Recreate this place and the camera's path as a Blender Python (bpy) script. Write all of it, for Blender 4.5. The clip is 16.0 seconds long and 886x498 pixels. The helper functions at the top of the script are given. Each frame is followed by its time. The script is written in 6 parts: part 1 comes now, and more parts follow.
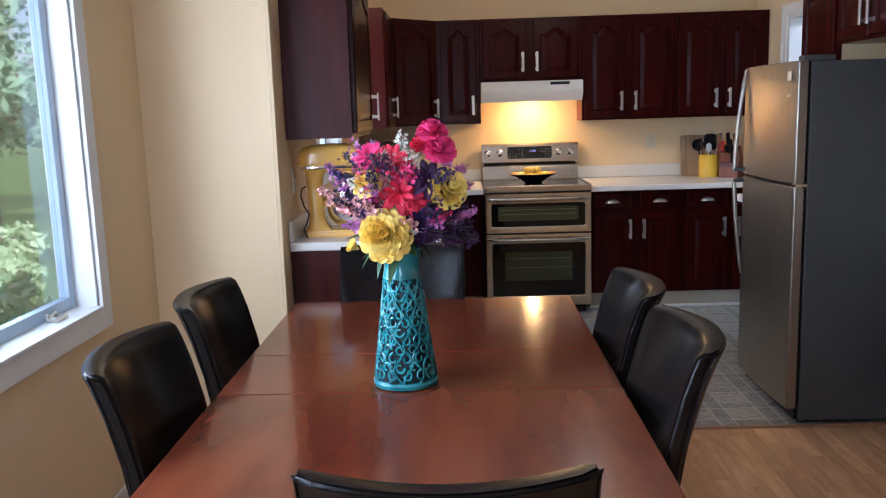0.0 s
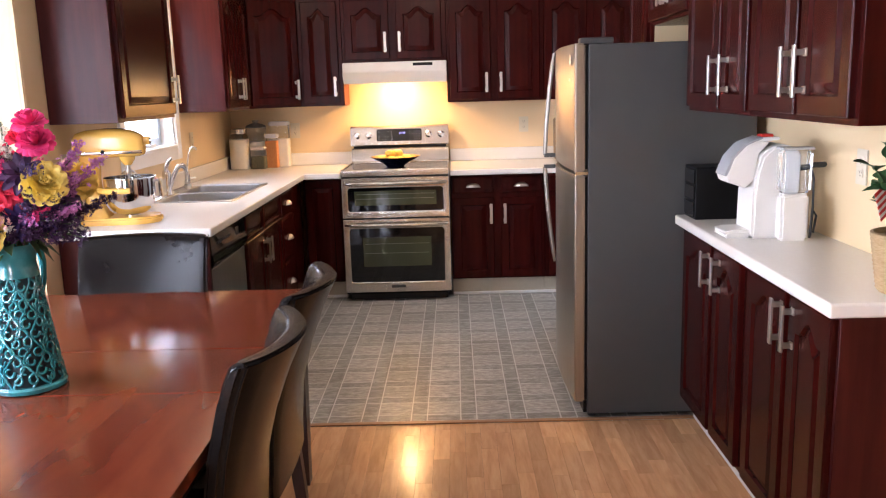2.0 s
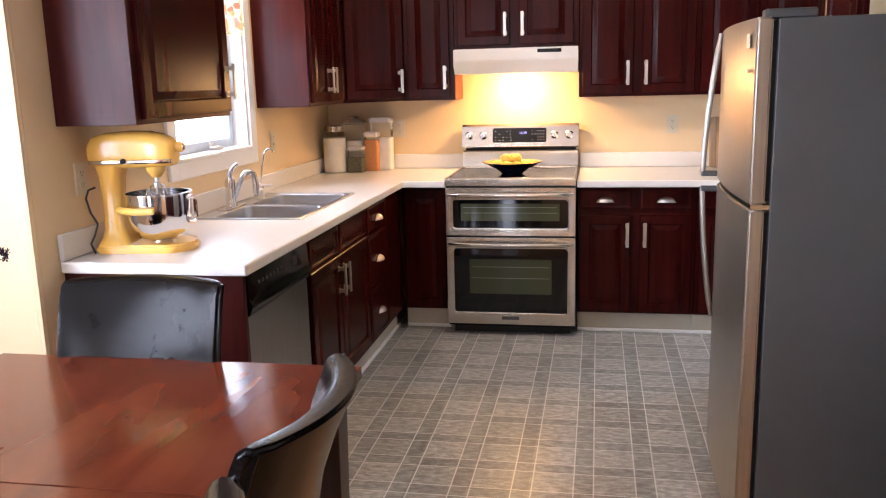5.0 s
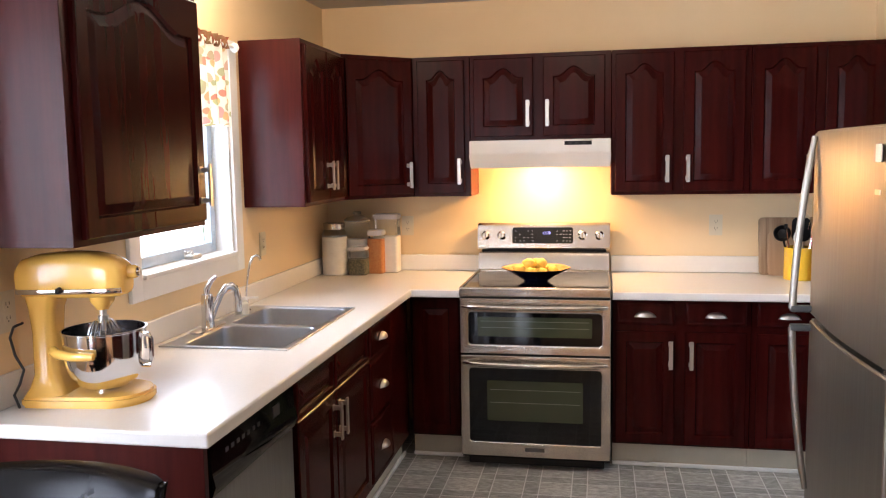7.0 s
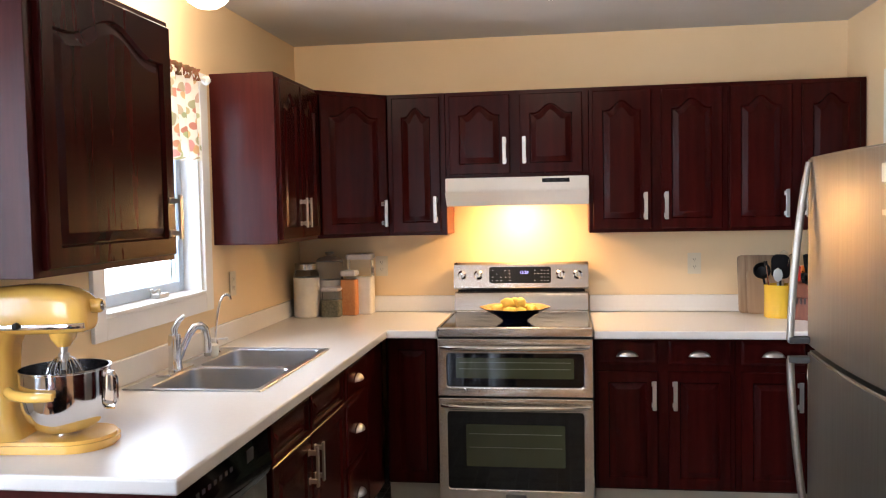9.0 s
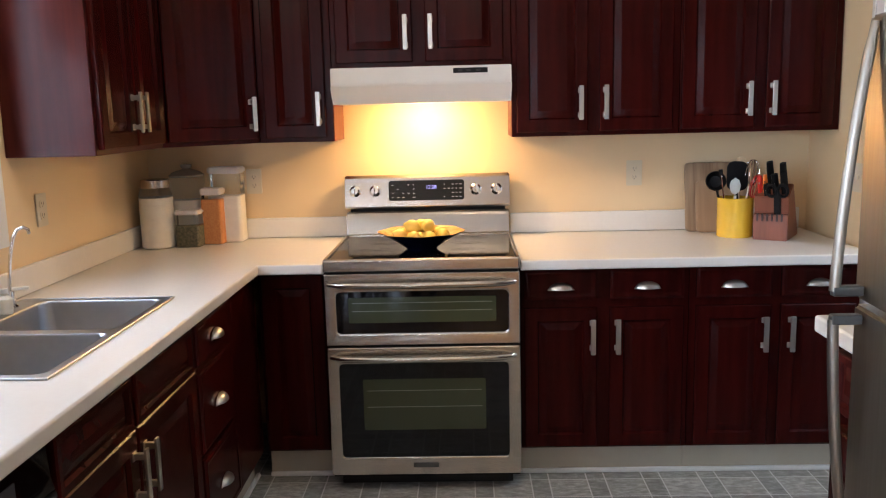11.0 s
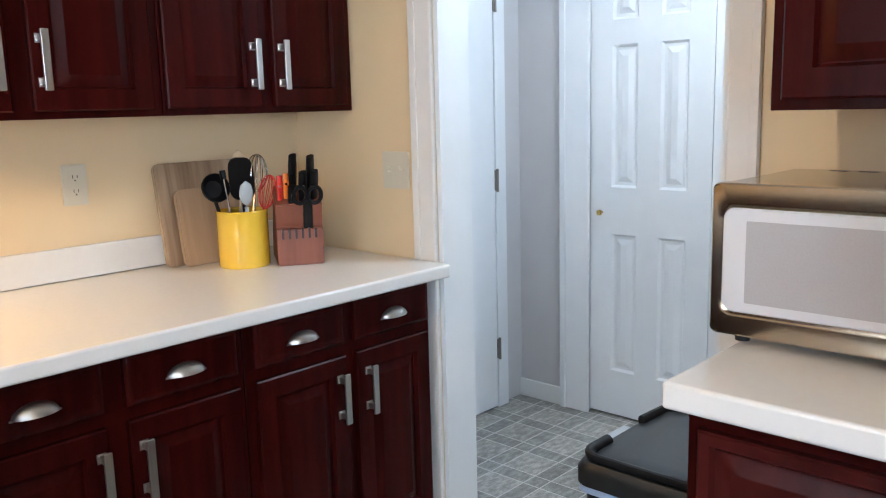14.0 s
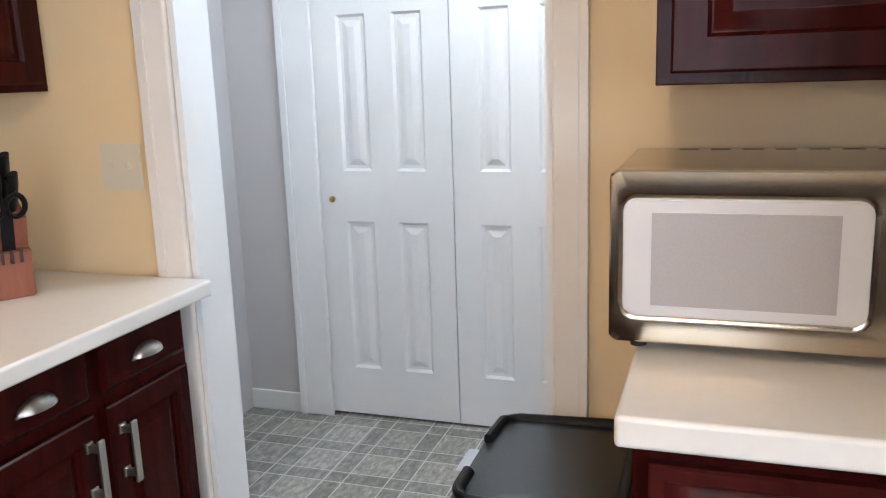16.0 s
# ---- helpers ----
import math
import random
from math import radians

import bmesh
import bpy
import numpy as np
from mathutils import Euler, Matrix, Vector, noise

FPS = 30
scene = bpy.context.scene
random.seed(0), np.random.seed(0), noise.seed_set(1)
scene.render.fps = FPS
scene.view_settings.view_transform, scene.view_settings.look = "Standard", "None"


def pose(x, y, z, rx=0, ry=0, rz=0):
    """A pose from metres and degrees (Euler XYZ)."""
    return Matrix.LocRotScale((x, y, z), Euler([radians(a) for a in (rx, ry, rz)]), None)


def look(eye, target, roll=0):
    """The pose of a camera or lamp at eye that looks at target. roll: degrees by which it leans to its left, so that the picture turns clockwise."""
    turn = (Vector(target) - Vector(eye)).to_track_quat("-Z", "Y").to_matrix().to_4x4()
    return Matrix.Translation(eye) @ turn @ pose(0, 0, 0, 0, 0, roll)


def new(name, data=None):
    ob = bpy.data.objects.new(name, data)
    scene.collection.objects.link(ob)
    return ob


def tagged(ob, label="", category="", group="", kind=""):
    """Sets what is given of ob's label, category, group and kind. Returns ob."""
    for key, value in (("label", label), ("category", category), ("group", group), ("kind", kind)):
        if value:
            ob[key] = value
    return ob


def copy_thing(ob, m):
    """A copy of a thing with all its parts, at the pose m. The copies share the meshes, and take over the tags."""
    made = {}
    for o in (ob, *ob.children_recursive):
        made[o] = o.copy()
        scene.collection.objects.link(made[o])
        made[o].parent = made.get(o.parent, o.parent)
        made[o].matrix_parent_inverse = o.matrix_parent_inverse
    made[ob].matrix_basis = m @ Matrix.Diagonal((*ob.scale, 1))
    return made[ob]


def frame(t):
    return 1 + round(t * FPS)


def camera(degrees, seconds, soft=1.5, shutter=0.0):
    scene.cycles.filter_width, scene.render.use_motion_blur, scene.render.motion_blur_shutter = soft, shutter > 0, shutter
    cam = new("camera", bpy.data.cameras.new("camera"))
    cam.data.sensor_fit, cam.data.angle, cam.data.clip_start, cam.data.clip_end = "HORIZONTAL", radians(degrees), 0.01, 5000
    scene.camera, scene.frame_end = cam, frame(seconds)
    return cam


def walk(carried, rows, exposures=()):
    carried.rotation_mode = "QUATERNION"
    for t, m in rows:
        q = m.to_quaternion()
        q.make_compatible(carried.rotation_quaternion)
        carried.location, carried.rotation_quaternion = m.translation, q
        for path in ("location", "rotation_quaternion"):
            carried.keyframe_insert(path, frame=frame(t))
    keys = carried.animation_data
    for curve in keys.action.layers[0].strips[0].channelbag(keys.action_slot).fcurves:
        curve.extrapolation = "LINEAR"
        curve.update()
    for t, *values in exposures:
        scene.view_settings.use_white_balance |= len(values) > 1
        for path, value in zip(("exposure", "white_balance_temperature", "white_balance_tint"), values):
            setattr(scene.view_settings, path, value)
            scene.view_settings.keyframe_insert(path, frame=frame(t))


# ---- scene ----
cam = camera(55.9, 16.0, soft=1.15)
METRES, EYE, TILT, LEAN, TURN = 6.44, 1.51, 0.0, 0.0, 1.2
PATH = [
    (0, (0.022, 0.338, 1.484), (-0.032, 2.311, 1.156), -1.8),
    (0.5, (0.282, 0.319, 1.49), (0.259, 2.291, 1.156), -2.0),
    (1, (0.525, 0.365, 1.48), (0.512, 2.335, 1.133), -2.2),
    (1.5, (0.762, 0.438, 1.476), (0.739, 2.405, 1.114), -2.0),
    (2, (0.971, 0.478, 1.485), (0.935, 2.441, 1.105), -1.7),
    (2.3, (1.035, 0.502, 1.486), (0.99, 2.465, 1.105), -1.6),
    (2.5, (1.126, 0.479, 1.487), (1.05, 2.441, 1.103), -1.7),
    (3, (1.178, 0.5, 1.475), (1.04, 2.459, 1.094), -1.4),
    (3.5, (1.174, 0.586, 1.474), (0.954, 2.536, 1.091), -1.3),
    (4, (1.152, 0.874, 1.482), (0.846, 2.81, 1.087), -1.7),
    (4.2, (1.135, 0.998, 1.478), (0.805, 2.929, 1.079), -1.8),
    (6.5, (0.88, 2.118, 1.572), (0.506, 4.059, 1.269), -1.1),
    (7, (0.869, 2.138, 1.593), (0.498, 4.092, 1.374), -1.0),
    (7.5, (0.846, 2.149, 1.602), (0.502, 4.113, 1.446), -1.1),
    (8, (0.825, 2.157, 1.604), (0.512, 4.13, 1.491), -1.1),
    (8.7, (0.804, 2.192, 1.556), (0.51, 4.168, 1.462), -1.1),
    (10.8, (0.729, 2.976, 1.478), (0.618, 4.948, 1.164), -1.4),
    (11, (0.72, 3.115, 1.492), (0.664, 5.087, 1.166), -1.4),
    (11.5, (0.669, 3.464, 1.422), (0.813, 5.435, 1.115), -1.4),
    (12, (0.626, 3.749, 1.405), (0.971, 5.696, 1.104), -1.5),
    (12.5, (0.58, 4.001, 1.38), (1.271, 5.855, 1.088), -1.9),
    (13, (0.552, 4.238, 1.401), (1.574, 5.929, 1.089), -1.5),
    (13.5, (0.508, 4.445, 1.392), (1.75, 5.98, 1.073), -1.4),
    (14, (0.473, 4.629, 1.384), (1.917, 5.97, 1.045), -1.5),
    (14.5, (0.488, 4.756, 1.373), (2.076, 5.917, 1.01), -1.5),
    (15, (0.538, 4.86, 1.381), (2.221, 5.87, 0.996), -1.8),
    (15.5, (0.591, 4.95, 1.383), (2.355, 5.802, 0.982), -1.8),
    (16, (0.592, 5.113, 1.394), (2.446, 5.736, 0.976), -1.9),
]
# seconds, stops, kelvin, tint
EXPOSURES = [
    (0, -0.24, 5800, 17),
    (0.5, 0.15, 5900, 18),
    (1, 0.40, 6200, 22),
    (1.5, 0.62, 6500, 25),
    (2.5, 0.78, 6700, 26),
    (4, 0.85, 6500, 26),
    (6.5, 0.65, 6600, 22),
    (8.7, 0.45, 6400, 18),
    (11, 0.24, 6200, 17),
    (12, 0.64, 6300, 14),
    (12.5, 0.42, 6100, 14),
    (14.5, 0.56, 6000, 12),
    (15.5, 0.62, 6100, 12),
    (16, 0.56, 6500, 16),
]
walk(cam, [(t, look(eye, target, roll)) for t, eye, target, roll in PATH], EXPOSURES)

# ---------- world and light ----------
world = bpy.data.worlds.new("world")
scene.world = world
world.use_nodes = True
wn = world.node_tree.nodes
wbg = wn["Background"]
wsky = wn.new("ShaderNodeTexSky")
wsky.sky_type, wsky.sun_disc = "NISHITA", False
wsky.sun_elevation, wsky.sun_rotation = radians(38), radians(60)
world.node_tree.links.new(wsky.outputs[0], wbg.inputs[0])
wbg.inputs[1].default_value = 0.15


def lamp(name, kind, m, energy, color, size=0.1, size_y=None, angle=None, spot=None):
    d = bpy.data.lights.new(name, kind)
    d.energy, d.color = energy, color
    if kind == "AREA":
        d.shape, d.size, d.size_y = "RECTANGLE", size, size_y or size
    elif kind == "SUN":
        d.angle = angle
    else:
        d.shadow_soft_size = size
        if kind == "SPOT":
            d.spot_size, d.spot_blend = spot
    ob = new(name, d)
    ob.matrix_world = m
    return ob


lamp("sun", "SUN", look((6, -8, 9), (0, 0, 0)), 5.0, (1, 0.95, 0.88), angle=radians(0.5))
DAY = (0.72, 0.86, 1.0)
lamp("dining_window_light", "AREA", look((-1.52, 1.90, 1.48), (0, 1.90, 1.48)), 98, DAY, 2.10, 1.28)
lamp("kitchen_window_light", "AREA", look((-0.885, 5.26, 1.61), (1, 5.26, 1.61)), 12, DAY, 0.68, 0.76)
lamp("patio_window_light", "AREA", look((-0.70, -2.66, 1.10), (-0.70, 3, 1.10)), 66, DAY, 0.82, 1.85)
lamp("hood_light", "AREA", look((0.545, 6.80, 1.525), (0.545, 6.86, 0.9)), 5, (1, 0.62, 0.24), 0.14, 0.08)
# Extra lamp below the lens, added to brighten the cabinet sides and wall.
lamp("hood_bulb", "POINT", pose(0.545, 6.80, 1.508), 6.5, (1, 0.62, 0.24), 0.015)
lamp("globe_light", "POINT", pose(0.76, 5.33, 2.365), 10.5, (1, 0.80, 0.55), 0.08)
lamp("sink_globe_light", "POINT", pose(-0.50, 5.20, 2.365), 11, (1, 0.80, 0.55), 0.08)
lamp("hall_light", "POINT", pose(2.9, 5.6, 2.3), 28, (0.72, 0.88, 1.0), 0.12)

# ---------- materials ----------


def mat(name, color=(0.5, 0.5, 0.5), rough=0.5, metal=0.0, **kw):
    m = bpy.data.materials.new(name)
    m.use_nodes = True
    b = m.node_tree.nodes["Principled BSDF"]
    b.inputs["Base Color"].default_value = (*color, 1)
    b.inputs["Roughness"].default_value = rough
    b.inputs["Metallic"].default_value = metal
    for k, v in kw.items():
        b.inputs[k.replace("_", " ")].default_value = v
    return m


def nd(m, kind, **props):
    n = m.node_tree.nodes.new(kind)
    for k, v in props.items():
        if k in ("blend_type", "operation", "data_type", "noise_dimensions", "feature"):
            if k == "blend_type":
                n.blend_type = v
            elif k == "operation":
                n.operation = v
            elif k == "data_type":
                n.data_type = v
            elif k == "feature":
                n.feature = v
        else:
            n.inputs[k.replace("_", " ")].default_value = v
    return n


def coords(m, scale=(1, 1, 1), world_space=False):
    mp = m.node_tree.nodes.new("ShaderNodeMapping")
    mp.inputs["Scale"].default_value = scale
    if world_space:
        g = m.node_tree.nodes.new("ShaderNodeNewGeometry")
        m.node_tree.links.new(g.outputs["Position"], mp.inputs[0])
    else:
        tc = m.node_tree.nodes.new("ShaderNodeTexCoord")
        m.node_tree.links.new(tc.outputs["Object"], mp.inputs[0])
    return mp.outputs[0]


def ramp(m, fac, stops):
    r = m.node_tree.nodes.new("ShaderNodeValToRGB")
    el = r.color_ramp.elements
    while len(el) < len(stops):
        el.new(0.5)
    for e, (p, c) in zip(el, stops):
        e.position, e.color = p, (*c, 1)
    m.node_tree.links.new(fac, r.inputs[0])
    return r.outputs[0]


def bump(m, height, strength=0.2, dist=0.002):
    b = nd(m, "ShaderNodeBump", Strength=strength, Distance=dist)
    m.node_tree.links.new(height, b.inputs["Height"])
    m.node_tree.links.new(b.outputs[0], m.node_tree.nodes["Principled BSDF"].inputs["Normal"])


def varied(name, c1, c2, scale, rough=(0.4, 0.5), metal=0.0, stretch=(1, 1, 1), bumps=0.1, bscale=None, detail=4, world_space=False, **kw):
    """Colour and gloss that drift between two values over noise, with fine relief."""
    m = mat(name, c1, rough[0], metal, **kw)
    L = m.node_tree.links
    b = m.node_tree.nodes["Principled BSDF"]
    co = coords(m, stretch, world_space)
    n = nd(m, "ShaderNodeTexNoise", Scale=scale, Detail=detail, Roughness=0.6)
    L.new(co, n.inputs["Vector"])
    L.new(ramp(m, n.outputs[0], [(0.3, c1), (0.7, c2)]), b.inputs["Base Color"])
    n2 = nd(m, "ShaderNodeTexNoise", Scale=bscale or scale * 3, Detail=3)
    L.new(co, n2.inputs["Vector"])
    mr = nd(m, "ShaderNodeMapRange", To_Min=rough[0], To_Max=rough[1])
    L.new(n2.outputs[0], mr.inputs[0])
    L.new(mr.outputs[0], b.inputs["Roughness"])
    if bumps:
        bump(m, n2.outputs[0], bumps)
    return m


M_CHERRY = varied("cherry", (0.021, 0.0018, 0.0015), (0.042, 0.0040, 0.0030), 4, (0.25, 0.27), stretch=(5, 5, 0.5), bumps=0, bscale=9, Specular_IOR_Level=0.11)
M_CHERRY_END = varied("cherry_side", (0.032, 0.0040, 0.0036), (0.060, 0.0085, 0.0068), 4, (0.30, 0.36), stretch=(7, 7, 0.6), bumps=0, bscale=12, Specular_IOR_Level=0.17)
# Red veneer with the hood lamp's glow painted in as brighter colour.
M_VENEER_LIT = varied("cherry_veneer_lit", (0.12, 0.020, 0.011), (0.19, 0.034, 0.018), 4, (0.30, 0.42), stretch=(7, 7, 0.6), bumps=0.05, bscale=26, Specular_IOR_Level=0.3)
M_WALL = varied("wall_paint", (0.74, 0.555, 0.325), (0.78, 0.59, 0.355), 1.5, (0.55, 0.65), bumps=0.12, bscale=220, world_space=True)
M_CEIL = varied("ceiling_paint", (0.66, 0.64, 0.61), (0.70, 0.68, 0.65), 2, (0.8, 0.9), bumps=0.2, bscale=150, world_space=True)
M_HALL = varied("hall_paint", (0.54, 0.52, 0.52), (0.58, 0.56, 0.56), 2, (0.6, 0.7), bumps=0.1, bscale=200, world_space=True)
M_WHITE = varied("white_paint", (0.76, 0.76, 0.74), (0.80, 0.80, 0.79), 6, (0.32, 0.42), bumps=0.04, bscale=60)
M_TRIMWARM = varied("trim_paint", (0.74, 0.70, 0.64), (0.78, 0.74, 0.69), 6, (0.35, 0.45), bumps=0.04, bscale=60)
M_COUNTER = varied("laminate", (0.745, 0.715, 0.665), (0.765, 0.735, 0.685), 60, (0.22, 0.28), bumps=0.01, bscale=120, detail=6)
M_TOE = varied("toe_board", (0.50, 0.44, 0.34), (0.55, 0.49, 0.38), 5, (0.45, 0.6), bumps=0.05)
M_STEEL = varied("brushed_steel", (0.53, 0.475, 0.41), (0.58, 0.525, 0.455), 8, (0.21, 0.24), 1.0, stretch=(0.6, 12, 12), bumps=0, bscale=30)
M_STEELW = varied("warm_steel", (0.56, 0.46, 0.34), (0.62, 0.52, 0.40), 8, (0.15, 0.18), 1.0, stretch=(0.6, 0.6, 12), bumps=0, bscale=60)
M_STEELV = varied("brushed_steel_door", (0.33, 0.30, 0.26), (0.38, 0.35, 0.305), 8, (0.30, 0.40), 1.0, stretch=(12, 12, 0.5), bumps=0.03, bscale=60)
M_CHROME = mat("chrome", (0.75, 0.75, 0.76), 0.10, 1.0)
M_NICKEL = varied("satin_nickel", (0.58, 0.56, 0.52), (0.62, 0.60, 0.56), 20, (0.32, 0.36), 1.0, bumps=0)
M_BLACKGLASS = mat("black_glass", (0.004, 0.004, 0.0045), 0.05, Specular_IOR_Level=0.4)
M_BLACK = varied("black_plastic", (0.004, 0.004, 0.0045), (0.007, 0.007, 0.008), 10, (0.3, 0.42), bumps=0.03, bscale=200, Specular_IOR_Level=0.16)
M_FRIDGE_SIDE = varied("fridge_side_grey", (0.052, 0.054, 0.0535), (0.060, 0.062, 0.0615), 3, (0.34, 0.42), 0.1, bumps=0.12, bscale=500)
M_LEATHER = varied("brown_leather", (0.0050, 0.0040, 0.0040), (0.0085, 0.0068, 0.0065), 9, (0.22, 0.28), bumps=0.14, bscale=120, Specular_IOR_Level=0.17)
M_DARKWOOD = varied("dark_wood", (0.022, 0.006, 0.004), (0.042, 0.011, 0.007), 5, (0.28, 0.4), stretch=(8, 8, 0.7), bumps=0.06)
M_YELLOW = mat("yellow_enamel", (0.88, 0.50, 0.105), 0.22, Coat_Weight=0.6, Coat_Roughness=0.08)
M_GREENGLASS = mat("oven_glass", (0.048, 0.055, 0.028), 0.08)
M_PLATE = mat("plate_cream", (0.66, 0.58, 0.44), 0.4)
M_RUBBER = mat("rubber", (0.012, 0.012, 0.012), 0.6)


def table_wood():
    m = mat("table_wood", (0.12, 0.03, 0.015), 0.2, Specular_IOR_Level=0.30)
    L, b = m.node_tree.links, m.node_tree.nodes["Principled BSDF"]
    co = coords(m, (2.6, 0.6, 2.6))
    n = nd(m, "ShaderNodeTexNoise", Scale=3.0, Detail=3, Roughness=0.5, Distortion=0.3)
    L.new(co, n.inputs[0])
    big = nd(m, "ShaderNodeTexNoise", Scale=1.6, Detail=2)
    L.new(coords(m), big.inputs[0])
    mx = nd(m, "ShaderNodeMix", data_type="RGBA")
    L.new(big.outputs[0], mx.inputs["Factor"])
    L.new(ramp(m, n.outputs[0], [(0.3, (0.080, 0.014, 0.007)), (0.7, (0.140, 0.029, 0.012))]), mx.inputs[6])
    L.new(ramp(m, n.outputs[0], [(0.3, (0.105, 0.020, 0.009)), (0.7, (0.170, 0.040, 0.017))]), mx.inputs[7])
    L.new(mx.outputs[2], b.inputs["Base Color"])
    s = nd(m, "ShaderNodeTexNoise", Scale=5, Detail=1)
    L.new(coords(m), s.inputs[0])
    mr = nd(m, "ShaderNodeMapRange", To_Min=0.135, To_Max=0.142)
    L.new(s.outputs[0], mr.inputs[0])
    L.new(mr.outputs[0], b.inputs["Roughness"])
    return m


M_TABLE = table_wood()


def vinyl():
    """Sheet vinyl: grey mottled squares set off by pairs of pale lines."""
    m = mat("sheet_vinyl", (0.3, 0.29, 0.27), 0.3)
    L, b = m.node_tree.links, m.node_tree.nodes["Principled BSDF"]
    g = m.node_tree.nodes.new("ShaderNodeNewGeometry")
    sep = m.node_tree.nodes.new("ShaderNodeSeparateXYZ")
    L.new(g.outputs["Position"], sep.inputs[0])

    def math(op, a, bb=None, c=None):
        n = m.node_tree.nodes.new("ShaderNodeMath")
        n.operation = op
        for i, v in enumerate((a, bb, c)):
            if v is None:
                continue
            if isinstance(v, (int, float)):
                n.inputs[i].default_value = v
            else:
                L.new(v, n.inputs[i])
        return n.outputs[0]

    P, Wd = VINYL_STEP, 0.0052
    lines = None
    strips = None
    cells = []
    for ax, off in ((0, -0.1055), (1, -0.0085)):
        u = math("DIVIDE", math("ADD", sep.outputs[ax], 10 + off), P)
        cells.append(math("FLOOR", u))
        f = math("MULTIPLY", math("FRACT", u), P)
        st = math("MAXIMUM", math("LESS_THAN", f, 0.012), math("GREATER_THAN", f, 0.166))
        strips = st if strips is None else math("MAXIMUM", strips, st)
        for pos in (0.012, 0.166):
            d = math("ABSOLUTE", math("SUBTRACT", f, pos))
            ln = math("LESS_THAN", d, Wd / 2 )
            lines = ln if lines is None else math("MAXIMUM", lines, ln)
    no = nd(m, "ShaderNodeTexNoise", Scale=22, Detail=5, Roughness=0.7)
    L.new(coords(m, (1, 2.2, 1), True), no.inputs[0])
    wn_ = m.node_tree.nodes.new("ShaderNodeTexWhiteNoise")
    cb = m.node_tree.nodes.new("ShaderNodeCombineXYZ")
    L.new(cells[0], cb.inputs[0])
    L.new(cells[1], cb.inputs[1])
    L.new(cb.outputs[0], wn_.inputs["Vector"])
    fac = math("ADD", math("MULTIPLY", no.outputs[0], 1.0), math("MULTIPLY", math("SUBTRACT", wn_.outputs["Value"], 0.5), 0.10))
    base = ramp(m, fac, [(0.34, (0.215, 0.20, 0.175)), (0.5, (0.34, 0.325, 0.295)), (0.66, (0.54, 0.52, 0.48))])
    mx = nd(m, "ShaderNodeMix", data_type="RGBA")
    L.new(math("MULTIPLY", lines, 0.72), mx.inputs["Factor"])
    dk = nd(m, "ShaderNodeMix", data_type="RGBA", blend_type="MULTIPLY")
    L.new(math("MULTIPLY", strips, 0.8), dk.inputs["Factor"])
    L.new(base, dk.inputs[6])
    dk.inputs[7].default_value = (0.66, 0.68, 0.67, 1)
    L.new(dk.outputs[2], mx.inputs[6])
    mx.inputs[7].default_value = (0.74, 0.73, 0.70, 1)
    L.new(mx.outputs[2], b.inputs["Base Color"])
    mr = nd(m, "ShaderNodeMapRange", To_Min=0.28, To_Max=0.42)
    L.new(no.outputs[0], mr.inputs[0])
    L.new(mr.outputs[0], b.inputs["Roughness"])
    bump(m, math("SUBTRACT", no.outputs[0], math("MULTIPLY", lines, 0.6)), 0.15, 0.001)
    return m


VINYL_STEP = 0.2275
M_VINYL = vinyl()


def laminate_floor():
    m = mat("laminate_plank", (0.5, 0.3, 0.15), 0.25, Specular_IOR_Level=0.28)
    L, b = m.node_tree.links, m.node_tree.nodes["Principled BSDF"]
    oi = m.node_tree.nodes.new("ShaderNodeObjectInfo")
    g = coords(m, (9, 1.2, 1), True)
    ad = m.node_tree.nodes.new("ShaderNodeVectorMath")
    ad.operation = "ADD"
    cb = m.node_tree.nodes.new("ShaderNodeCombineXYZ")
    mu = m.node_tree.nodes.new("ShaderNodeMath")
    mu.operation = "MULTIPLY"
    mu.inputs[1].default_value = 37
    gi = m.node_tree.nodes.new("ShaderNodeNewGeometry")
    fr = m.node_tree.nodes.new("ShaderNodeMath")
    fr.operation = "ADD"
    L.new(oi.outputs["Random"], fr.inputs[0])
    L.new(gi.outputs["Random Per Island"], fr.inputs[1])
    f2 = m.node_tree.nodes.new("ShaderNodeMath")
    f2.operation = "FRACT"
    L.new(fr.outputs[0], f2.inputs[0])
    L.new(f2.outputs[0], mu.inputs[0])
    L.new(mu.outputs[0], cb.inputs[2])
    L.new(g, ad.inputs[0])
    L.new(cb.outputs[0], ad.inputs[1])
    n = nd(m, "ShaderNodeTexNoise", Scale=4, Detail=6, Roughness=0.6, Distortion=0.5)
    L.new(ad.outputs[0], n.inputs[0])
    col = ramp(m, n.outputs[0], [(0.28, (0.56, 0.295, 0.145)), (0.55, (0.69, 0.395, 0.21)), (0.75, (0.75, 0.46, 0.265))])
    tone = ramp(m, f2.outputs[0], [(0.0, (0.80, 0.78, 0.75)), (0.5, (0.95, 0.93, 0.92)), (1.0, (1.08, 1.06, 1.05))])
    mx = nd(m, "ShaderNodeMix", data_type="RGBA", blend_type="MULTIPLY")
    mx.inputs["Factor"].default_value = 1
    L.new(col, mx.inputs[6])
    L.new(tone, mx.inputs[7])
    L.new(mx.outputs[2], b.inputs["Base Color"])
    mr = nd(m, "ShaderNodeMapRange", To_Min=0.155, To_Max=0.185)
    L.new(n.outputs[0], mr.inputs[0])
    L.new(mr.outputs[0], b.inputs["Roughness"])
    return m


M_PLANK = laminate_floor()


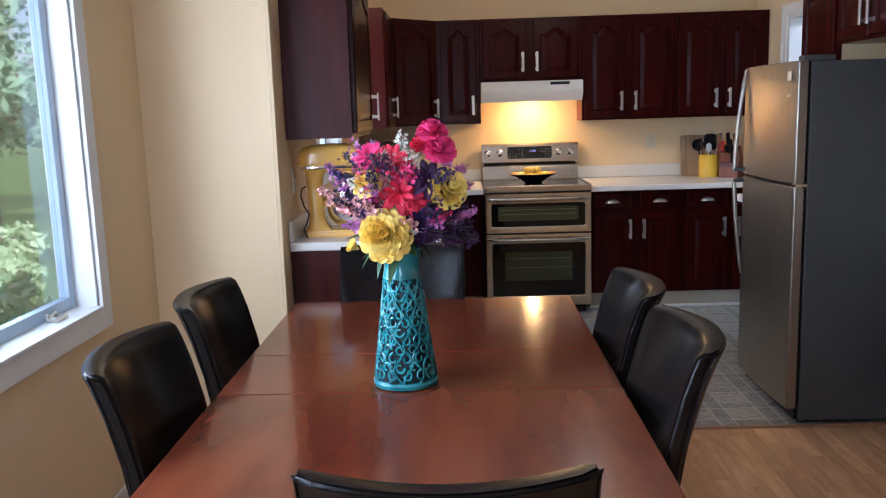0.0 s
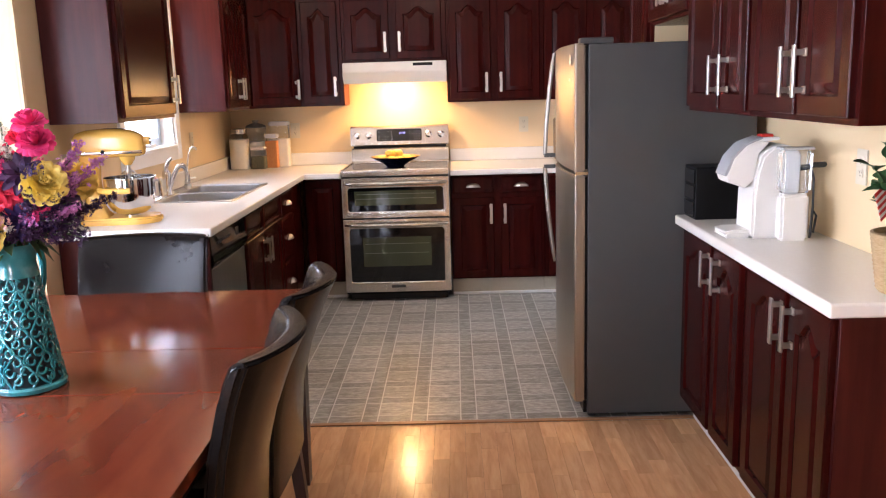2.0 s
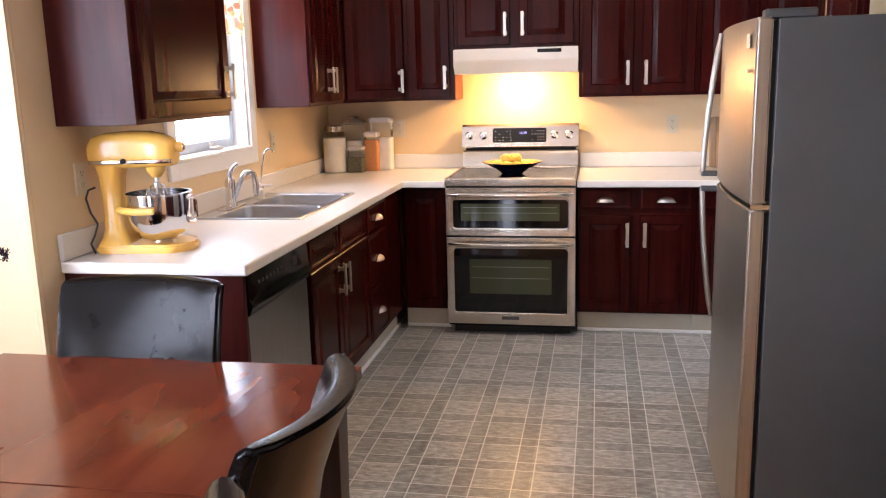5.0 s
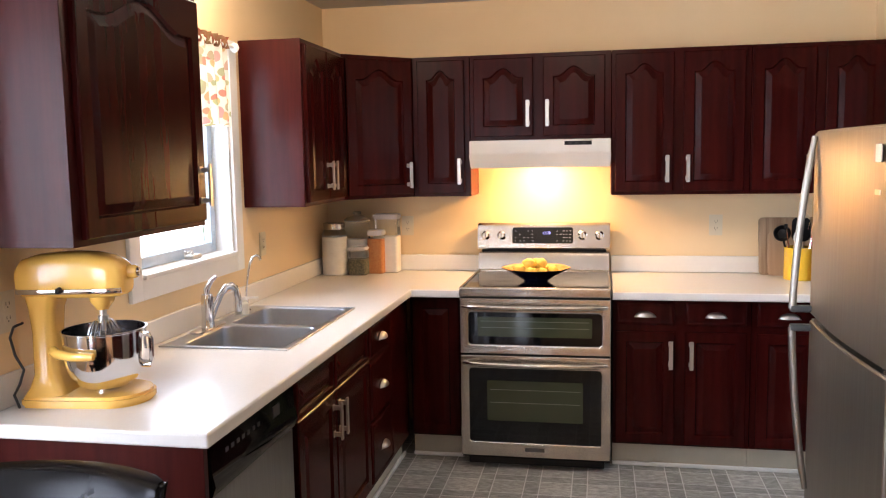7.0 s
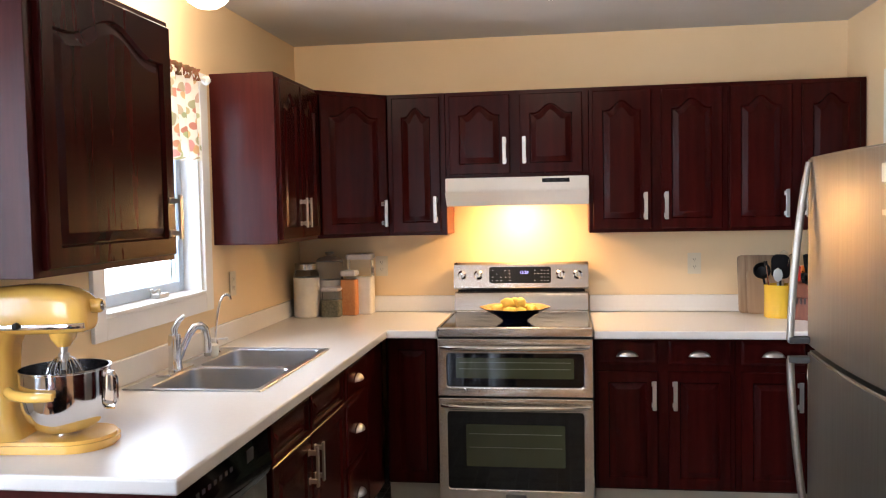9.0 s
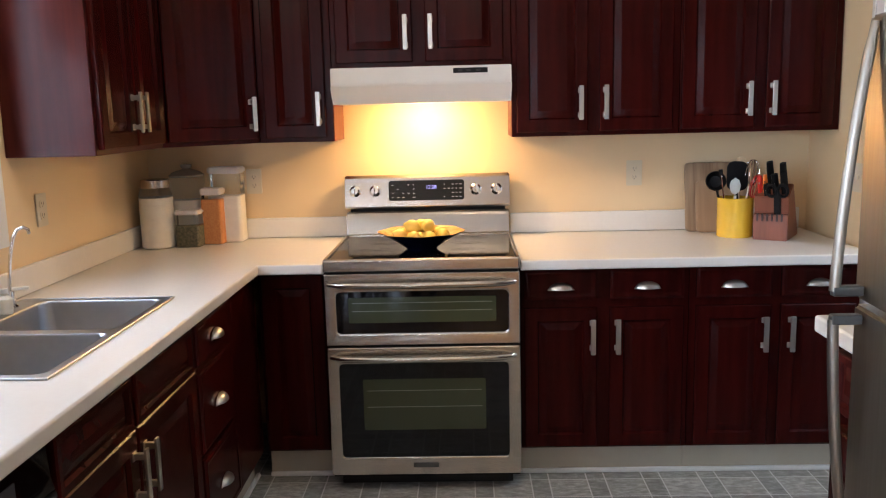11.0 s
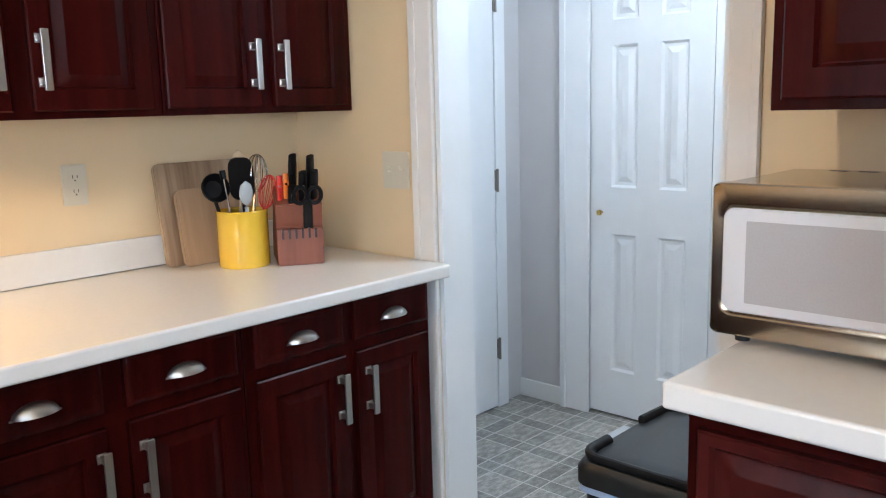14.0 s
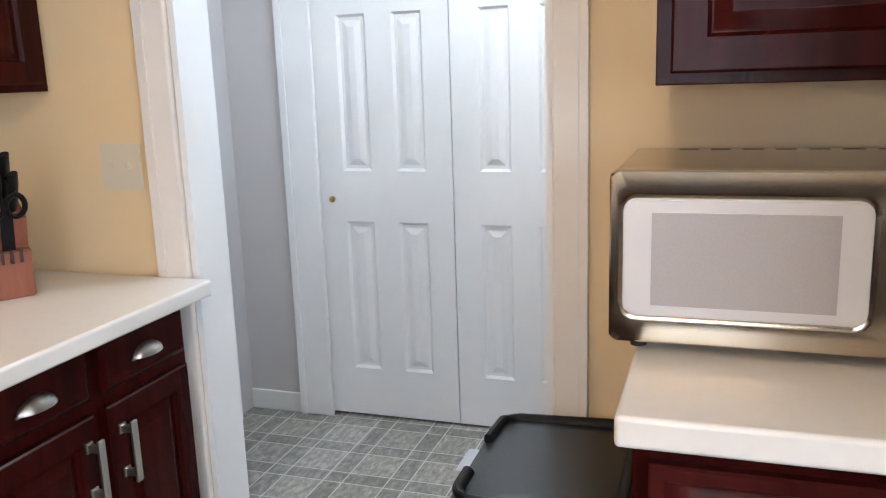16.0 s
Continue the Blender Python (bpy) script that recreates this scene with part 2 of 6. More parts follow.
def glow(name, color, strength):
    m = mat(name, color, 0.5)
    b = m.node_tree.nodes["Principled BSDF"]
    b.inputs["Emission Color"].default_value = (*color, 1)
    b.inputs["Emission Strength"].default_value = strength
    return m


def clear(name, tint=(1, 1, 1), rough=0.02):
    m = mat(name, tint, rough)
    m.node_tree.nodes["Principled BSDF"].inputs["Transmission Weight"].default_value = 1.0
    return m


M_GLASS = clear("window_glass")

# ---------- mesh helpers ----------


def part(name, bm, material, parent=None, label="", smooth=True):
    me = bpy.data.meshes.new(name)
    bm.to_mesh(me)
    bm.free()
    if smooth:
        me.shade_smooth()
        me.set_sharp_from_angle(angle=radians(38))
    me.materials.append(material)
    ob = new(name, me)
    if smooth:
        ob.modifiers.new("even_shading", "WEIGHTED_NORMAL").keep_sharp = True
    ob.parent = parent
    if label:
        ob["label"] = label
    return ob


def thing(name, m, label, category, group=""):
    e = new(name)
    e.empty_display_size = 0.1
    e.matrix_world = m
    return tagged(e, label, category, group)


def structure(name, bm, material, smooth=False):
    return tagged(part(name, bm, material, None, "", smooth), kind="structure")


def box(bm, x0, x1, y0, y1, z0, z1, bev=0.0, seg=2):
    b2 = bmesh.new()
    bmesh.ops.create_cube(b2, size=1)
    for v in b2.verts:
        v.co = Vector((x0 + (v.co.x + .5) * (x1 - x0), y0 + (v.co.y + .5) * (y1 - y0), z0 + (v.co.z + .5) * (z1 - z0)))
    if bev:
        bmesh.ops.bevel(b2, geom=b2.edges[:], offset=bev, segments=seg, affect="EDGES", profile=0.5)
    merge(bm, b2)
    return bm


def merge(bm, other, m=None):
    if m is not None:
        other.transform(m)
    me = bpy.data.meshes.new("tmp")
    other.to_mesh(me)
    other.free()
    bm.from_mesh(me)
    bpy.data.meshes.remove(me)
    return bm


def nb():
    return bmesh.new()


def bx(*a, **k):
    return box(nb(), *a, **k)


def lathe(profile, seg=32, bm=None, m=None):
    """Turns (radius, z) pairs about z."""
    b = nb()
    rings = []
    for r, z in profile:
        if r < 1e-5:
            rings.append([b.verts.new((0, 0, z))])
        else:
            rings.append([b.verts.new((r * math.cos(2 * math.pi * i / seg), r * math.sin(2 * math.pi * i / seg), z)) for i in range(seg)])
    for a, c in zip(rings, rings[1:]):
        for i in range(seg):
            j = (i + 1) % seg
            q = [a[i % len(a)], a[j % len(a)], c[j % len(c)], c[i % len(c)]]
            q = list(dict.fromkeys(q))
            if len(q) > 2:
                b.faces.new(q)
    bmesh.ops.recalc_face_normals(b, faces=b.faces[:])
    if bm is None:
        if m is not None:
            b.transform(m)
        return b
    return merge(bm, b, m)


def tube(points, r, seg=10, bm=None, closed=False, flat=1.0):
    """A round bar along points; r may be one radius or one per point."""
    b = nb()
    pts = [Vector(p) for p in points]
    n = len(pts)
    rs = r if isinstance(r, (list, tuple)) else [r] * n
    rings = []
    up = None
    for i, p in enumerate(pts):
        if closed:
            t = (pts[(i + 1) % n] - pts[i - 1]).normalized()
        else:
            t = (pts[min(i + 1, n - 1)] - pts[max(i - 1, 0)]).normalized()
        if up is None:
            up = t.orthogonal().normalized()
        up = (up - t * up.dot(t)).normalized()
        side = t.cross(up)
        rings.append([b.verts.new(p + (up * math.cos(2 * math.pi * k / seg) + side * flat * math.sin(2 * math.pi * k / seg)) * rs[i]) for k in range(seg)])
    pairs = list(zip(rings, rings[1:])) + ([(rings[-1], rings[0])] if closed else [])
    for a, c in pairs:
        for k in range(seg):
            b.faces.new((a[k], a[(k + 1) % seg], c[(k + 1) % seg], c[k]))
    if not closed:
        b.faces.new(rings[0][::-1])
        b.faces.new(rings[-1])
    bmesh.ops.recalc_face_normals(b, faces=b.faces[:])
    return b if bm is None else merge(bm, b)


def arc(c, r, a0, a1, n, plane="xz"):
    out = []
    for i in range(n + 1):
        a = radians(a0 + (a1 - a0) * i / n)
        u, v = r * math.cos(a), r * math.sin(a)
        out.append({"xz": (c[0] + u, c[1], c[2] + v), "xy": (c[0] + u, c[1] + v, c[2]), "yz": (c[0], c[1] + u, c[2] + v)}[plane])
    return out


def prism(outline, y0, y1, bev=0.0, axis="y"):
    """A flat outline of (a, z) pairs given thickness along y (or x)."""
    b = nb()
    mk = (lambda a, z, t: (a, t, z)) if axis == "y" else ((lambda a, z, t: (t, a, z)) if axis == "x" else (lambda a, z, t: (a, z, t)))
    f = [b.verts.new(mk(a, z, y0)) for a, z in outline]
    g = [b.verts.new(mk(a, z, y1)) for a, z in outline]
    b.faces.new(f)
    b.faces.new(g[::-1])
    for i in range(len(f)):
        j = (i + 1) % len(f)
        b.faces.new((f[j], f[i], g[i], g[j]))
    bmesh.ops.recalc_face_normals(b, faces=b.faces[:])
    if bev:
        es = [e for e in b.edges if len(e.link_faces) == 2 and e.calc_face_angle(0) > radians(50)]
        bmesh.ops.bevel(b, geom=es, offset=bev, segments=2, affect="EDGES")
    return b


def bumpf(u):
    return 0.5 * (1 + math.cos(math.pi * min(1.0, u / 0.80))) if u < 0.80 else 0.0


def panel_bm(w, h, arch=0.05, frame_w=0.052, d=0.02, K=20):
    """A raised-panel leaf, x from 0 to w, z from 0 to h, back at y=0 and face at y=-d; arch: rise of its cathedral top."""
    b = nb()
    fw = min(frame_w, w * 0.22, h * 0.30)
    spec = [(0, 0, 0), (0, -d + .004, 0), (.004, -d, 0), (fw, -d, arch), (fw + .003, -d + .005, arch), (fw + .006, -d + .010, arch), (fw + .011, -d + .010, arch), (fw + .034, -d + .0015, arch), (fw + .037, -d + .001, arch)]
    rings = []
    for ins, y, a in spec:
        x0, x1 = ins, w - ins
        ring = [b.verts.new((x0, y, ins)), b.verts.new((x1, y, ins))]
        top = h - ins
        for k in range(K + 1):
            x = x1 + (x0 - x1) * k / K
            u = abs(x - w / 2) / ((x1 - x0) / 2)
            ring.append(b.verts.new((x, y, top - a + a * bumpf(u))))
        rings.append(ring)
    n = len(rings[0])
    for p, q in zip(rings, rings[1:]):
        for i in range(n):
            j = (i + 1) % n
            b.faces.new((p[i], p[j], q[j], q[i]))
    f1 = b.faces.new(rings[-1])
    f2 = b.faces.new(rings[0][::-1])
    bmesh.ops.triangulate(b, faces=[f1, f2])
    bmesh.ops.recalc_face_normals(b, faces=b.faces[:])
    return b


def bar_pull_bm(length=0.142):
    """A square satin bar on two posts, upright, its middle at the origin, standing off towards -y."""
    b = bx(-.0095, .0095, -.036, -.028, -length / 2, length / 2, bev=.0015, seg=1)
    for s in (-1, 1):
        box(b, -.0065, .0065, -.029, 0, s * length * .36 - .008, s * length * .36 + .008, bev=.001, seg=1)
        box(b, -.0105, .0105, -.003, 0, s * length * .36 - .011, s * length * .36 + .011)
    return b


def cup_pull_bm(w=0.096):
    b = nb()
    n, k = 16, 6
    rows = []
    for j in range(k + 1):
        ph = math.pi / 2 * j / k
        row = []
        for i in range(n + 1):
            th = math.pi * i / n
            x = -w / 2 * math.cos(th) * (1 - 0.0 * j)
            z = 0.028 * math.sin(th) * math.cos(ph)
            y = -0.026 * math.sin(th) * math.sin(ph)
            row.append(b.verts.new((x, y, z)))
        rows.append(row)
    for p, q in zip(rows, rows[1:]):
        for i in range(n):
            b.faces.new((p[i], p[i + 1], q[i + 1], q[i]))
    bmesh.ops.remove_doubles(b, verts=b.verts[:], dist=1e-5)
    box(b, -w / 2 - .004, w / 2 + .004, -.003, 0, -.003, .001)
    return b


def leaf_door(name, parent, x0, x1, z0, z1, arch, pull=None, pull_z=None, y=0.0, kind="bar", mt=None, d=0.02):
    ob = part(name, panel_bm(x1 - x0, z1 - z0, arch, d=d), mt or M_CHERRY, parent)
    ob.location = (x0, y, z0)
    if pull is not None:
        h = part("handle", bar_pull_bm() if kind == "bar" else cup_pull_bm(), M_NICKEL, ob, "satin nickel bar pull" if kind == "bar" else "satin nickel cup pull")
        h.location = (pull - x0, -d, pull_z - z0)
    return ob


def slab_drawer(parent, x0, x1, z0, z1):
    b = nb()
    w, h, d = x1 - x0, z1 - z0, .02
    spec = [(0, 0), (0, -d + .007), (.010, -d), (.016, -d), (.02, -d + .003), (.028, -d + .003)]
    rings = []
    for ins, y in spec:
        rings.append([b.verts.new((a, y, c)) for a, c in ((ins, ins), (w - ins, ins), (w - ins, h - ins), (ins, h - ins))])
    for p, q in zip(rings, rings[1:]):
        for i in range(4):
            b.faces.new((p[i], p[(i + 1) % 4], q[(i + 1) % 4], q[i]))
    b.faces.new(rings[-1])
    b.faces.new(rings[0][::-1])
    bmesh.ops.recalc_face_normals(b, faces=b.faces[:])
    ob = part("drawer", b, M_CHERRY, parent)
    ob.location = (x0, 0, z0)
    hd = part("handle", cup_pull_bm(), M_NICKEL, ob, "satin nickel cup pull")
    hd.location = (w / 2, -d, h / 2 - .017)
    return ob


# ---------- the shell ----------
CEIL = 2.48
BACK, WL, WR = 7.01, -0.765, 2.30
DW_X, FACE_Y = -1.33, 3.88


def wall_box(name, x0, x1, y0, y1, z0, z1, material=None):
    return structure(name, bx(x0, x1, y0, y1, z0, z1), material or M_WALL)


def wall_hole(name, axis, c0, c1, a0, a1, holes, material=None, top=CEIL):
    """A wall along an axis from a0 to a1 with openings (h0, h1, z0, z1) through it, one mesh."""
    b = nb()

    def add(p, q, z0, z1):
        if q - p < 1e-4 or z1 - z0 < 1e-4:
            return
        if axis == "y":
            box(b, c0, c1, p, q, z0, z1)
        else:
            box(b, p, q, c0, c1, z0, z1)

    cur = a0
    for h0, h1, z0, z1 in sorted(holes):
        add(cur, h0, 0, top)
        add(h0, h1, 0, z0)
        add(h0, h1, z1, top)
        cur = h1
    add(cur, a1, 0, top)
    return structure(name, b, material or M_WALL)


WIN_D = (0.78, 3.30, 0.80, 2.16)
WIN_K = (4.86, 5.66, 1.17, 2.05)
DOORWAY = (5.44, 6.34, 0.0, 2.05)
wall_box("wall_back", -0.93, 3.63, BACK, BACK + .14, 0, CEIL)
wall_hole("wall_kitchen_window", "y", WL - .14, WL, 4.02, BACK, [WIN_K])
wall_hole("wall_dining_window", "y", DW_X - .14, DW_X, -2.6, FACE_Y + .14, [WIN_D])
b = bx(DW_X, WL, FACE_Y, FACE_Y + .14, 0, CEIL, bev=.0)
structure("wall_nook", b, M_WALL)
b = nb()
bmesh.ops.create_cone(b, cap_ends=True, segments=24, radius1=.02, radius2=.02, depth=CEIL)
b.transform(Matrix.Translation((WL - .0185, FACE_Y + .0185, CEIL / 2)))
structure("wall_corner_bead", b, M_WALL, True)
wall_hole("wall_right", "y", WR, WR + .12, 2.45, BACK, [DOORWAY])
# Unseen walls, set far off so the dark leather reflects less yellow.
FAR_X = 4.8
wall_box("wall_living", FAR_X, FAR_X + .12, -2.6, 2.45, 0, CEIL)
wall_box("wall_living_end", WR + .12, FAR_X + .12, 2.45, 2.57, 0, CEIL)
wall_hole("wall_behind", "x", -2.74, -2.6, DW_X - .14, FAR_X + .12, [(-1.15, -0.25, 0.12, 2.08)])
wall_hole("wall_hall_closet", "y", 3.55, 3.67, 4.1, BACK, [(5.50, 6.622, 0, 2.05)], M_HALL)
wall_box("wall_closet_back", 3.672, 3.75, 5.3, 6.9, 0, CEIL, M_HALL)
wall_box("wall_hall_end", WR + .12, 3.67, 4.0, 4.1, 0, CEIL, M_HALL)
b = nb()
box(b, 2.42, 3.55, BACK - .02, BACK - .001, 0, CEIL)
box(b, WR + .121, WR + .13, 4.1, DOORWAY[0], 0, CEIL)
box(b, WR + .121, WR + .13, DOORWAY[1], BACK - .02, 0, CEIL)
structure("wall_hall_lining", b, M_HALL)
b = bx(DW_X - .14, 3.67, -2.74, BACK + .14, CEIL, CEIL + .1)
box(b, 3.67, FAR_X + .12, -2.74, 2.57, CEIL, CEIL + .1)
structure("ceiling", b, M_CEIL)
b = nb()
box(b, -0.93, 3.67, 4.03, BACK + .14, -.06, 0.0)
structure("floor_vinyl", b, M_VINYL)
# Unseen floor reaching out to the far wall.
structure("floor_living", bx(WR, FAR_X, -2.6, 2.45, -.06, -.001), M_PLANK)
structure("floor_base", bx(DW_X - .14, WR - .001, -2.74, 4.03, -.06, -.012), M_DARKWOOD)

# threshold strip between the vinyl and the planks
structure("threshold", bx(-0.76, 2.02, 4.012, 4.040, 0, .006, bev=.002), mat("threshold_wood", (0.36, 0.17, 0.075), 0.35))


def baseboard(name, x0, x1, y0, y1, h=.085, material=None):
    structure(name, bx(x0, x1, y0, y1, 0, h, bev=.004), material or M_TRIMWARM)


baseboard("baseboard_window_wall", DW_X, DW_X + .014, -2.6, FACE_Y - .014)
baseboard("baseboard_nook", DW_X, WL - .02, FACE_Y - .014, FACE_Y)
baseboard("baseboard_hall", 3.536, 3.549, 6.751, BACK - .02, material=M_WHITE)
baseboard("baseboard_living", FAR_X - .014, FAR_X, -2.6, 2.45)

# ---------- windows ----------


def window(name, x_in, hole, out, label_curtain=False, sash_split=None):
    """A casement window in a wall across x, its inside face at x_in."""
    y0, y1, z0, z1 = hole
    w = tagged(new(name), kind="structure")
    cw, t = .075, .018
    b = nb()
    for a in ((y0 - cw, y0, z0 - cw, z1 + cw), (y1, y1 + cw, z0 - cw, z1 + cw)):
        box(b, x_in, x_in + t, *a, bev=.005)
    box(b, x_in, x_in + t - .001, y0, y1, z1, z1 + cw, bev=.004)
    box(b, x_in, x_in + t - .001, y0, y1, z0 - cw, z0, bev=.004)
    part("window_casing", b, M_WHITE, w)
    b = nb()
    box(b, x_in - .14, x_in + .001, y0, y0 + .015, z0, z1)
    box(b, x_in - .14, x_in + .001, y1 - .015, y1, z0, z1)
    box(b, x_in - .14, x_in + .001, y0 + .015, y1 - .015, z1 - .015, z1)
    part("window_jamb", b, M_WHITE, w)
    part("window_sill", bx(x_in - .14, x_in + .024, y0 + .015, y1 - .015, z0, z0 + .018, bev=.005), M_WHITE, w)
    splits = [y0 + .015] + (sash_split or []) + [y1 - .015]
    for p, q in zip(splits, splits[1:]):
        f = .045
        b = nb()
        for a in ((p, p + f, z0 + .018, z1 - .015), (q - f, q, z0 + .018, z1 - .015)):
            box(b, x_in - .115, x_in - .075, *a, bev=.006)
        for a in ((p + f, q - f, z1 - .015 - f, z1 - .015), (p + f, q - f, z0 + .018, z0 + .018 + f)):
            box(b, x_in - .114, x_in - .076, *a, bev=.005)
        part("window_frame", b, M_SASH, w)
        pane = part("pane", bx(x_in - .098, x_in - .092, p + f, q - f, z0 + .018 + f, z1 - .015 - f), M_GLASS, w)
        pane.visible_shadow = False
        # crank
        c = (x_in - .045, (p + q) / 2 + .10, z0 + .024)
        b = bx(c[0] - .02, c[0] + .02, c[1] - .04, c[1] + .04, c[2] - .006, c[2] + .012, bev=.004)
        tube([(c[0], c[1], c[2] + .012), (c[0] + .012, c[1] - .03, c[2] + .03), (c[0] + .014, c[1] - .09, c[2] + .02)], [.006, .005, .004], 8, b)
        lathe([(0, 0), (.007, .003), (.007, .016), (0, .02)], 10, b, Matrix.Translation((c[0] + .014, c[1] - .09, c[2] + .018)))
        part("crank", b, M_NICKEL, w)
    return w


M_SASH = varied("sash_grey_blue", (0.42, 0.52, 0.62), (0.50, 0.60, 0.70), 8, (0.35, 0.5), bumps=0.05)
window("window_dining", DW_X, WIN_D, -1, sash_split=[1.41, 2.04, 2.67])
window("window_kitchen", WL, WIN_K, -1)

# window behind the walk
wp = tagged(new("window_rear"), kind="structure")
b = nb()
for a in ((-1.15, -1.09), (-.73, -.67), (-.31, -.25)):
    box(b, a[0], a[1], -2.71, -2.63, .12, 2.08, bev=.006)
for z in (.12, 2.01):
    box(b, -1.09, -.73, -2.70, -2.64, z, z + .07, bev=.004)
    box(b, -.67, -.31, -2.70, -2.64, z, z + .07, bev=.004)
part("window_frame", b, M_WHITE, wp)
for x in (-1.09, -.67):
    p = part("pane", bx(x, x + .36, -2.692, -2.688, .19, 2.01), M_GLASS, wp)
    p.visible_shadow = False

# ---------- outdoors ----------
M_GRASS = varied("grass", (0.07, 0.16, 0.03), (0.14, 0.26, 0.06), 3, (0.8, 0.9), world_space=True, bumps=0.3)
b = nb()
bmesh.ops.create_grid(b, x_segments=2, y_segments=2, size=300)
b.transform(Matrix.Translation((0, 0, -0.55)))
structure("ground", b, M_GRASS)


def leaf_cloud(centres, n, size, seed, flat=0.7):
    rnd = random.Random(seed)
    verts, faces = [], []
    for cx, cy, cz, r in centres:
        for _ in range(n):
            u = Vector((rnd.gauss(0, 1), rnd.gauss(0, 1), rnd.gauss(0, 1))).normalized() * r * rnd.uniform(.55, 1.05)
            c = Vector((cx, cy, cz)) + Vector((u.x, u.y, u.z * flat))
            a = Vector((rnd.gauss(0, 1), rnd.gauss(0, 1), rnd.gauss(0, 1))).normalized()
            d = a.orthogonal().normalized()
            s = size * rnd.uniform(.6, 1.4)
            i = len(verts)
            verts += [c - a * s, c + d * s * .45, c + a * s, c - d * s * .45]
            faces.append((i, i + 1, i + 2, i + 3))
    me = bpy.data.meshes.new("leaves")
    me.from_pydata(verts, [], faces)
    b = nb()
    b.from_mesh(me)
    bpy.data.meshes.remove(me)
    return b


def foliage(name, c1, c2):
    m = mat(name, c1, 0.6)
    L, bs = m.node_tree.links, m.node_tree.nodes["Principled BSDF"]
    g = m.node_tree.nodes.new("ShaderNodeNewGeometry")
    L.new(ramp(m, g.outputs["Random Per Island"], [(0.0, c1), (1.0, c2)]), bs.inputs["Base Color"])
    bs.inputs["Transmission Weight"].default_value = 0.0
    return m


M_BARK = varied("bark", (0.06, 0.045, 0.035), (0.11, 0.085, 0.065), 8, (0.8, 0.95), bumps=0.6)
M_LEAF1 = foliage("leaves_dark", (0.14, 0.28, 0.17), (0.30, 0.50, 0.32))
M_LEAF2 = foliage("leaves_light", (0.34, 0.55, 0.28), (0.62, 0.78, 0.50))


def tree(x, y, h, r, seed):
    rnd = random.Random(seed)
    t = thing("tree", pose(x, y, -.55), "leafy green tree standing in the garden outside the window", "tree", "garden trees")
    b = tube([(0, 0, 0), (.05, .03, h * .4), (.0, .1, h * .8)], [.16, .12, .04], 10)
    for k in range(6):
        a = k * 1.1
        z = h * (.35 + .08 * k)
        tube([(0, 0, z), (math.cos(a) * r * .7, math.sin(a) * r * .7, z + h * .18)], [.05, .015], 6, b)
    part("trunk", b, M_BARK, t)
    cs = [(rnd.uniform(-r, r) * .8, rnd.uniform(-r, r) * .8, h * rnd.uniform(.3, 1.0), r * rnd.uniform(.3, .5)) for _ in range(22)]
    part("crown", leaf_cloud(cs, 260, .085, seed), M_LEAF1, t, smooth=False)


def shrub(x, y, r, h, seed):
    rnd = random.Random(seed)
    t = thing("shrub", pose(x, y, -.55), "pale green shrub growing outside the window", "shrub", "garden shrubs")
    cs = [(rnd.uniform(-r, r), rnd.uniform(-r, r), rnd.uniform(.1, h), r * rnd.uniform(.25, .42)) for _ in range(16)]
    part("leaf_mass", leaf_cloud(cs, 240, .055, seed + 5), M_LEAF2, t, smooth=False)


for i, (x, y, h, r) in enumerate([(-8.5, 8.0, 6.0, 2.0), (-10, 11.5, 7, 2.4), (-12.5, 15, 7.5, 2.8), (-9.5, 14.5, 6, 2.2), (-6.2, 11.0, 5.0, 1.6), (-8, 18, 7, 2.6), (-11, 5.5, 6.5, 2.2)]):
    tree(x, y, h, r, 10 + i)
for i, (x, y, r, h) in enumerate([(-4.2, 6.2, .8, 1.5), (-5.2, 7.4, .9, 1.8), (-3.4, 5.4, .6, 1.2), (-6.0, 5.6, .9, 1.7), (-5.5, 9.0, .9, 1.9)]):
    shrub(x, y, r, h, 40 + i)

# ---------- cabinets ----------
UZ0, UZ1 = 1.375, 2.137


def upper(m, w, depth, h, doors, label, z0=UZ0, end_mat=None, group="wall cabinets"):
    """doors: (x0, x1, pull x or None, arch). The face frame stands at y=0 and the doors before it."""
    c = thing("wall_cabinet", m @ pose(0, 0, z0), label, "cabinet", group)
    part("body", bx(0, w, 0.0, depth, 0, h, bev=.0015, seg=1), end_mat or M_CHERRY, c)
    for x0, x1, pull, a in doors:
        leaf_door("door", c, x0, x1, .018, h - .022, a, pull, .018 + .120 if pull is not None else None)
    return c


YF = 6.708
back = pose(0, YF, 0)


def sx(x):
    return .692 + (x - .692) * .987


def up_back(x0, x1, doors, label, z0=UZ0, z1=UZ1):
    return upper(pose(x0, YF, 0), x1 - x0 - .002, BACK - YF - .004, z1 - z0, [(sx(a) - x0, sx(b2) - x0, (sx(p) - .004 - x0) if p else None, ar) for a, b2, p, ar in doors], label, z0)


up_back(-0.155, 0.165, [(-.137, .128, .105, .05)], "dark cherry wall cabinet with one arched door beside the hood")
up_back(0.165, 0.925, [(.180, .508, .484, .05), (.562, .893, .590, .05)], "short dark cherry cabinet with two doors above the range hood", z0=1.680)
up_back(0.925, 1.63, [(.946, 1.250, 1.222, .05), (1.300, 1.610, 1.328, .05)], "dark cherry wall cabinet with two arched doors above the counter")
up_back(1.63, 2.298, [(1.648, 1.955, 1.93, .05), (2.002, 2.285, 2.03, .05)], "dark cherry wall cabinet with two arched doors by the doorway")

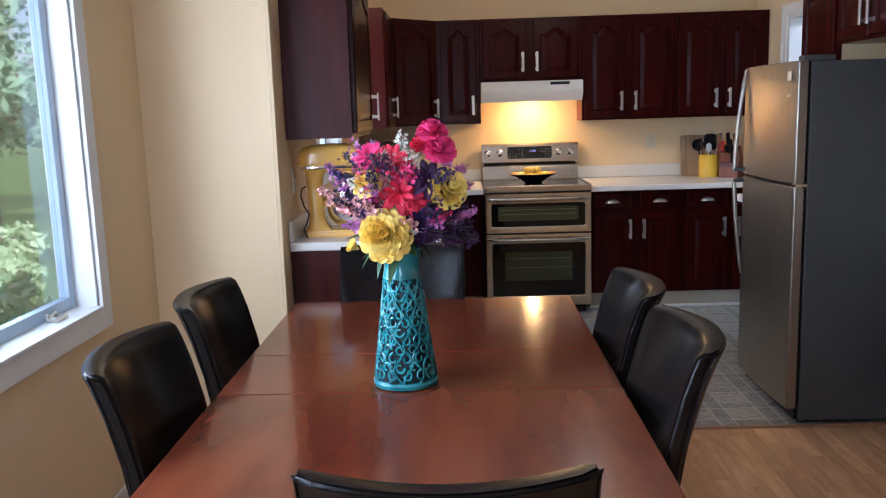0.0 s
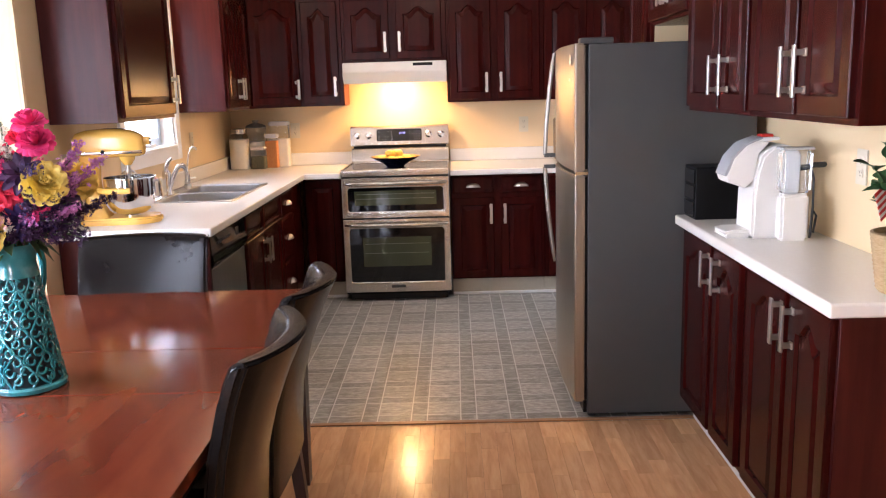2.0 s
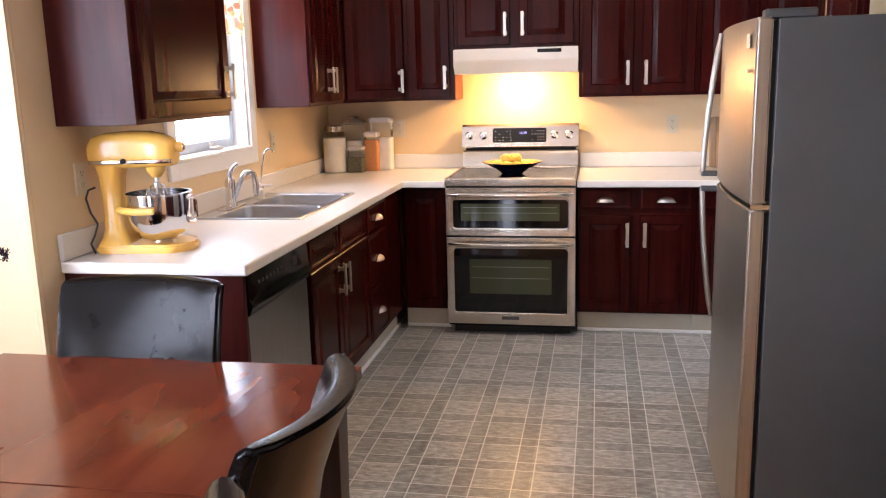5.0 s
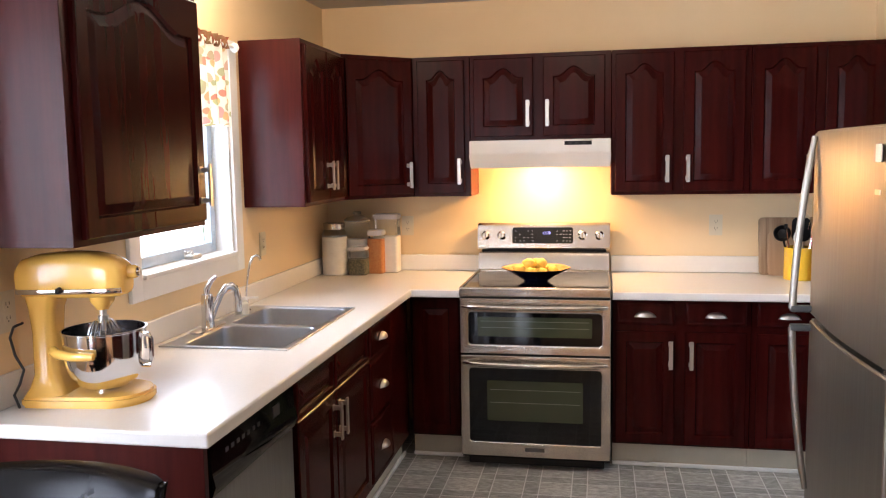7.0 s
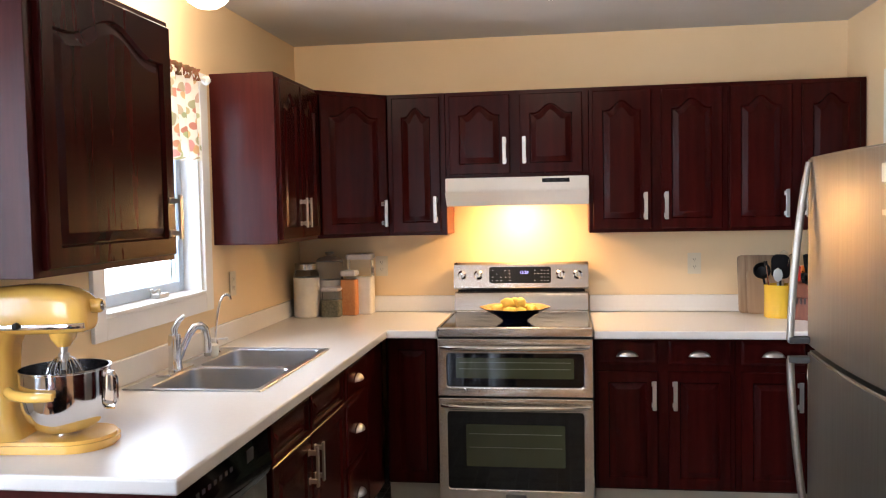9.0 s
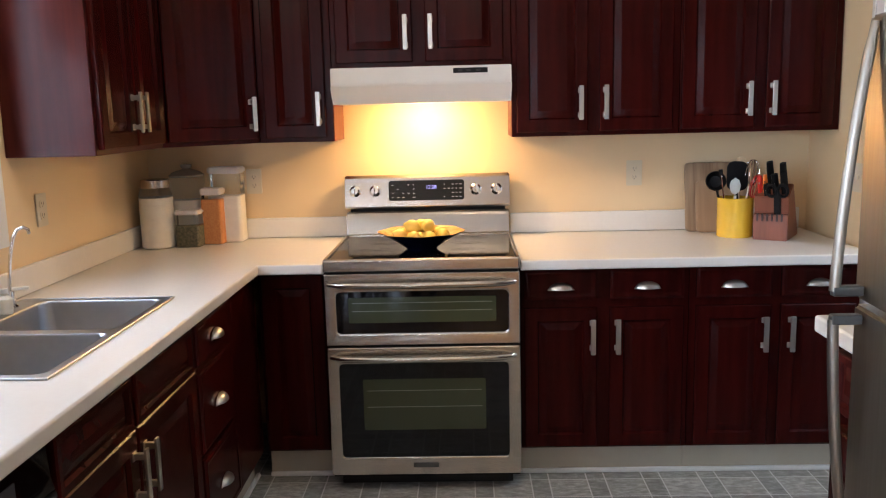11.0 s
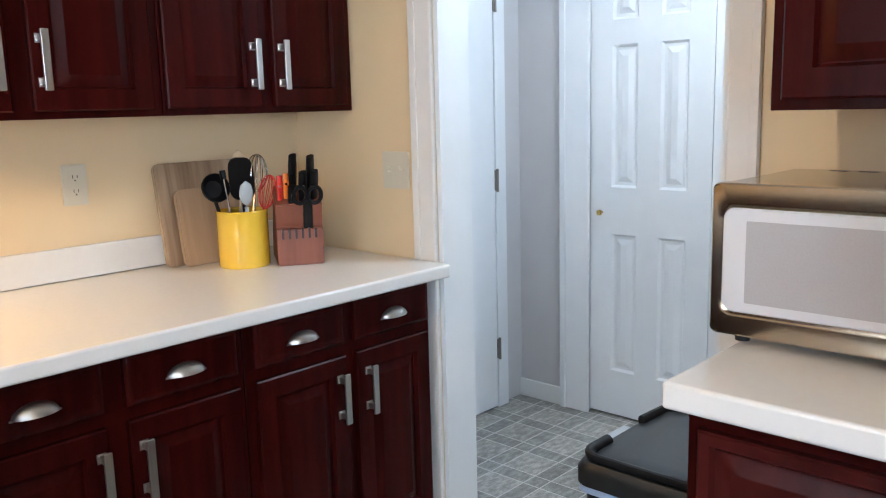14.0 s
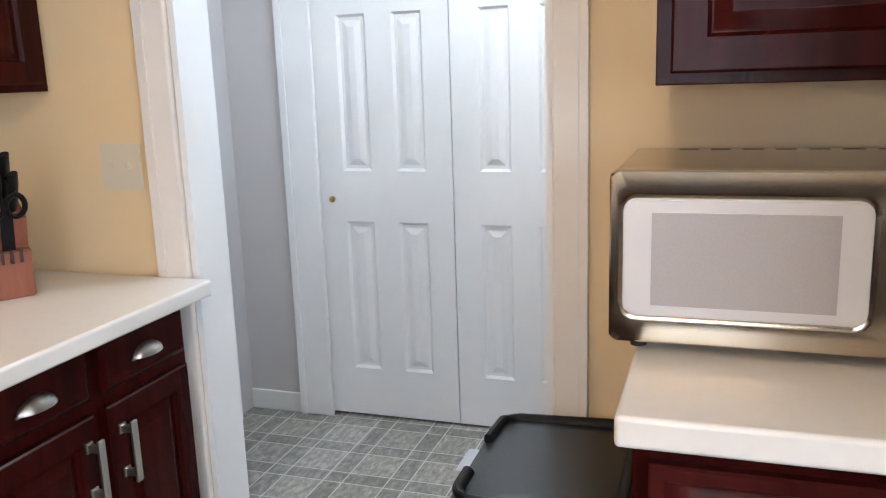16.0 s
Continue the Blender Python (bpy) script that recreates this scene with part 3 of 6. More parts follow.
for o in [o for o in scene.objects if o.name.startswith("wall_cabinet")]:
    x0 = round(o.matrix_world.translation.x, 3)
    if x0 in (-.155, .925):
        x = .3182 if x0 < 0 else -.0022
        # Thin sheet facing the hood; its bright red holds the lamp's glow.
        part("side_panel", bx(x, x + .0022, .012, BACK - YF - .006, .001, .30), M_VENEER_LIT, o, "reddish veneered side panel, painted brighter for the hood glow")

# corner cabinet with its door set across the corner
c = thing("corner_wall_cabinet", pose(0, 0, UZ0), "dark cherry corner wall cabinet with one angled arched door", "cabinet", "wall cabinets")
ol = [(-.157, BACK - .004), (WL + .002, BACK - .004), (WL + .002, 6.40), (-.463, 6.40), (-.157, YF)]
part("body", prism(ol, 0, UZ1 - UZ0, axis="z"), M_CHERRY, c)
dl = math.hypot(.306, .30)
dd = part("door", panel_bm(dl - .03, UZ1 - UZ0 - .04, .055), M_CHERRY, c)
dd.matrix_basis = pose(-.463 + .011, 6.40 + .0105, .018, 0, 0, math.degrees(math.atan2(.30, .306)))
hh = part("handle", bar_pull_bm(), M_NICKEL, dd, "satin nickel bar pull")
hh.location = (dl - .03 - .03, -.02, .105)


def up_left(y0, y1, doors, label, mt=None):
    return upper(pose(WL + .30, y0, 0, 0, 0, 90), y1 - y0 - .002, .298, UZ1 - UZ0, [(a - y0, b2 - y0, (p - y0) if p else None, ar) for a, b2, p, ar in doors], label, end_mat=M_CHERRY_END)


up_left(4.065, 4.80, [(4.10, 4.775, 4.745, .07)], "dark cherry wall cabinet with one arched door above the mixer")
up_left(5.79, 6.40, [(5.81, 6.095, 6.068, .05), (6.105, 6.385, 6.13, .05)], "dark cherry wall cabinet with narrow doors beside the window")


def up_right(y0, y1, xf, doors, label, z0=UZ0, z1=UZ1, depth=None):
    """y0 > y1: it runs towards the dining room."""
    return upper(pose(xf, y0, 0, 0, 0, -90), y0 - y1 - .002, (depth or WR - xf) - .002, z1 - z0, [(y0 - a, y0 - b2, (y0 - p) if p else None, ar) for a, b2, p, ar in doors], label, z0)


XR = 1.955
up_right(4.035, 3.30, XR, [(4.015, 3.60, 3.615, .05), (3.57, 3.31, 3.492, .05)], "dark cherry wall cabinet with two arched doors above the coffee maker", z0=1.362)
up_right(3.30, 2.545, XR, [(3.275, 2.905, 2.93, .05), (2.88, 2.57, 2.833, .05)], "dark cherry wall cabinet with two doors above the potted plant", z0=1.362)
up_right(4.76, 4.04, XR, [(4.745, 4.41, 4.435, .04), (4.395, 4.055, 4.36, .04)], "short dark cherry cabinet with two doors above the refrigerator", z0=1.752)
mwc = up_right(5.213, 4.765, XR, [(5.19, 4.785, 4.81, .05)], "dark cherry wall cabinet with one arched door above the microwave", z0=1.36)

# Sheet in wall paint, added to fill the gap over the refrigerator with yellow.
part("side_panel", bx(.4462, .4482, .02, .342, .002, .40), M_WALL, mwc, "thin wall-yellow sheet on the cabinet side")

# base cabinets
BF, BTOP = 6.358, 0.883


def base(m, w, depth, label, doors, drawers, toe=.125, toe_in=.045, top=BTOP, end=None, hollow=False):
    c = thing("base_cabinet", m, label, "cabinet", "base cabinets")
    if hollow:
        b = bx(0, w, 0, depth, toe, .70)
        box(b, 0, w, 0, .05, .70, top)
        box(b, 0, w, depth - .03, depth, .70, top)
        if w > .5:
            box(b, 0, .02, .05, depth - .03, .70, top)
        else:
            box(b, w - .02, w, .05, depth - .03, .70, top)
        part("body", b, M_CHERRY, c)
    else:
        part("body", bx(0, w, 0, depth, toe, top, bev=.0015, seg=1), end or M_CHERRY, c)
    part("toe_kick", bx(0, w, toe_in, toe_in + .018, 0, toe - .001), M_TOE, c, "cream toe board")
    for x0, x1, z0, z1, a, pull, pz in doors:
        leaf_door("door", c, x0, x1, z0, z1, a, pull, pz)
    for x0, x1, z0, z1 in drawers:
        slab_drawer(c, x0, x1, z0, z1)
    return c


def base_back(x0, x1, doors, drawers, label):
    return base(pose(x0, BF, 0), x1 - x0 - .002, BACK - BF - .004, label,
                [(a - x0, b2 - x0, .135, .712, 0, p - x0, .60) for a, b2, p in doors],
                [(a - x0, b2 - x0, .745, .865) for a, b2 in drawers])


base_back(.930, 1.595, [(.944, 1.232, 1.212), (1.282, 1.572, 1.31)], [(.944, 1.232), (1.282, 1.572)], "dark cherry base cabinet with drawers and doors beside the range")
base_back(1.595, 2.262, [(1.620, 1.912, 1.885), (1.951, 2.240, 1.988)], [(1.620, 1.912), (1.951, 2.240)], "dark cherry base cabinet with drawers and doors at the doorway")
c = base(pose(-.113, BF, 0), .274, BACK - BF - .004, "dark cherry corner base cabinet with one plain raised-panel door", [(.012, .262, .135, .865, 0, None, None)], [])
XL = -.13


def base_left(y0, y1, doors, drawers, label, end=None, hollow=False):
    return base(pose(XL, y0, 0, 0, 0, 90), y1 - y0 - .002, XL - WL - .004, label,
                [(a - y0, b2 - y0, z0, z1, 0, p - y0 if p else None, z1 - .11) for a, b2, z0, z1, p in doors],
                [(a - y0, b2 - y0, z0, z1) for a, b2, z0, z1 in drawers], end=end, hollow=hollow)


c = base_left(4.66, 5.56, [(4.68, 5.075, .155, .7285, 5.045), (5.085, 5.54, .155, .7285, 5.115)], [], "dark cherry sink base cabinet with two doors under the sink", hollow=True)
for a, b2 in ((4.68, 5.07), (5.09, 5.54)):
    o = part("false_front", panel_bm(b2 - a, .135, 0, frame_w=.02), M_CHERRY, c)
    o.location = (a - 4.66, 0, .73)
base_left(5.56, 6.02, [], [(5.575, 5.945, .73, .865), (5.575, 5.945, .445, .705), (5.575, 5.945, .155, .425)], "dark cherry base cabinet with three drawers near the corner", hollow=True)
c = base_left(6.02, 6.357, [], [], "plain dark cherry filler cabinet in the corner")
c = thing("end_panel_cabinet", pose(0, 0, 0), "plain dark cherry end panel closing the counter run", "cabinet")
part("panel", bx(WL + .003, XL + .02, 4.018, 4.04, 0.0, BTOP, bev=.001, seg=1), M_CHERRY_END, c)


def base_right(y0, y1, xf, doors, drawers, label, end=None, z1=.862):
    return base(pose(xf, y0, 0, 0, 0, -90), y0 - y1 - .002, WR - xf - .004, label,
                [(y0 - a, y0 - b2, .115, z1, .05, y0 - p if p else None, .768 if z1 > .8 else .68) for a, b2, p in doors],
                [(y0 - a, y0 - b2, z0, zz) for a, b2, z0, zz in drawers], toe=.10, toe_in=.07, end=end)


base_right(4.03, 3.26, XR, [(4.00, 3.622, 3.64), (3.585, 3.29, 3.506)], [], "dark cherry base cabinet with two arched doors beside the refrigerator")
base_right(3.26, 2.57, XR, [(3.215, 2.89, 2.912), (2.86, 2.585, 2.828)], [], "dark cherry base cabinet with two arched doors under the plant", end=M_CHERRY_END)
c = base_right(5.213, 4.765, 1.672, [(5.19, 4.79, 4.815)], [], "dark cherry base cabinet with drawer and door under the microwave", z1=.67)
o = part("drawer", panel_bm(.40, .155, 0, frame_w=.022), M_CHERRY_END, c)
o.location = (.023, 0, .715)
part("top_rail", bx(0, .446, 0, .5, .8805, .9065), M_CHERRY, c)

# worktops
CT, TH = .92, .040


def edged(b, hit_, r=.008):
    """Rounds the edges of a worktop that hit_ picks by their two ends."""
    es = [e for e in b.edges if len(e.link_faces) == 2 and e.calc_face_angle(0) > radians(50) and all(hit_(v.co) for v in e.verts)]
    bmesh.ops.bevel(b, geom=es, offset=r, segments=4, affect="EDGES", profile=0.5)
    return b


FX, FY = -.087, 6.266
SK = (-.715, -.222, 4.885, 5.715)
c = thing("worktop", pose(0, 0, 0), "white laminate L-shaped worktop with a low splashback", "worktop", "worktops")
z0 = CT - TH
w0, yb, ym = WL + .003, BACK - .003, (SK[2] + SK[3]) / 2
h0, h1, h2, h3 = SK[0] + .02, SK[1] - .02, SK[2] + .02, SK[3] - .02
ol = [(w0, 4.0), (FX, 4.0), (FX, FY), (.163, FY), (.163, yb), (w0, yb), (w0, ym + .0003), (h0, ym + .0003), (h0, h3), (h1, h3), (h1, h2), (h0, h2), (h0, ym - .0003), (w0, ym - .0003)]
b = prism(ol, z0, CT, axis="z")
edged(b, lambda p: abs(p.y - 4.0) < .001 or abs(p.x - FX) < .001 or (abs(p.y - FY) < .001 and p.x < .165))
bmesh.ops.triangulate(b, faces=[f for f in b.faces if len(f.verts) > 4])
part("top", b, M_COUNTER, c)
b = nb()
box(b, WL + .002, WL + .022, 4.0, BACK - .004, CT + .001, CT + .095, bev=.006)
part("splashback", b, M_COUNTER, c)
part("splashback", bx(WL + .0225, .163, BACK - .022, BACK - .004, CT + .001, CT + .095, bev=.006), M_COUNTER, c)
c = thing("worktop", pose(0, 0, 0), "white laminate worktop with a low splashback beside the range", "worktop", "worktops")
part("top", edged(bx(.927, 2.266, FY, BACK - .003, z0, CT), lambda p: abs(p.y - FY) < .001), M_COUNTER, c)
part("splashback", bx(.927, 2.262, BACK - .022, BACK - .004, CT + .001, CT + .095, bev=.006), M_COUNTER, c)
c = thing("worktop", pose(0, 0, 0), "narrow white laminate worktop along the dining wall", "worktop", "worktops")
part("top", edged(bx(1.904, WR - .003, 2.53, 4.032, z0, CT), lambda p: abs(p.x - 1.904) < .001 or abs(p.y - 2.53) < .001), M_COUNTER, c)
c = thing("worktop", pose(0, 0, 0), "short white laminate worktop holding the microwave", "worktop", "worktops")
part("top", edged(bx(1.612, WR - .003, 4.762, 5.232, .907, .952), lambda p: abs(p.x - 1.612) < .001 or abs(p.y - 5.232) < .001), M_COUNTER, c)

# white shoe moulding at the feet of the cabinets
structure("trim_shoe_back", bx(.93, 2.262, BF + .028, BF + .044, 0, .02, bev=.005), M_WHITE)
structure("trim_shoe_corner", bx(-.115, .16, BF + .028, BF + .044, 0, .02, bev=.005), M_WHITE)
structure("trim_shoe_left", bx(XL - .044, XL - .028, 4.66, BF + .028, 0, .02, bev=.005), M_WHITE)
structure("trim_shoe_right", bx(XR + .050, XR + .069, 2.57, 4.03, 0, .03, bev=.006), M_WHITE)

# doorway casing and hall doors
b = nb()
for a in ((DOORWAY[1], DOORWAY[1] + .085), (DOORWAY[0] - .075, DOORWAY[0])):
    box(b, WR - .018, WR - .001, a[0], a[1], 0 if a[0] < 6 else .0, DOORWAY[3] + .08, bev=.006)
    box(b, WR - .024, WR - .018, a[0] + (.06 if a[0] > 6 else 0), a[0] + (.085 if a[0] > 6 else .02), 0, DOORWAY[3] + .08, bev=.002)
box(b, WR - .018, WR - .002, DOORWAY[0], DOORWAY[1], DOORWAY[3], DOORWAY[3] + .08, bev=.005)
structure("doorway_casing", b, M_TRIMWARM)
b = nb()
box(b, WR - .001, WR + .135, DOORWAY[1] - .016, DOORWAY[1] + .001, 0, DOORWAY[3])
box(b, WR - .001, WR + .135, DOORWAY[0] - .001, DOORWAY[0] + .016, 0, DOORWAY[3])
box(b, WR - .001, WR + .135, DOORWAY[0] + .016, DOORWAY[1] - .016, DOORWAY[3] - .016, DOORWAY[3])
structure("doorway_jamb", b, M_WHITE)


def six_panel(w, h, cols, d=.035):
    """A moulded white door leaf: x 0..w, z 0..h, face at y=-d; its raised panels come as meshes of their own."""
    b = bx(0, w, -d + .012, 0, 0, h)
    rows = [(.20, .81), (1.01, 1.60), (1.70, h - .11)]
    m_ = .104
    cwid = (w - m_ * (cols + 1)) / cols
    for k in range(cols + 1):
        x = k * (cwid + m_)
        box(b, x, x + m_, -d, -d + .0125, 0, h)
    zs = [0] + [v for r in rows for v in r] + [h]
    panels = []
    for k in range(cols):
        x = m_ + k * (cwid + m_)
        for a, c2 in zip(zs[0::2], zs[1::2]):
            box(b, x, x + cwid, -d, -d + .0125, a, c2)
        for r0, r1 in rows:
            bb = nb()
            sp = [(.0, .0005), (.010, .0115), (.022, .0115), (.046, .002), (.048, .002)]
            rg = [[bb.verts.new((x + i, -d + y, r0 + i)), bb.verts.new((x + cwid - i, -d + y, r0 + i)), bb.verts.new((x + cwid - i, -d + y, r1 - i)), bb.verts.new((x + i, -d + y, r1 - i))] for i, y in sp]
            for p_, q_ in zip(rg, rg[1:]):
                for i in range(4):
                    bb.faces.new((p_[i], p_[(i + 1) % 4], q_[(i + 1) % 4], q_[i]))
            bb.faces.new(rg[-1])
            bmesh.ops.recalc_face_normals(bb, faces=bb.faces[:])
            panels.append(bb)
    return b, panels


M_HALLWHITE = varied("door_paint", (0.74, 0.75, 0.76), (0.78, 0.79, 0.80), 6, (0.35, 0.45), bumps=0.03, bscale=50)
cl = tagged(new("door_closet"), kind="structure")
for yy, w_, cols in ((6.616, .551, 2), (6.061, .551, 2)):
    lb, pb = six_panel(w_, 2.03, cols)
    o = part("door_leaf", lb, M_HALLWHITE, cl, smooth=False)
    o.matrix_basis = pose(3.60, yy, .012, 0, 0, -90)
    for q in pb:
        part("panel", q, M_HALLWHITE, o, smooth=False)
    if yy > 6.5:
        k = part("knob", lathe([(0, 0), (.006, 0), (.006, .012), (.013, .018), (.012, .026), (0, .029)], 16, m=pose(0, 0, 0, 90)), mat("brass", (0.62, 0.42, 0.14), 0.2, 1.0), o, "small brass knob")
        k.location = (.058, -.035, .90)
cc = tagged(new("closet_casing"), kind="structure")
part("casing", bx(3.53, 3.549, 6.606, 6.750, 0, 2.13, bev=.005), M_HALLWHITE, cc)
part("casing", bx(3.53, 3.549, 5.43, 5.512, 0, 2.13, bev=.005), M_HALLWHITE, cc)
part("casing", bx(3.53, 3.548, 5.512, 6.606, 2.04, 2.13, bev=.005), M_HALLWHITE, cc)
part("moulding", bx(3.521, 3.5298, 6.722, 6.750, 0, 2.13, bev=.003), M_HALLWHITE, cc)
dh = tagged(new("door_hall"), kind="structure")
o = part("door_leaf", bx(2.53, 3.325, BACK - .055, BACK - .02, .012, 2.04, bev=.003), M_HALLWHITE, dh)
b = nb()
for zc in (.285, 1.052, 1.82):
    box(b, 3.323, 3.343, BACK - .062, BACK - .052, zc - .045, zc + .045, bev=.002)
    lathe([(.0065, zc - .05), (.0065, zc + .05), (0, zc + .052)], 10, b, Matrix.Translation((3.335, BACK - .062, 0)))
part("hinge", b, mat("hinge_metal", (0.25, 0.23, 0.2), 0.35, 1.0), dh)
b = bx(3.340, 3.412, BACK - .050, BACK - .021, 0, 2.12, bev=.004)
box(b, 2.45, 2.52, BACK - .044, BACK - .021, 0, 2.12, bev=.004)
part("casing", b, M_HALLWHITE, dh)

# ---------- appliances ----------


def rrect(x0, x1, z0, z1, r, n=6):
    out = []
    for cx, cz, a0 in ((x1 - r, z0 + r, -90), (x1 - r, z1 - r, 0), (x0 + r, z1 - r, 90), (x0 + r, z0 + r, 180)):
        for k in range(n + 1):
            a = radians(a0 + 90 * k / n)
            out.append((cx + r * math.cos(a), cz + r * math.sin(a)))
    return out


def framed(x0, x1, z0, z1, hx0, hx1, hz0, hz1, r0, r1, y0, y1, dip=.004):
    """A plate with a rounded opening; its rim falls in towards the opening."""
    b = nb()
    a = rrect(x0, x1, z0, z1, r0)
    h = rrect(hx0, hx1, hz0, hz1, r1)
    h2 = rrect(hx0 - .008, hx1 + .008, hz0 - .008, hz1 + .008, r1 + .006)
    rings = [[b.verts.new((p[0], y, p[1])) for p in o] for o, y in ((a, y1), (a, y0 + .003), ([(p[0] * 1.0, p[1]) for p in rrect(x0 + .003, x1 - .003, z0 + .003, z1 - .003, r0)], y0), (h2, y0), (h, y0 + dip), (h, y1))]
    n = len(a)
    for p, q in zip(rings, rings[1:]):
        for i in range(n):
            b.faces.new((p[i], p[(i + 1) % n], q[(i + 1) % n], q[i]))
    bmesh.ops.recalc_face_normals(b, faces=b.faces[:])
    return b


def bow_handle(x0, x1, z, y, out=.045, r=.011):
    """A wide bar that bows towards -y between its ends."""
    pts = []
    for k in range(17):
        s = k / 16
        pts.append((x0 + (x1 - x0) * s, y - out * (math.sin(math.pi * s) ** .35 if 0 < s < 1 else 0), z))
    return tube(pts, [r * (1.0 if 0 < k < 16 else .8) for k in range(17)], 10)


RX0, RX1 = .168, .922
c = thing("range", pose(0, 0, 0), "stainless steel double-oven electric range between the worktops", "range")
part("body", bx(RX0 + .004, RX1 - .004, 6.275, 6.985, .05, .915), M_BLACK, c)
part("plinth", bx(RX0 + .03, RX1 - .03, 6.32, 6.9, 0, .05), M_RUBBER, c)
b = bx(RX0, RX1, 6.235, 6.262, .893, .941, bev=.008, seg=3)
box(b, RX0, RX0 + .014, 6.262, 6.90, .914, .941, bev=.004)
box(b, RX1 - .014, RX1, 6.262, 6.90, .914, .941, bev=.004)
box(b, RX0 + .014, RX1 - .014, 6.88, 6.90, .914, .940, bev=.003)
part("cooktop_frame", b, M_STEEL, c)
part("cooktop", bx(RX0 + .0145, RX1 - .0145, 6.2625, 6.8795, .92, .934), M_BLACKGLASS, c, "black glass cooktop")
M_RING = mat("ring_grey", (0.035, 0.035, 0.035), 0.2)
for (bx_, by_, br_) in ((.36, 6.42, .11), (.73, 6.42, .09), (.36, 6.72, .08), (.73, 6.72, .10)):
    for rr in (br_, br_ * .62):
        bb = lathe([(rr - .002, .9342), (rr - .002, .9345), (rr, .9345), (rr, .9342)], 40, m=Matrix.Translation((bx_, by_, 0)))
        part("burner_ring", bb, M_RING, c)
# backguard
b = prism([(6.905, .941), (6.985, .941), (6.985, 1.04), (6.935, 1.04), (6.92, 1.02)], RX0 + .004, RX1 - .004, axis="x", bev=.003)
part("lower_guard", b, M_STEEL, c)
part("vent_gap", bx(RX0 + .02, RX1 - .02, 6.945, 6.984, 1.0405, 1.056), M_BLACK, c)
b = prism([(6.915, 1.057), (6.985, 1.057), (6.985, 1.205), (6.945, 1.208), (6.930, 1.195), (6.912, 1.07)], RX0, RX1, axis="x", bev=.004)
part("control_panel", b, M_STEEL, c)
cp = part("display", prism(rrect(.370, .715, 1.090, 1.182, .012), -.004, .003), M_BLACKGLASS, c, "black glass display with a lit blue clock")
cp.matrix_basis = Matrix.Translation((0, 6.925, 1.136)) @ pose(0, 0, 0, -8) @ Matrix.Translation((0, -.008, -1.136))
M_LED = glow("blue_digits", (0.25, 0.30, 1.0), 0.8)
for txt, x in (("12:28", .565),):
    cu = bpy.data.curves.new("clock", "FONT")
    cu.body, cu.size, cu.extrude, cu.align_x = txt, .022, .0003, "CENTER"
    o = new("clock", cu)
    cu.materials.append(M_LED)
    o.parent = cp
    o.matrix_basis = pose(x, -.005, 1.143, 90)
b = nb()
rnd = random.Random(4)
for i in range(5):
    for k in range(4):
        for xx in (.385 + i * .024, .622 + i * .018):
            if rnd.random() < .8:
                box(b, xx, xx + rnd.uniform(.006, .012), -.0052, -.004, 1.103 + k * .019, 1.106 + k * .019)
part("print", b, mat("panel_print", (0.35, 0.36, 0.4), 0.5), cp, "small pale key markings")
for x in (.216, .308, .768, .862):
    b = lathe([(0, .030), (.015, .030), (.019, .026), (.021, .006), (.026, .003), (.026, 0), (0, 0)], 24, m=pose(0, 0, 0, 82))
    box(b, -.003, .003, -.040, -.024, -.013, .019, bev=.001)
    k = part("knob", b, M_CHROME, c, "bright chrome burner knob")
    k.location = (x, 6.922, 1.137)


M_RACK = mat("rack_dim", (0.16, 0.17, 0.12), 0.4)


def oven_door(z0, z1, wz0, wz1, inner, handle_z):
    d = part("oven_door", framed(RX0 + .002, RX1 - .002, z0, z1, RX0 + .046, RX1 - .046, wz0, wz1, .006, .018, 6.238, 6.275), M_STEEL, c, "stainless steel oven door")
    part("window", bx(RX0 + .036, RX1 - .036, 6.247, 6.262, wz0 - .012, wz1 + .012), M_BLACKGLASS, d, "black glass oven window")
    part("inner_window", prism(rrect(*inner, .006), 6.2445, 6.2468), M_GREENGLASS, d, "dim greenish inner pane")
    bb = nb()
    for k in range(2):
        zz = inner[2] + (inner[3] - inner[2]) * (.45 + .32 * k)
        box(bb, inner[0] + .015, inner[1] - .015, 6.2435, 6.2444, zz, zz + .0025)
    part("rack", bb, M_RACK, d, "faint oven rack behind the glass")
    part("handle", bow_handle(RX0 + .02, RX1 - .02, handle_z, 6.238, .045, .0125), M_STEEL, d, "bowed stainless steel handle")
    return d


oven_door(.602, .884, .648, .814, (.26, .83, .690, .790), .846)
d = oven_door(.070, .592, .142, .528, (.305, .785, .255, .463), .556)
b = bx(.495, .595, 6.2355, 6.2379, .100, .120, bev=.001)
part("badge", b, mat("badge_dark", (0.05, 0.045, 0.04), 0.4), d, "small maker's plate, a plain dark bar")

# hood
c = thing("range_hood", pose(0, 0, 0), "white under-cabinet range hood with its warm light on", "range hood")
M_HOOD = varied("hood_enamel", (0.70, 0.68, 0.63), (0.74, 0.72, 0.67), 5, (0.3, 0.4), bumps=0.02)
b = prism([(6.63, 1.618), (6.63, 1.676), (BACK - .005, 1.676), (BACK - .005, 1.555), (6.90, 1.555), (6.65, 1.555), (6.635, 1.60)], .170, .920, axis="x", bev=.003)
part("body", b, M_HOOD, c)
b = nb()
top = [(.168, 6.628, 1.60), (.922, 6.628, 1.60), (.922, BACK - .006, 1.60), (.168, BACK - .006, 1.60)]
bot = [(.172, 6.66, 1.528), (.918, 6.66, 1.528), (.918, BACK - .006, 1.528), (.172, BACK - .006, 1.528)]
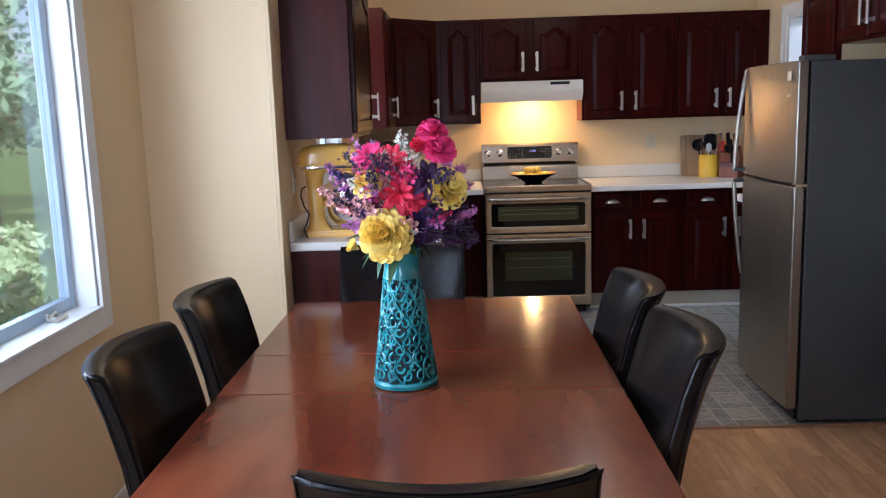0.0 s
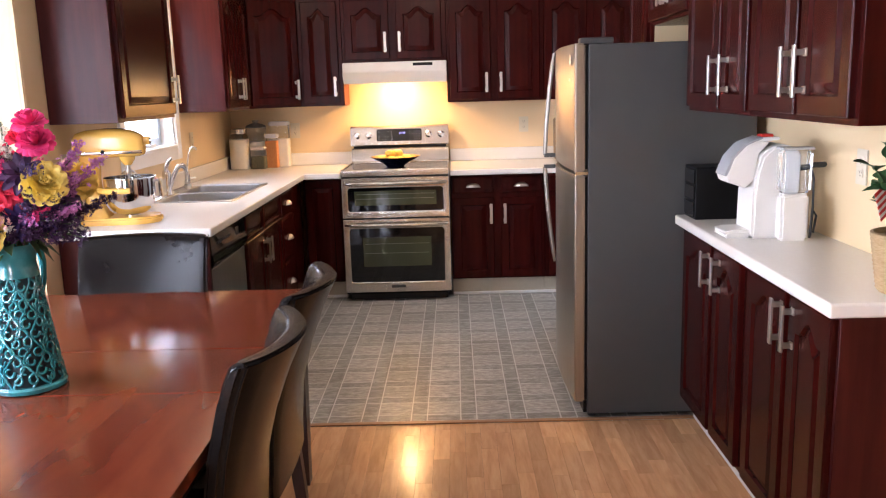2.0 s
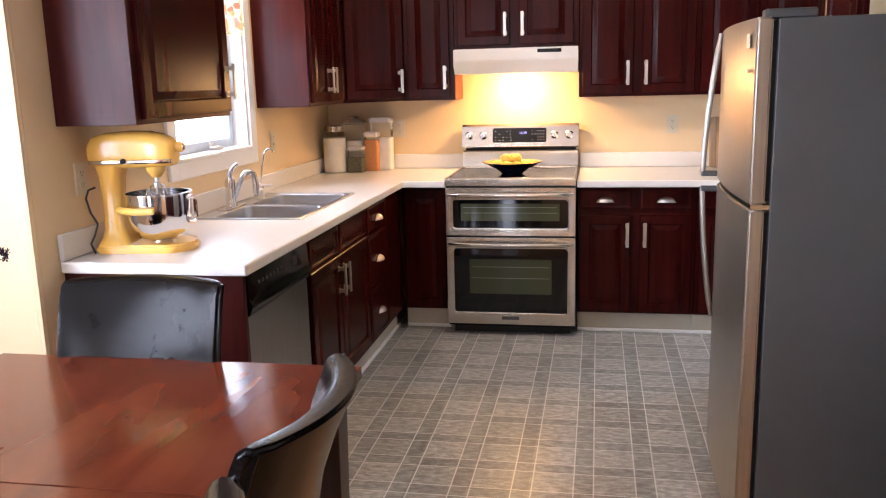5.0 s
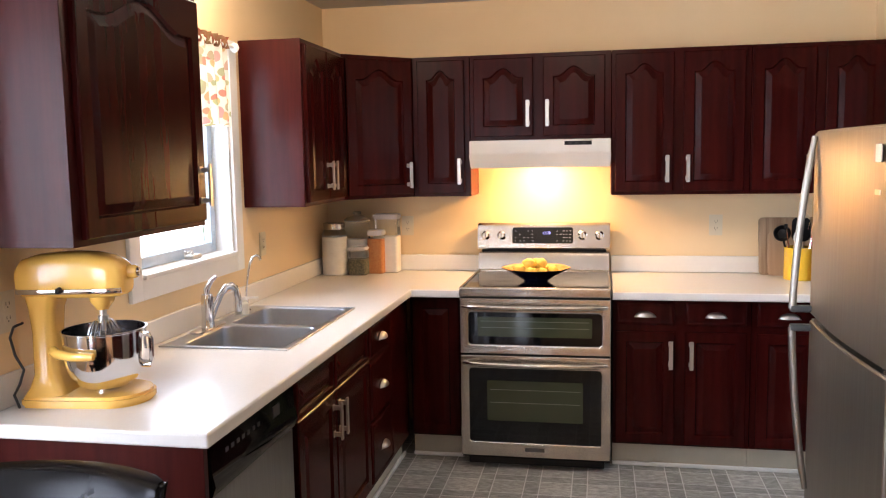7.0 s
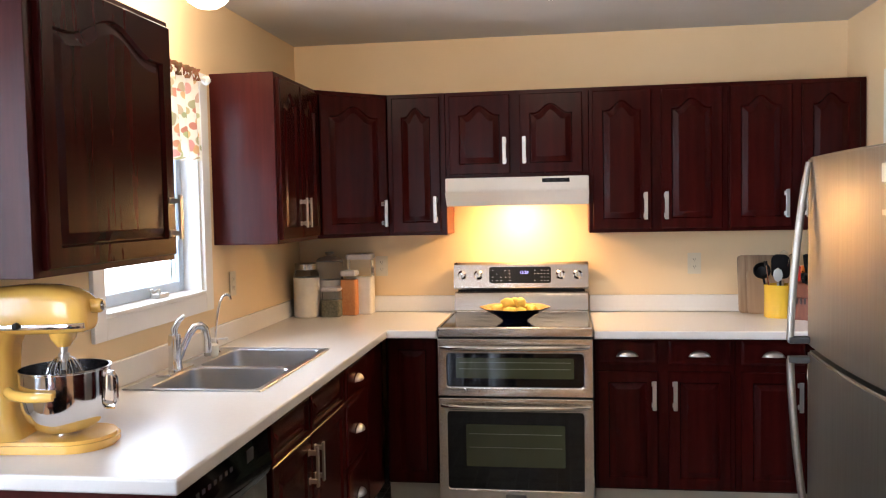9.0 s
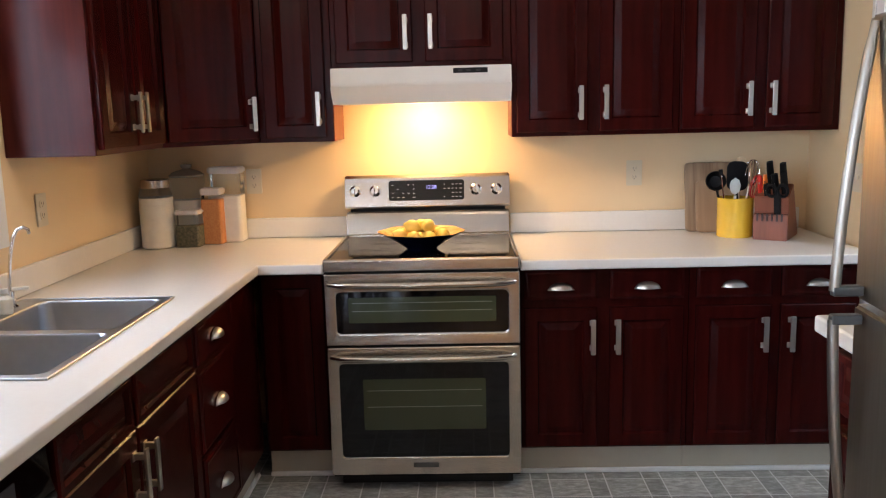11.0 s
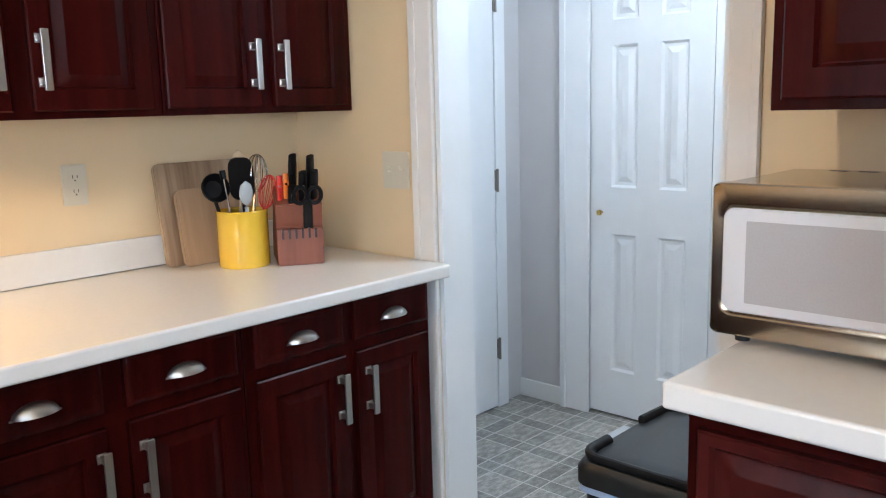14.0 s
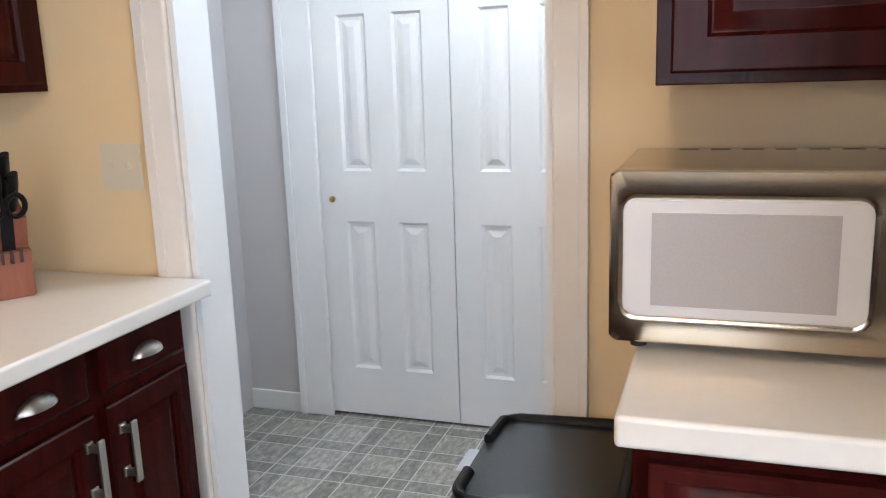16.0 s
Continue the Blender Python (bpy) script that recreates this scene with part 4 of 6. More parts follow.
it = [(.19, 6.68, 1.528), (.90, 6.68, 1.528), (.90, BACK - .03, 1.528), (.19, BACK - .03, 1.528)]
iu = [(p[0], p[1], 1.553) for p in it]
rg = [[b.verts.new(p) for p in r] for r in (top, bot, it, iu)]
for p, q in zip(rg, rg[1:]):
    for i in range(4):
        b.faces.new((p[i], p[(i + 1) % 4], q[(i + 1) % 4], q[i]))
bmesh.ops.recalc_face_normals(b, faces=b.faces[:])
part("skirt", b, M_HOOD, c)
part("switch_plate", bx(.680, .822, 6.6265, 6.6298, 1.645, 1.666), M_BLACK, c, "black switch plate")
for x in (.70, .735, .775):
    part("switch", bx(x, x + .018, 6.624, 6.6264, 1.651, 1.660, bev=.001), M_RUBBER, c)
part("lens", bx(.47, .62, 6.75, 6.84, 1.535, 1.552, bev=.003), glow("hood_lens", (1.0, 0.72, 0.35), 8), c, "glowing warm lamp lens")

# refrigerator
FX0, FY0, FY1, FH = 1.465, 4.045, 4.735, 1.648
c = thing("refrigerator", pose(0, 0, 0), "top-freezer refrigerator with stainless doors and grey sides", "refrigerator")
part("body", bx(1.535, 2.245, FY0, FY1, .02, FH - .004, bev=.005), M_FRIDGE_SIDE, c, "smooth grey steel case")
part("toe_grille", bx(1.52, 1.56, FY0 + .02, FY1 - .02, .02, .07), M_BLACK, c, "black toe grille")
for yy in (FY0 + .04, FY1 - .06):
    for xx in (1.56, 2.18):
        part("foot", lathe([(0, 0), (.018, 0), (.018, .02), (0, .02)], 12, m=Matrix.Translation((xx, yy, 0))), M_RUBBER, c)


def fridge_door(z0, z1, nm):
    n = 14
    ol = []
    for k in range(n + 1):
        s = k / n
        ol.append((1.478 - .016 * math.sin(math.pi * s), FY0 + .002 + (FY1 - FY0 - .004) * s))
    ol += [(1.522, FY1 - .002), (1.522, FY0 + .002)]
    bb = nb()
    lo = [bb.verts.new((p[0], p[1], z0)) for p in ol]
    hi = [bb.verts.new((p[0], p[1], z1)) for p in ol]
    bb.faces.new(lo[::-1])
    bb.faces.new(hi)
    for i in range(len(ol)):
        j = (i + 1) % len(ol)
        bb.faces.new((lo[i], lo[j], hi[j], hi[i]))
    bmesh.ops.recalc_face_normals(bb, faces=bb.faces[:])
    es = [e for e in bb.edges if e.calc_face_angle(0) > radians(50)]
    bmesh.ops.bevel(bb, geom=es, offset=.006, segments=3, affect="EDGES")
    dd = part(nm, bb, M_STEELV, c, "brushed stainless steel door")
    part("gasket", bx(1.5225, 1.534, FY0 + .012, FY1 - .012, z0 + .01, z1 - .01), M_BLACK, dd)
    return dd


def fridge_handle(parent, z_in, z_out):
    pts, rs = [], []
    for k in range(19):
        s = k / 18
        pts.append((1.420 + .016 * s + .032 * s ** 2, FY1 - .045, z_in + (z_out - z_in) * s))
        rs.append(.0105 if k < 17 else .008)
    b = tube(pts, rs, 12)
    part("handle", b, M_STEELV, parent, "long bowed steel handle")
    part("handle_mount", bx(1.414, 1.472, FY1 - .056, FY1 - .034, z_in - .010, z_in + .010, bev=.004), M_FRIDGE_SIDE, parent, "grey handle mount")


up_d = fridge_door(1.113, FH, "freezer_door")
fridge_handle(up_d, 1.136, 1.634)
lo_d = fridge_door(.075, 1.100, "fridge_door")
fridge_handle(lo_d, 1.080, .592)
part("hinge_cover", bx(1.50, 1.64, FY0 + .01, FY0 + .07, FH - .004, FH + .022, bev=.006), M_FRIDGE_SIDE, c, "grey hinge cover")
part("hinge", bx(1.482, 1.56, FY0 + .004, FY0 + .04, 1.1005, 1.1125), M_CHROME, c)
b = bx(1.4655, 1.4685, FY0 + .055, FY0 + .095, 1.565, 1.605, bev=.001)
part("sticker", b, M_PLATE, up_d, "small pale square sticker")
b = bx(1.4635, 1.4665, FY0 + .05, FY0 + .085, 1.494, 1.506, bev=.001)
part("badge", b, M_NICKEL, up_d, "small pale nameplate, a plain bar")

# dishwasher
c = thing("dishwasher", pose(0, 0, 0), "built-in dishwasher with black controls and a steel door", "dishwasher")
part("body", bx(WL + .06, -.155, 4.046, 4.654, .11, .878), M_BLACK, c)
part("door", bx(-.154, -.118, 4.05, 4.65, .12, .722, bev=.006), varied("dishwasher_steel", (0.34, 0.33, 0.31), (0.40, 0.39, 0.37), 8, (0.28, 0.36), 1.0, stretch=(12, 12, 0.5), bumps=0.02), c, "stainless steel door panel")
b = prism([(-.154, .726), (-.112, .726), (-.098, .76), (-.108, .80), (-.113, .872), (-.154, .872)], 4.05, 4.65, bev=.004)
part("control_panel", b, M_BLACKGLASS, c, "glossy black control panel with a pocket handle")
M_BTN = mat("button_grey", (0.035, 0.035, 0.04), 0.3)
for i in range(7):
    part("button", bx(-.1125, -.1085, 4.14 + i * .035, 4.158 + i * .035, .822, .834), M_BTN, c)
part("button", bx(-.1125, -.1080, 4.47, 4.52, .81, .845), M_BTN, c)
part("toe_kick", bx(-.20, -.185, 4.05, 4.65, 0, .11), M_BLACK, c)

# microwave, facing the doorway side of the kitchen
c = thing("microwave", pose(0, 0, 0), "stainless and white microwave oven on the short worktop", "microwave")
MY0, MY1, MZ0, MZ1, MX = 4.770, 5.268, .974, 1.238, 1.858
part("case", bx(MX + .012, 2.225, MY0, MY1, MZ0, MZ1, bev=.010, seg=3), M_STEEL, c, "stainless steel case")
T = Matrix(((0, 1, 0, 0), (-1, 0, 0, 0), (0, 0, 1, 0), (0, 0, 0, 1)))
b = framed(-MY1 - .002, -MY0 + .002, MZ0 - .002, MZ1 + .002, -MY1 + .018, -4.905, MZ0 + .040, MZ1 - .040, .014, .022, MX, MX + .03, .003)
b.transform(T)
part("front_frame", b, M_STEELW, c, "brushed steel front")
b = prism(rrect(-MY1 + .0185, -4.9055, MZ0 + .0405, MZ1 - .0405, .02), MX + .001, MX + .014, bev=.003)
b.transform(T)
part("door", b, mat("microwave_white", (0.62, 0.60, 0.59), 0.25), c, "white plastic door frame")
b = prism([(-5.207, 1.033), (-4.947, 1.032), (-4.947, 1.177), (-5.207, 1.176)], MX - .001, MX + .001)
b.transform(T)
part("window", b, varied("mesh_window", (0.40, 0.37, 0.355), (0.43, 0.40, 0.385), 300, (0.2, 0.3), bumps=0.02), c, "grey perforated window")
for i in range(3):
    for k in range(5):
        b = bx(-4.865 + i * .027, -4.845 + i * .027, MX - .003, MX + .001, .985 + k * .035, 1.006 + k * .035, bev=.002)
        b.transform(T)
        part("key", b, M_BLACK, c)
for xx in (MX + .05, 2.19):
    for yy in (MY0 + .05, MY1 - .04):
        part("foot", lathe([(0, .9525), (.013, .9525), (.015, MZ0 + .002), (0, MZ0 + .002)], 12, m=Matrix.Translation((xx, yy, 0))), M_RUBBER, c)
b = nb()
for k in range(7):
    box(b, 2.19, 2.196, MY0 + .05 + k * .055, MY0 + .085 + k * .055, MZ1 - .001, MZ1 + .0008)
part("vent", b, M_BLACK, c)

# ---------- sink and taps ----------
M_SINK = varied("sink_steel", (0.44, 0.46, 0.49), (0.52, 0.54, 0.57), 12, (0.30, 0.38), 1.0, bumps=0.03)
c = thing("sink", pose(0, 0, 0), "double-bowl stainless steel drop-in sink set in the worktop", "sink")
b = nb()
B1, B2 = (-.640, -.245, 4.915, 5.275), (-.640, -.245, 5.315, 5.685)
zr = CT + .004
for a in ((SK[0], B1[0], SK[2], SK[3]), (B1[1], SK[1], SK[2], SK[3]), (B1[0], B1[1], SK[2], B1[2]), (B1[0], B1[1], B1[3], B2[2]), (B1[0], B1[1], B2[3], SK[3])):
    box(b, a[0], a[1], a[2], a[3], CT - .002, zr)
bmesh.ops.remove_doubles(b, verts=b.verts[:], dist=1e-5)
tube([(SK[0], SK[2], zr), (SK[1], SK[2], zr), (SK[1], SK[3], zr), (SK[0], SK[3], zr)], .003, 6, b, closed=True)
part("rim", b, M_SINK, c)
for q in (B1, B2):
    b = nb()
    rings = []
    for ins, z, r in ((0, zr, .03), (.004, zr - .006, .035), (.012, CT - .15, .05), (.03, CT - .175, .06), (.10, CT - .178, .07)):
        rings.append([b.verts.new((p[0], p[1], z)) for p in rrect(q[0] + ins, q[1] - ins, q[2] + ins, q[3] - ins, r)])
    n = len(rings[0])
    sq = [b.verts.new((p[0], p[1], zr)) for p in rrect(q[0] - .001, q[1] + .001, q[2] - .001, q[3] + .001, .0005)]
    rings = [sq] + rings
    for p_, q_ in zip(rings, rings[1:]):
        for i in range(n):
            b.faces.new((p_[i], p_[(i + 1) % n], q_[(i + 1) % n], q_[i]))
    b.faces.new(rings[-1])
    bmesh.ops.recalc_face_normals(b, faces=b.faces[:])
    for f in b.faces:
        f.normal_flip()
    bo = part("bowl", b, M_SINK, c)
    part("drain", lathe([(0, CT - .176), (.02, CT - .1765), (.04, CT - .174), (.043, CT - .177), (0, CT - .179)], 20, m=Matrix.Translation(((q[0] + q[1]) / 2, (q[2] + q[3]) / 2, 0))), M_CHROME, bo)
FXX, FYY = -.676, 5.20
c = thing("faucet", pose(FXX, FYY, zr), "chrome single-lever kitchen faucet at the back of the sink", "faucet")
b = prism(rrect(-.03, .03, -.12, .12, .028), 0, .008, axis="z", bev=.002)
lathe([(.030, .006), (.027, .012), (.023, .06), (.025, .12), (.022, .140), (.0, .148)], 24, b)
part("body", b, M_CHROME, c)
pts = [(.0, 0, .055)] + [(.02 + .035 * k / 3, -.004 * k, .075 + .045 * k / 3 * 1.6) for k in range(1, 4)]
pts = [(.012, 0, .035), (.033, 0, .085), (.058, 0, .132), (.084, 0, .160), (.108, 0, .163), (.128, 0, .146), (.134, 0, .11), (.134, 0, .055)]
b = tube(pts, [.013, .0135, .014, .0145, .0155, .0165, .0165, .0175], 14)
b.transform(Matrix.Rotation(radians(52), 4, "Z"))
part("spout", b, M_CHROME, c)
part("aerator", lathe([(0, .040), (.013, .040), (.014, .0545), (0, .0545)], 16, m=Matrix.Translation((.134 * math.cos(radians(52)), .134 * math.sin(radians(52)), 0))), M_NICKEL, c)
pts = [(0, 0, .138), (-.002, .004, .160), (.010, .02, .190), (.026, .035, .208)]
part("lever", tube(pts, [.014, .013, .010, .007], 12), M_CHROME, c)
c = thing("filter_faucet", pose(-.690, 5.60, zr, 0, 0, 30), "slim chrome filtered-water tap with a pale lever", "faucet")
b = lathe([(.022, 0), (.022, .004), (.015, .01), (.013, .05), (.009, .055), (0, .058)], 20)
part("body", b, M_CHROME, c)
pts = [(0, 0, .05), (.004, 0, .10), (.012, 0, .16), (.024, 0, .215), (.038, 0, .24), (.055, 0, .247), (.068, 0, .238), (.07, 0, .225)]
part("spout", tube(pts, .0055, 10), M_CHROME, c)
part("lever", bx(.005, .055, -.006, .006, .052, .062, bev=.003), M_WHITE, c, "white lever")
c = thing("soap_bottle", pose(-.664, 5.525, zr), "small clear bottle of pale soap beside the taps", "bottle")
part("bottle", lathe([(0, 0), (.019, .0), (.021, .006), (.021, .045), (.010, .055), (.010, .062), (0, .062)], 20), mat("soap", (0.72, 0.70, 0.60), 0.2), c)
part("cap", lathe([(.011, .062), (.011, .075), (0, .077)], 16), M_WHITE, c)

# ---------- stand mixer ----------


def loft(sections, n=36, power=2.6):
    """Sections (x, y, z, half width in y, half height in z) joined along x into a rounded body."""
    b = nb()
    rings = []
    for x, y, z, ry, rz in sections:
        ring = []
        for k in range(n):
            a = 2 * math.pi * k / n
            ca, sa = math.cos(a), math.sin(a)
            ring.append(b.verts.new((x, y + ry * math.copysign(abs(ca) ** (2 / power), ca), z + rz * math.copysign(abs(sa) ** (2 / power), sa))))
        rings.append(ring)
    for p, q in zip(rings, rings[1:]):
        for i in range(n):
            b.faces.new((p[i], p[(i + 1) % n], q[(i + 1) % n], q[i]))
    b.faces.new(rings[0][::-1])
    b.faces.new(rings[-1])
    bmesh.ops.recalc_face_normals(b, faces=b.faces[:])
    return b


c = thing("stand_mixer", pose(-.722, 4.215, CT, 0, 0, 10) @ Matrix.Diagonal((.89, .95, 1, 1)), "glossy yellow bowl-lift stand mixer with a steel bowl", "mixer")
ol = []
for k in range(25):
    a = radians(-90 + 180 * k / 24)
    ol.append((.27 + .115 * math.cos(a), .112 * math.sin(a)))
ol += [(.06, .098), (.0, .09), (-.005, .0), (.0, -.09), (.06, -.098)]
b = prism(ol, 0, .032, axis="z", bev=.009)
part("base", b, M_YELLOW, c)
b = nb()
rings = []
for z, x0, x1, wy in ((.03, .0, .135, .090), (.05, .010, .118, .072), (.085, .018, .100, .056), (.20, .018, .094, .049), (.27, .012, .100, .054), (.31, .004, .118, .060)):
    rings.append([b.verts.new((p[0], p[1], z)) for p in rrect(x0, x1, -wy, wy, min(.035, wy * .6))])
n = len(rings[0])
for p, q in zip(rings, rings[1:]):
    for i in range(n):
        b.faces.new((p[i], p[(i + 1) % n], q[(i + 1) % n], q[i]))
b.faces.new(rings[0][::-1])
b.faces.new(rings[-1])
bmesh.ops.recalc_face_normals(b, faces=b.faces[:])
part("column", b, M_YELLOW, c)
sec = [(-.018, .350, .036, .026), (-.013, .352, .050, .040), (.005, .356, .060, .055), (.05, .360, .066, .063), (.14, .363, .068, .066), (.22, .362, .067, .064), (.275, .357, .063, .058), (.305, .351, .057, .050), (.318, .348, .048, .042), (.324, .347, .036, .030)]
part("head", loft([(x, 0, z, ry, rz) for x, z, ry, rz in sec], power=3.6), M_YELLOW, c)
b = loft([(x, 0, .322, ry + .0015, .0085) for x, z, ry, rz in sec[1:9]], power=8)
part("trim_band", b, M_CHROME, c, "polished steel band")
b = lathe([(0, 0), (.017, 0), (.019, .004), (.019, .03), (.016, .036), (0, .036)], 20, m=pose(.316, 0, .368, 0, 90))
part("hub", b, M_YELLOW, c)
part("hub_cap", lathe([(0, 0), (.013, 0), (.013, .006), (0, .008)], 16, m=pose(.352, 0, .368, 0, 90)), M_CHROME, c)
part("speed_knob", lathe([(0, 0), (.010, 0), (.008, .014), (0, .016)], 14, m=pose(.135, -.0685, .326, 90)), M_BLACK, c, "black speed knob")
b = lathe([(.040, .302), (.036, .285), (.024, .270), (.018, .262), (0, .262)], 24, m=Matrix.Translation((.235, 0, 0)))
part("planetary", b, M_YELLOW, c)
part("shaft", lathe([(.011, .263), (.011, .245), (.016, .243), (.016, .225), (.007, .222), (.007, .20), (0, .20)], 16, m=Matrix.Translation((.235, 0, 0))), M_NICKEL, c)
b = nb()
for k in range(9):
    a = math.pi * k / 9
    pts = []
    for j in range(21):
        s = j / 20
        th = math.pi * (2 * s - 1)
        rr = .052 * math.sin(math.pi * s) ** .8 if 0 < s < 1 else .004
        sgn = 1
        pts.append((s, rr))
    line = [(r_ * math.cos(a) + .235, r_ * math.sin(a), .236 - .15 * (1 - math.cos(math.pi * s_)) / 2) for s_, r_ in [(q / 16, .055 * math.sin(math.pi * min(1, q / 16 * .93)) ** .7 if q else .006) for q in range(17)]]
    line2 = [(2 * .235 - x, -y, z) for x, y, z in line]
    tube(line + line2[::-1], .0011, 5, b)
part("whisk", b, M_CHROME, c, "steel wire whisk")
prof = [(0, .038), (.045, .039), (.066, .046), (.084, .060), (.098, .080), (.107, .108), (.110, .14), (.111, .195), (.1135, .197), (.1135, .200), (.109, .200), (.108, .14), (.104, .11), (.092, .078), (.062, .052), (0, .044)]
bo = part("bowl", lathe(prof, 44, m=Matrix.Translation((.235, 0, 0)) @ Matrix.Diagonal((1.14, 1.12, 1.04, 1))), M_CHROME, c, "mirror-polished steel bowl")
part("foot_ring", lathe([(0, .0325), (.040, .0325), (.040, .037), (.036, .0395), (0, .0395)], 30, m=Matrix.Translation((.235, 0, 0))), M_CHROME, bo)
pts = [(.360, -.0, .190), (.376, 0, .188), (.383, 0, .175), (.383, 0, .115), (.375, 0, .103), (.352, 0, .104)]
part("bowl_handle", tube(pts, .0055, 8, flat=2.0), M_CHROME, bo)
for s in (-1, 1):
    pts = [(.10, s * .062, .155), (.135, s * .105, .155), (.19, s * .136, .155), (.24, s * .141, .155), (.262, s * .140, .155)]
    part("bowl_arm", tube(pts, [.015, .014, .013, .012, .010], 10), M_YELLOW, c)
pts = [(.0, .03, .27), (-.012, .02, .262), (-.014, .0, .20), (-.013, -.04, .13), (.0, -.08, .06), (.005, -.1, .01)]
part("cord", tube([(.006, -.052, .235), (-.012, -.075, .228), (-.020, -.085, .20), (-.006, -.088, .15), (.018, -.088, .11), (.004, -.092, .07), (-.014, -.095, .04), (.004, -.10, .005)], .004, 8), M_RUBBER, c)

# ---------- canisters ----------
M_JAR = clear("jar_glass", (0.93, 0.95, 0.94), 0.03)
M_GLID = mat("glass_lid", (0.62, 0.57, 0.48), 0.08, Transmission_Weight=0.5)
M_FLOUR = varied("flour", (0.70, 0.66, 0.58), (0.78, 0.74, 0.66), 20, (0.9, 1.0), bumps=0.2)
M_LENTIL = varied("lentils", (0.50, 0.17, 0.05), (0.62, 0.27, 0.09), 160, (0.6, 0.7), bumps=0.7, bscale=220)
M_HERB = varied("dried_herbs", (0.06, 0.06, 0.035), (0.20, 0.18, 0.12), 90, (0.7, 0.9), bumps=0.8, bscale=180)
M_LID = mat("lid_white", (0.70, 0.64, 0.62), 0.35)


def jar(x, y, r, h, fill, fill_h, lid, label, square=False):
    t = thing("canister", pose(x, y, CT), label, "canister", "canisters by the corner")
    body_h = h * .88

    def shape(rr, z0, z1, rr_top=None):
        if square:
            return prism(rrect(-rr, rr, -rr, rr, rr * .28), z0, z1, axis="z", bev=.003)
        return lathe([(0, z0), (rr * .92, z0), (rr, z0 + .008), (rr, z1 - .03), (rr_top or rr, z1), (0, z1)], 32)

    part("glass", shape(r, 0, body_h, r * .82 if lid == "steel" else r), M_JAR, t, "clear glass wall").visible_shadow = False
    part("filling", shape(r * 1.003, .002, fill_h), fill, t, "dry goods filling the canister")
    if lid == "steel":
        part("lid", lathe([(0, body_h), (r * .86, body_h), (r * .86, h - .004), (r * .80, h), (0, h)], 32), M_STEEL, t, "brushed steel screw lid")
    elif lid == "white":
        if square:
            part("lid", prism(rrect(-r * 1.05, r * 1.05, -r * 1.05, r * 1.05, r * .3), body_h, h, axis="z", bev=.006), M_LID, t, "white plastic lid")
        else:
            part("lid", lathe([(0, body_h), (r * 1.05, body_h), (r * 1.06, h - .006), (r * 1.0, h), (0, h)], 32), M_LID, t, "white plastic lid")
    else:
        part("lid", lathe([(0, body_h), (r * .98, body_h), (r * 1.02, body_h + .008), (r * .8, body_h + .022), (.02, body_h + .035), (.014, body_h + .045), (.026, body_h + .055), (.024, h), (0, h + .003)], 32), M_GLID, t, "domed glass lid with a knob")
    return t


jar(-.655, 6.78, .073, .305, M_FLOUR, .225, "steel", "tall glass jar of white flour with a steel lid")
jar(-.515, 6.80, .054, .165, M_HERB, .095, "white", "short clear canister of brown dried herbs with a white lid", True)
jar(-.555, 6.915, .078, .345, M_FLOUR, .20, "glass", "large glass jar of sugar with a knobbed glass lid")
jar(-.425, 6.865, .046, .255, M_LENTIL, .205, "white", "clear canister of orange lentils with a white lid", True)
t = thing("canister", pose(-.375, 6.925, CT), "tall clear canister of white flour with a white lid", "canister", "canisters by the corner")
part("glass", prism(rrect(-.072, .072, -.05, .05, .018), 0, .315, axis="z", bev=.003), M_JAR, t, "clear glass wall").visible_shadow = False
part("filling", prism(rrect(-.0724, .0724, -.0504, .0504, .018), .002, .215, axis="z", bev=.003), M_FLOUR, t, "white flour")
part("lid", prism(rrect(-.077, .077, -.055, .055, .02), .315, .345, axis="z", bev=.006), M_LID, t, "white plastic lid")

# ---------- wooden boards, crock, knife block ----------
M_BOARD = varied("acacia", (0.17, 0.09, 0.045), (0.52, 0.37, 0.23), 2.2, (0.45, 0.6), stretch=(7, 2, 0.5), bumps=0.1)
M_BOARD2 = varied("maple_board", (0.30, 0.18, 0.10), (0.50, 0.35, 0.21), 2.0, (0.45, 0.6), stretch=(6, 2, 0.5), bumps=0.1)


def board(x0, x1, y, h, lean, material, label, slot=False):
    t = thing("cutting_board", pose((x0 + x1) / 2, y, CT, lean), label, "cutting board", "cutting boards")
    w = x1 - x0
    part("board", prism(rrect(-w / 2, w / 2, 0, h, .022), -.010, .010, bev=.004), material, t)
    return t


board(1.725, 2.02, 6.93, .315, -9, M_BOARD, "large wooden cutting board with rounded corners leaning on the wall")
board(1.765, 1.935, 6.895, .235, -9, M_BOARD2, "smaller wooden cutting board leaning on the larger one")
c = thing("utensil_crock", pose(1.897, 6.775, CT) @ Matrix.Diagonal((1.10, 1.10, .97, 1)), "glossy yellow ceramic crock for kitchen utensils", "crock")
part("crock", lathe([(0, 0), (.066, 0), (.069, .004), (.069, .168), (.071, .172), (.069, .176), (.063, .174), (.062, .01), (0, .008)], 40), mat("crock_yellow", (0.80, 0.50, 0.04), 0.15, Coat_Weight=0.6), c)
M_WOODL = varied("pale_wood", (0.50, 0.36, 0.22), (0.62, 0.47, 0.30), 8, (0.5, 0.6), stretch=(6, 6, 1))
M_GREYP = mat("grey_plastic", (0.42, 0.44, 0.43), 0.35)
M_RED = mat("red_plastic", (0.60, 0.03, 0.02), 0.35)
M_ORANGE = mat("orange_plastic", (0.85, 0.20, 0.02), 0.35)


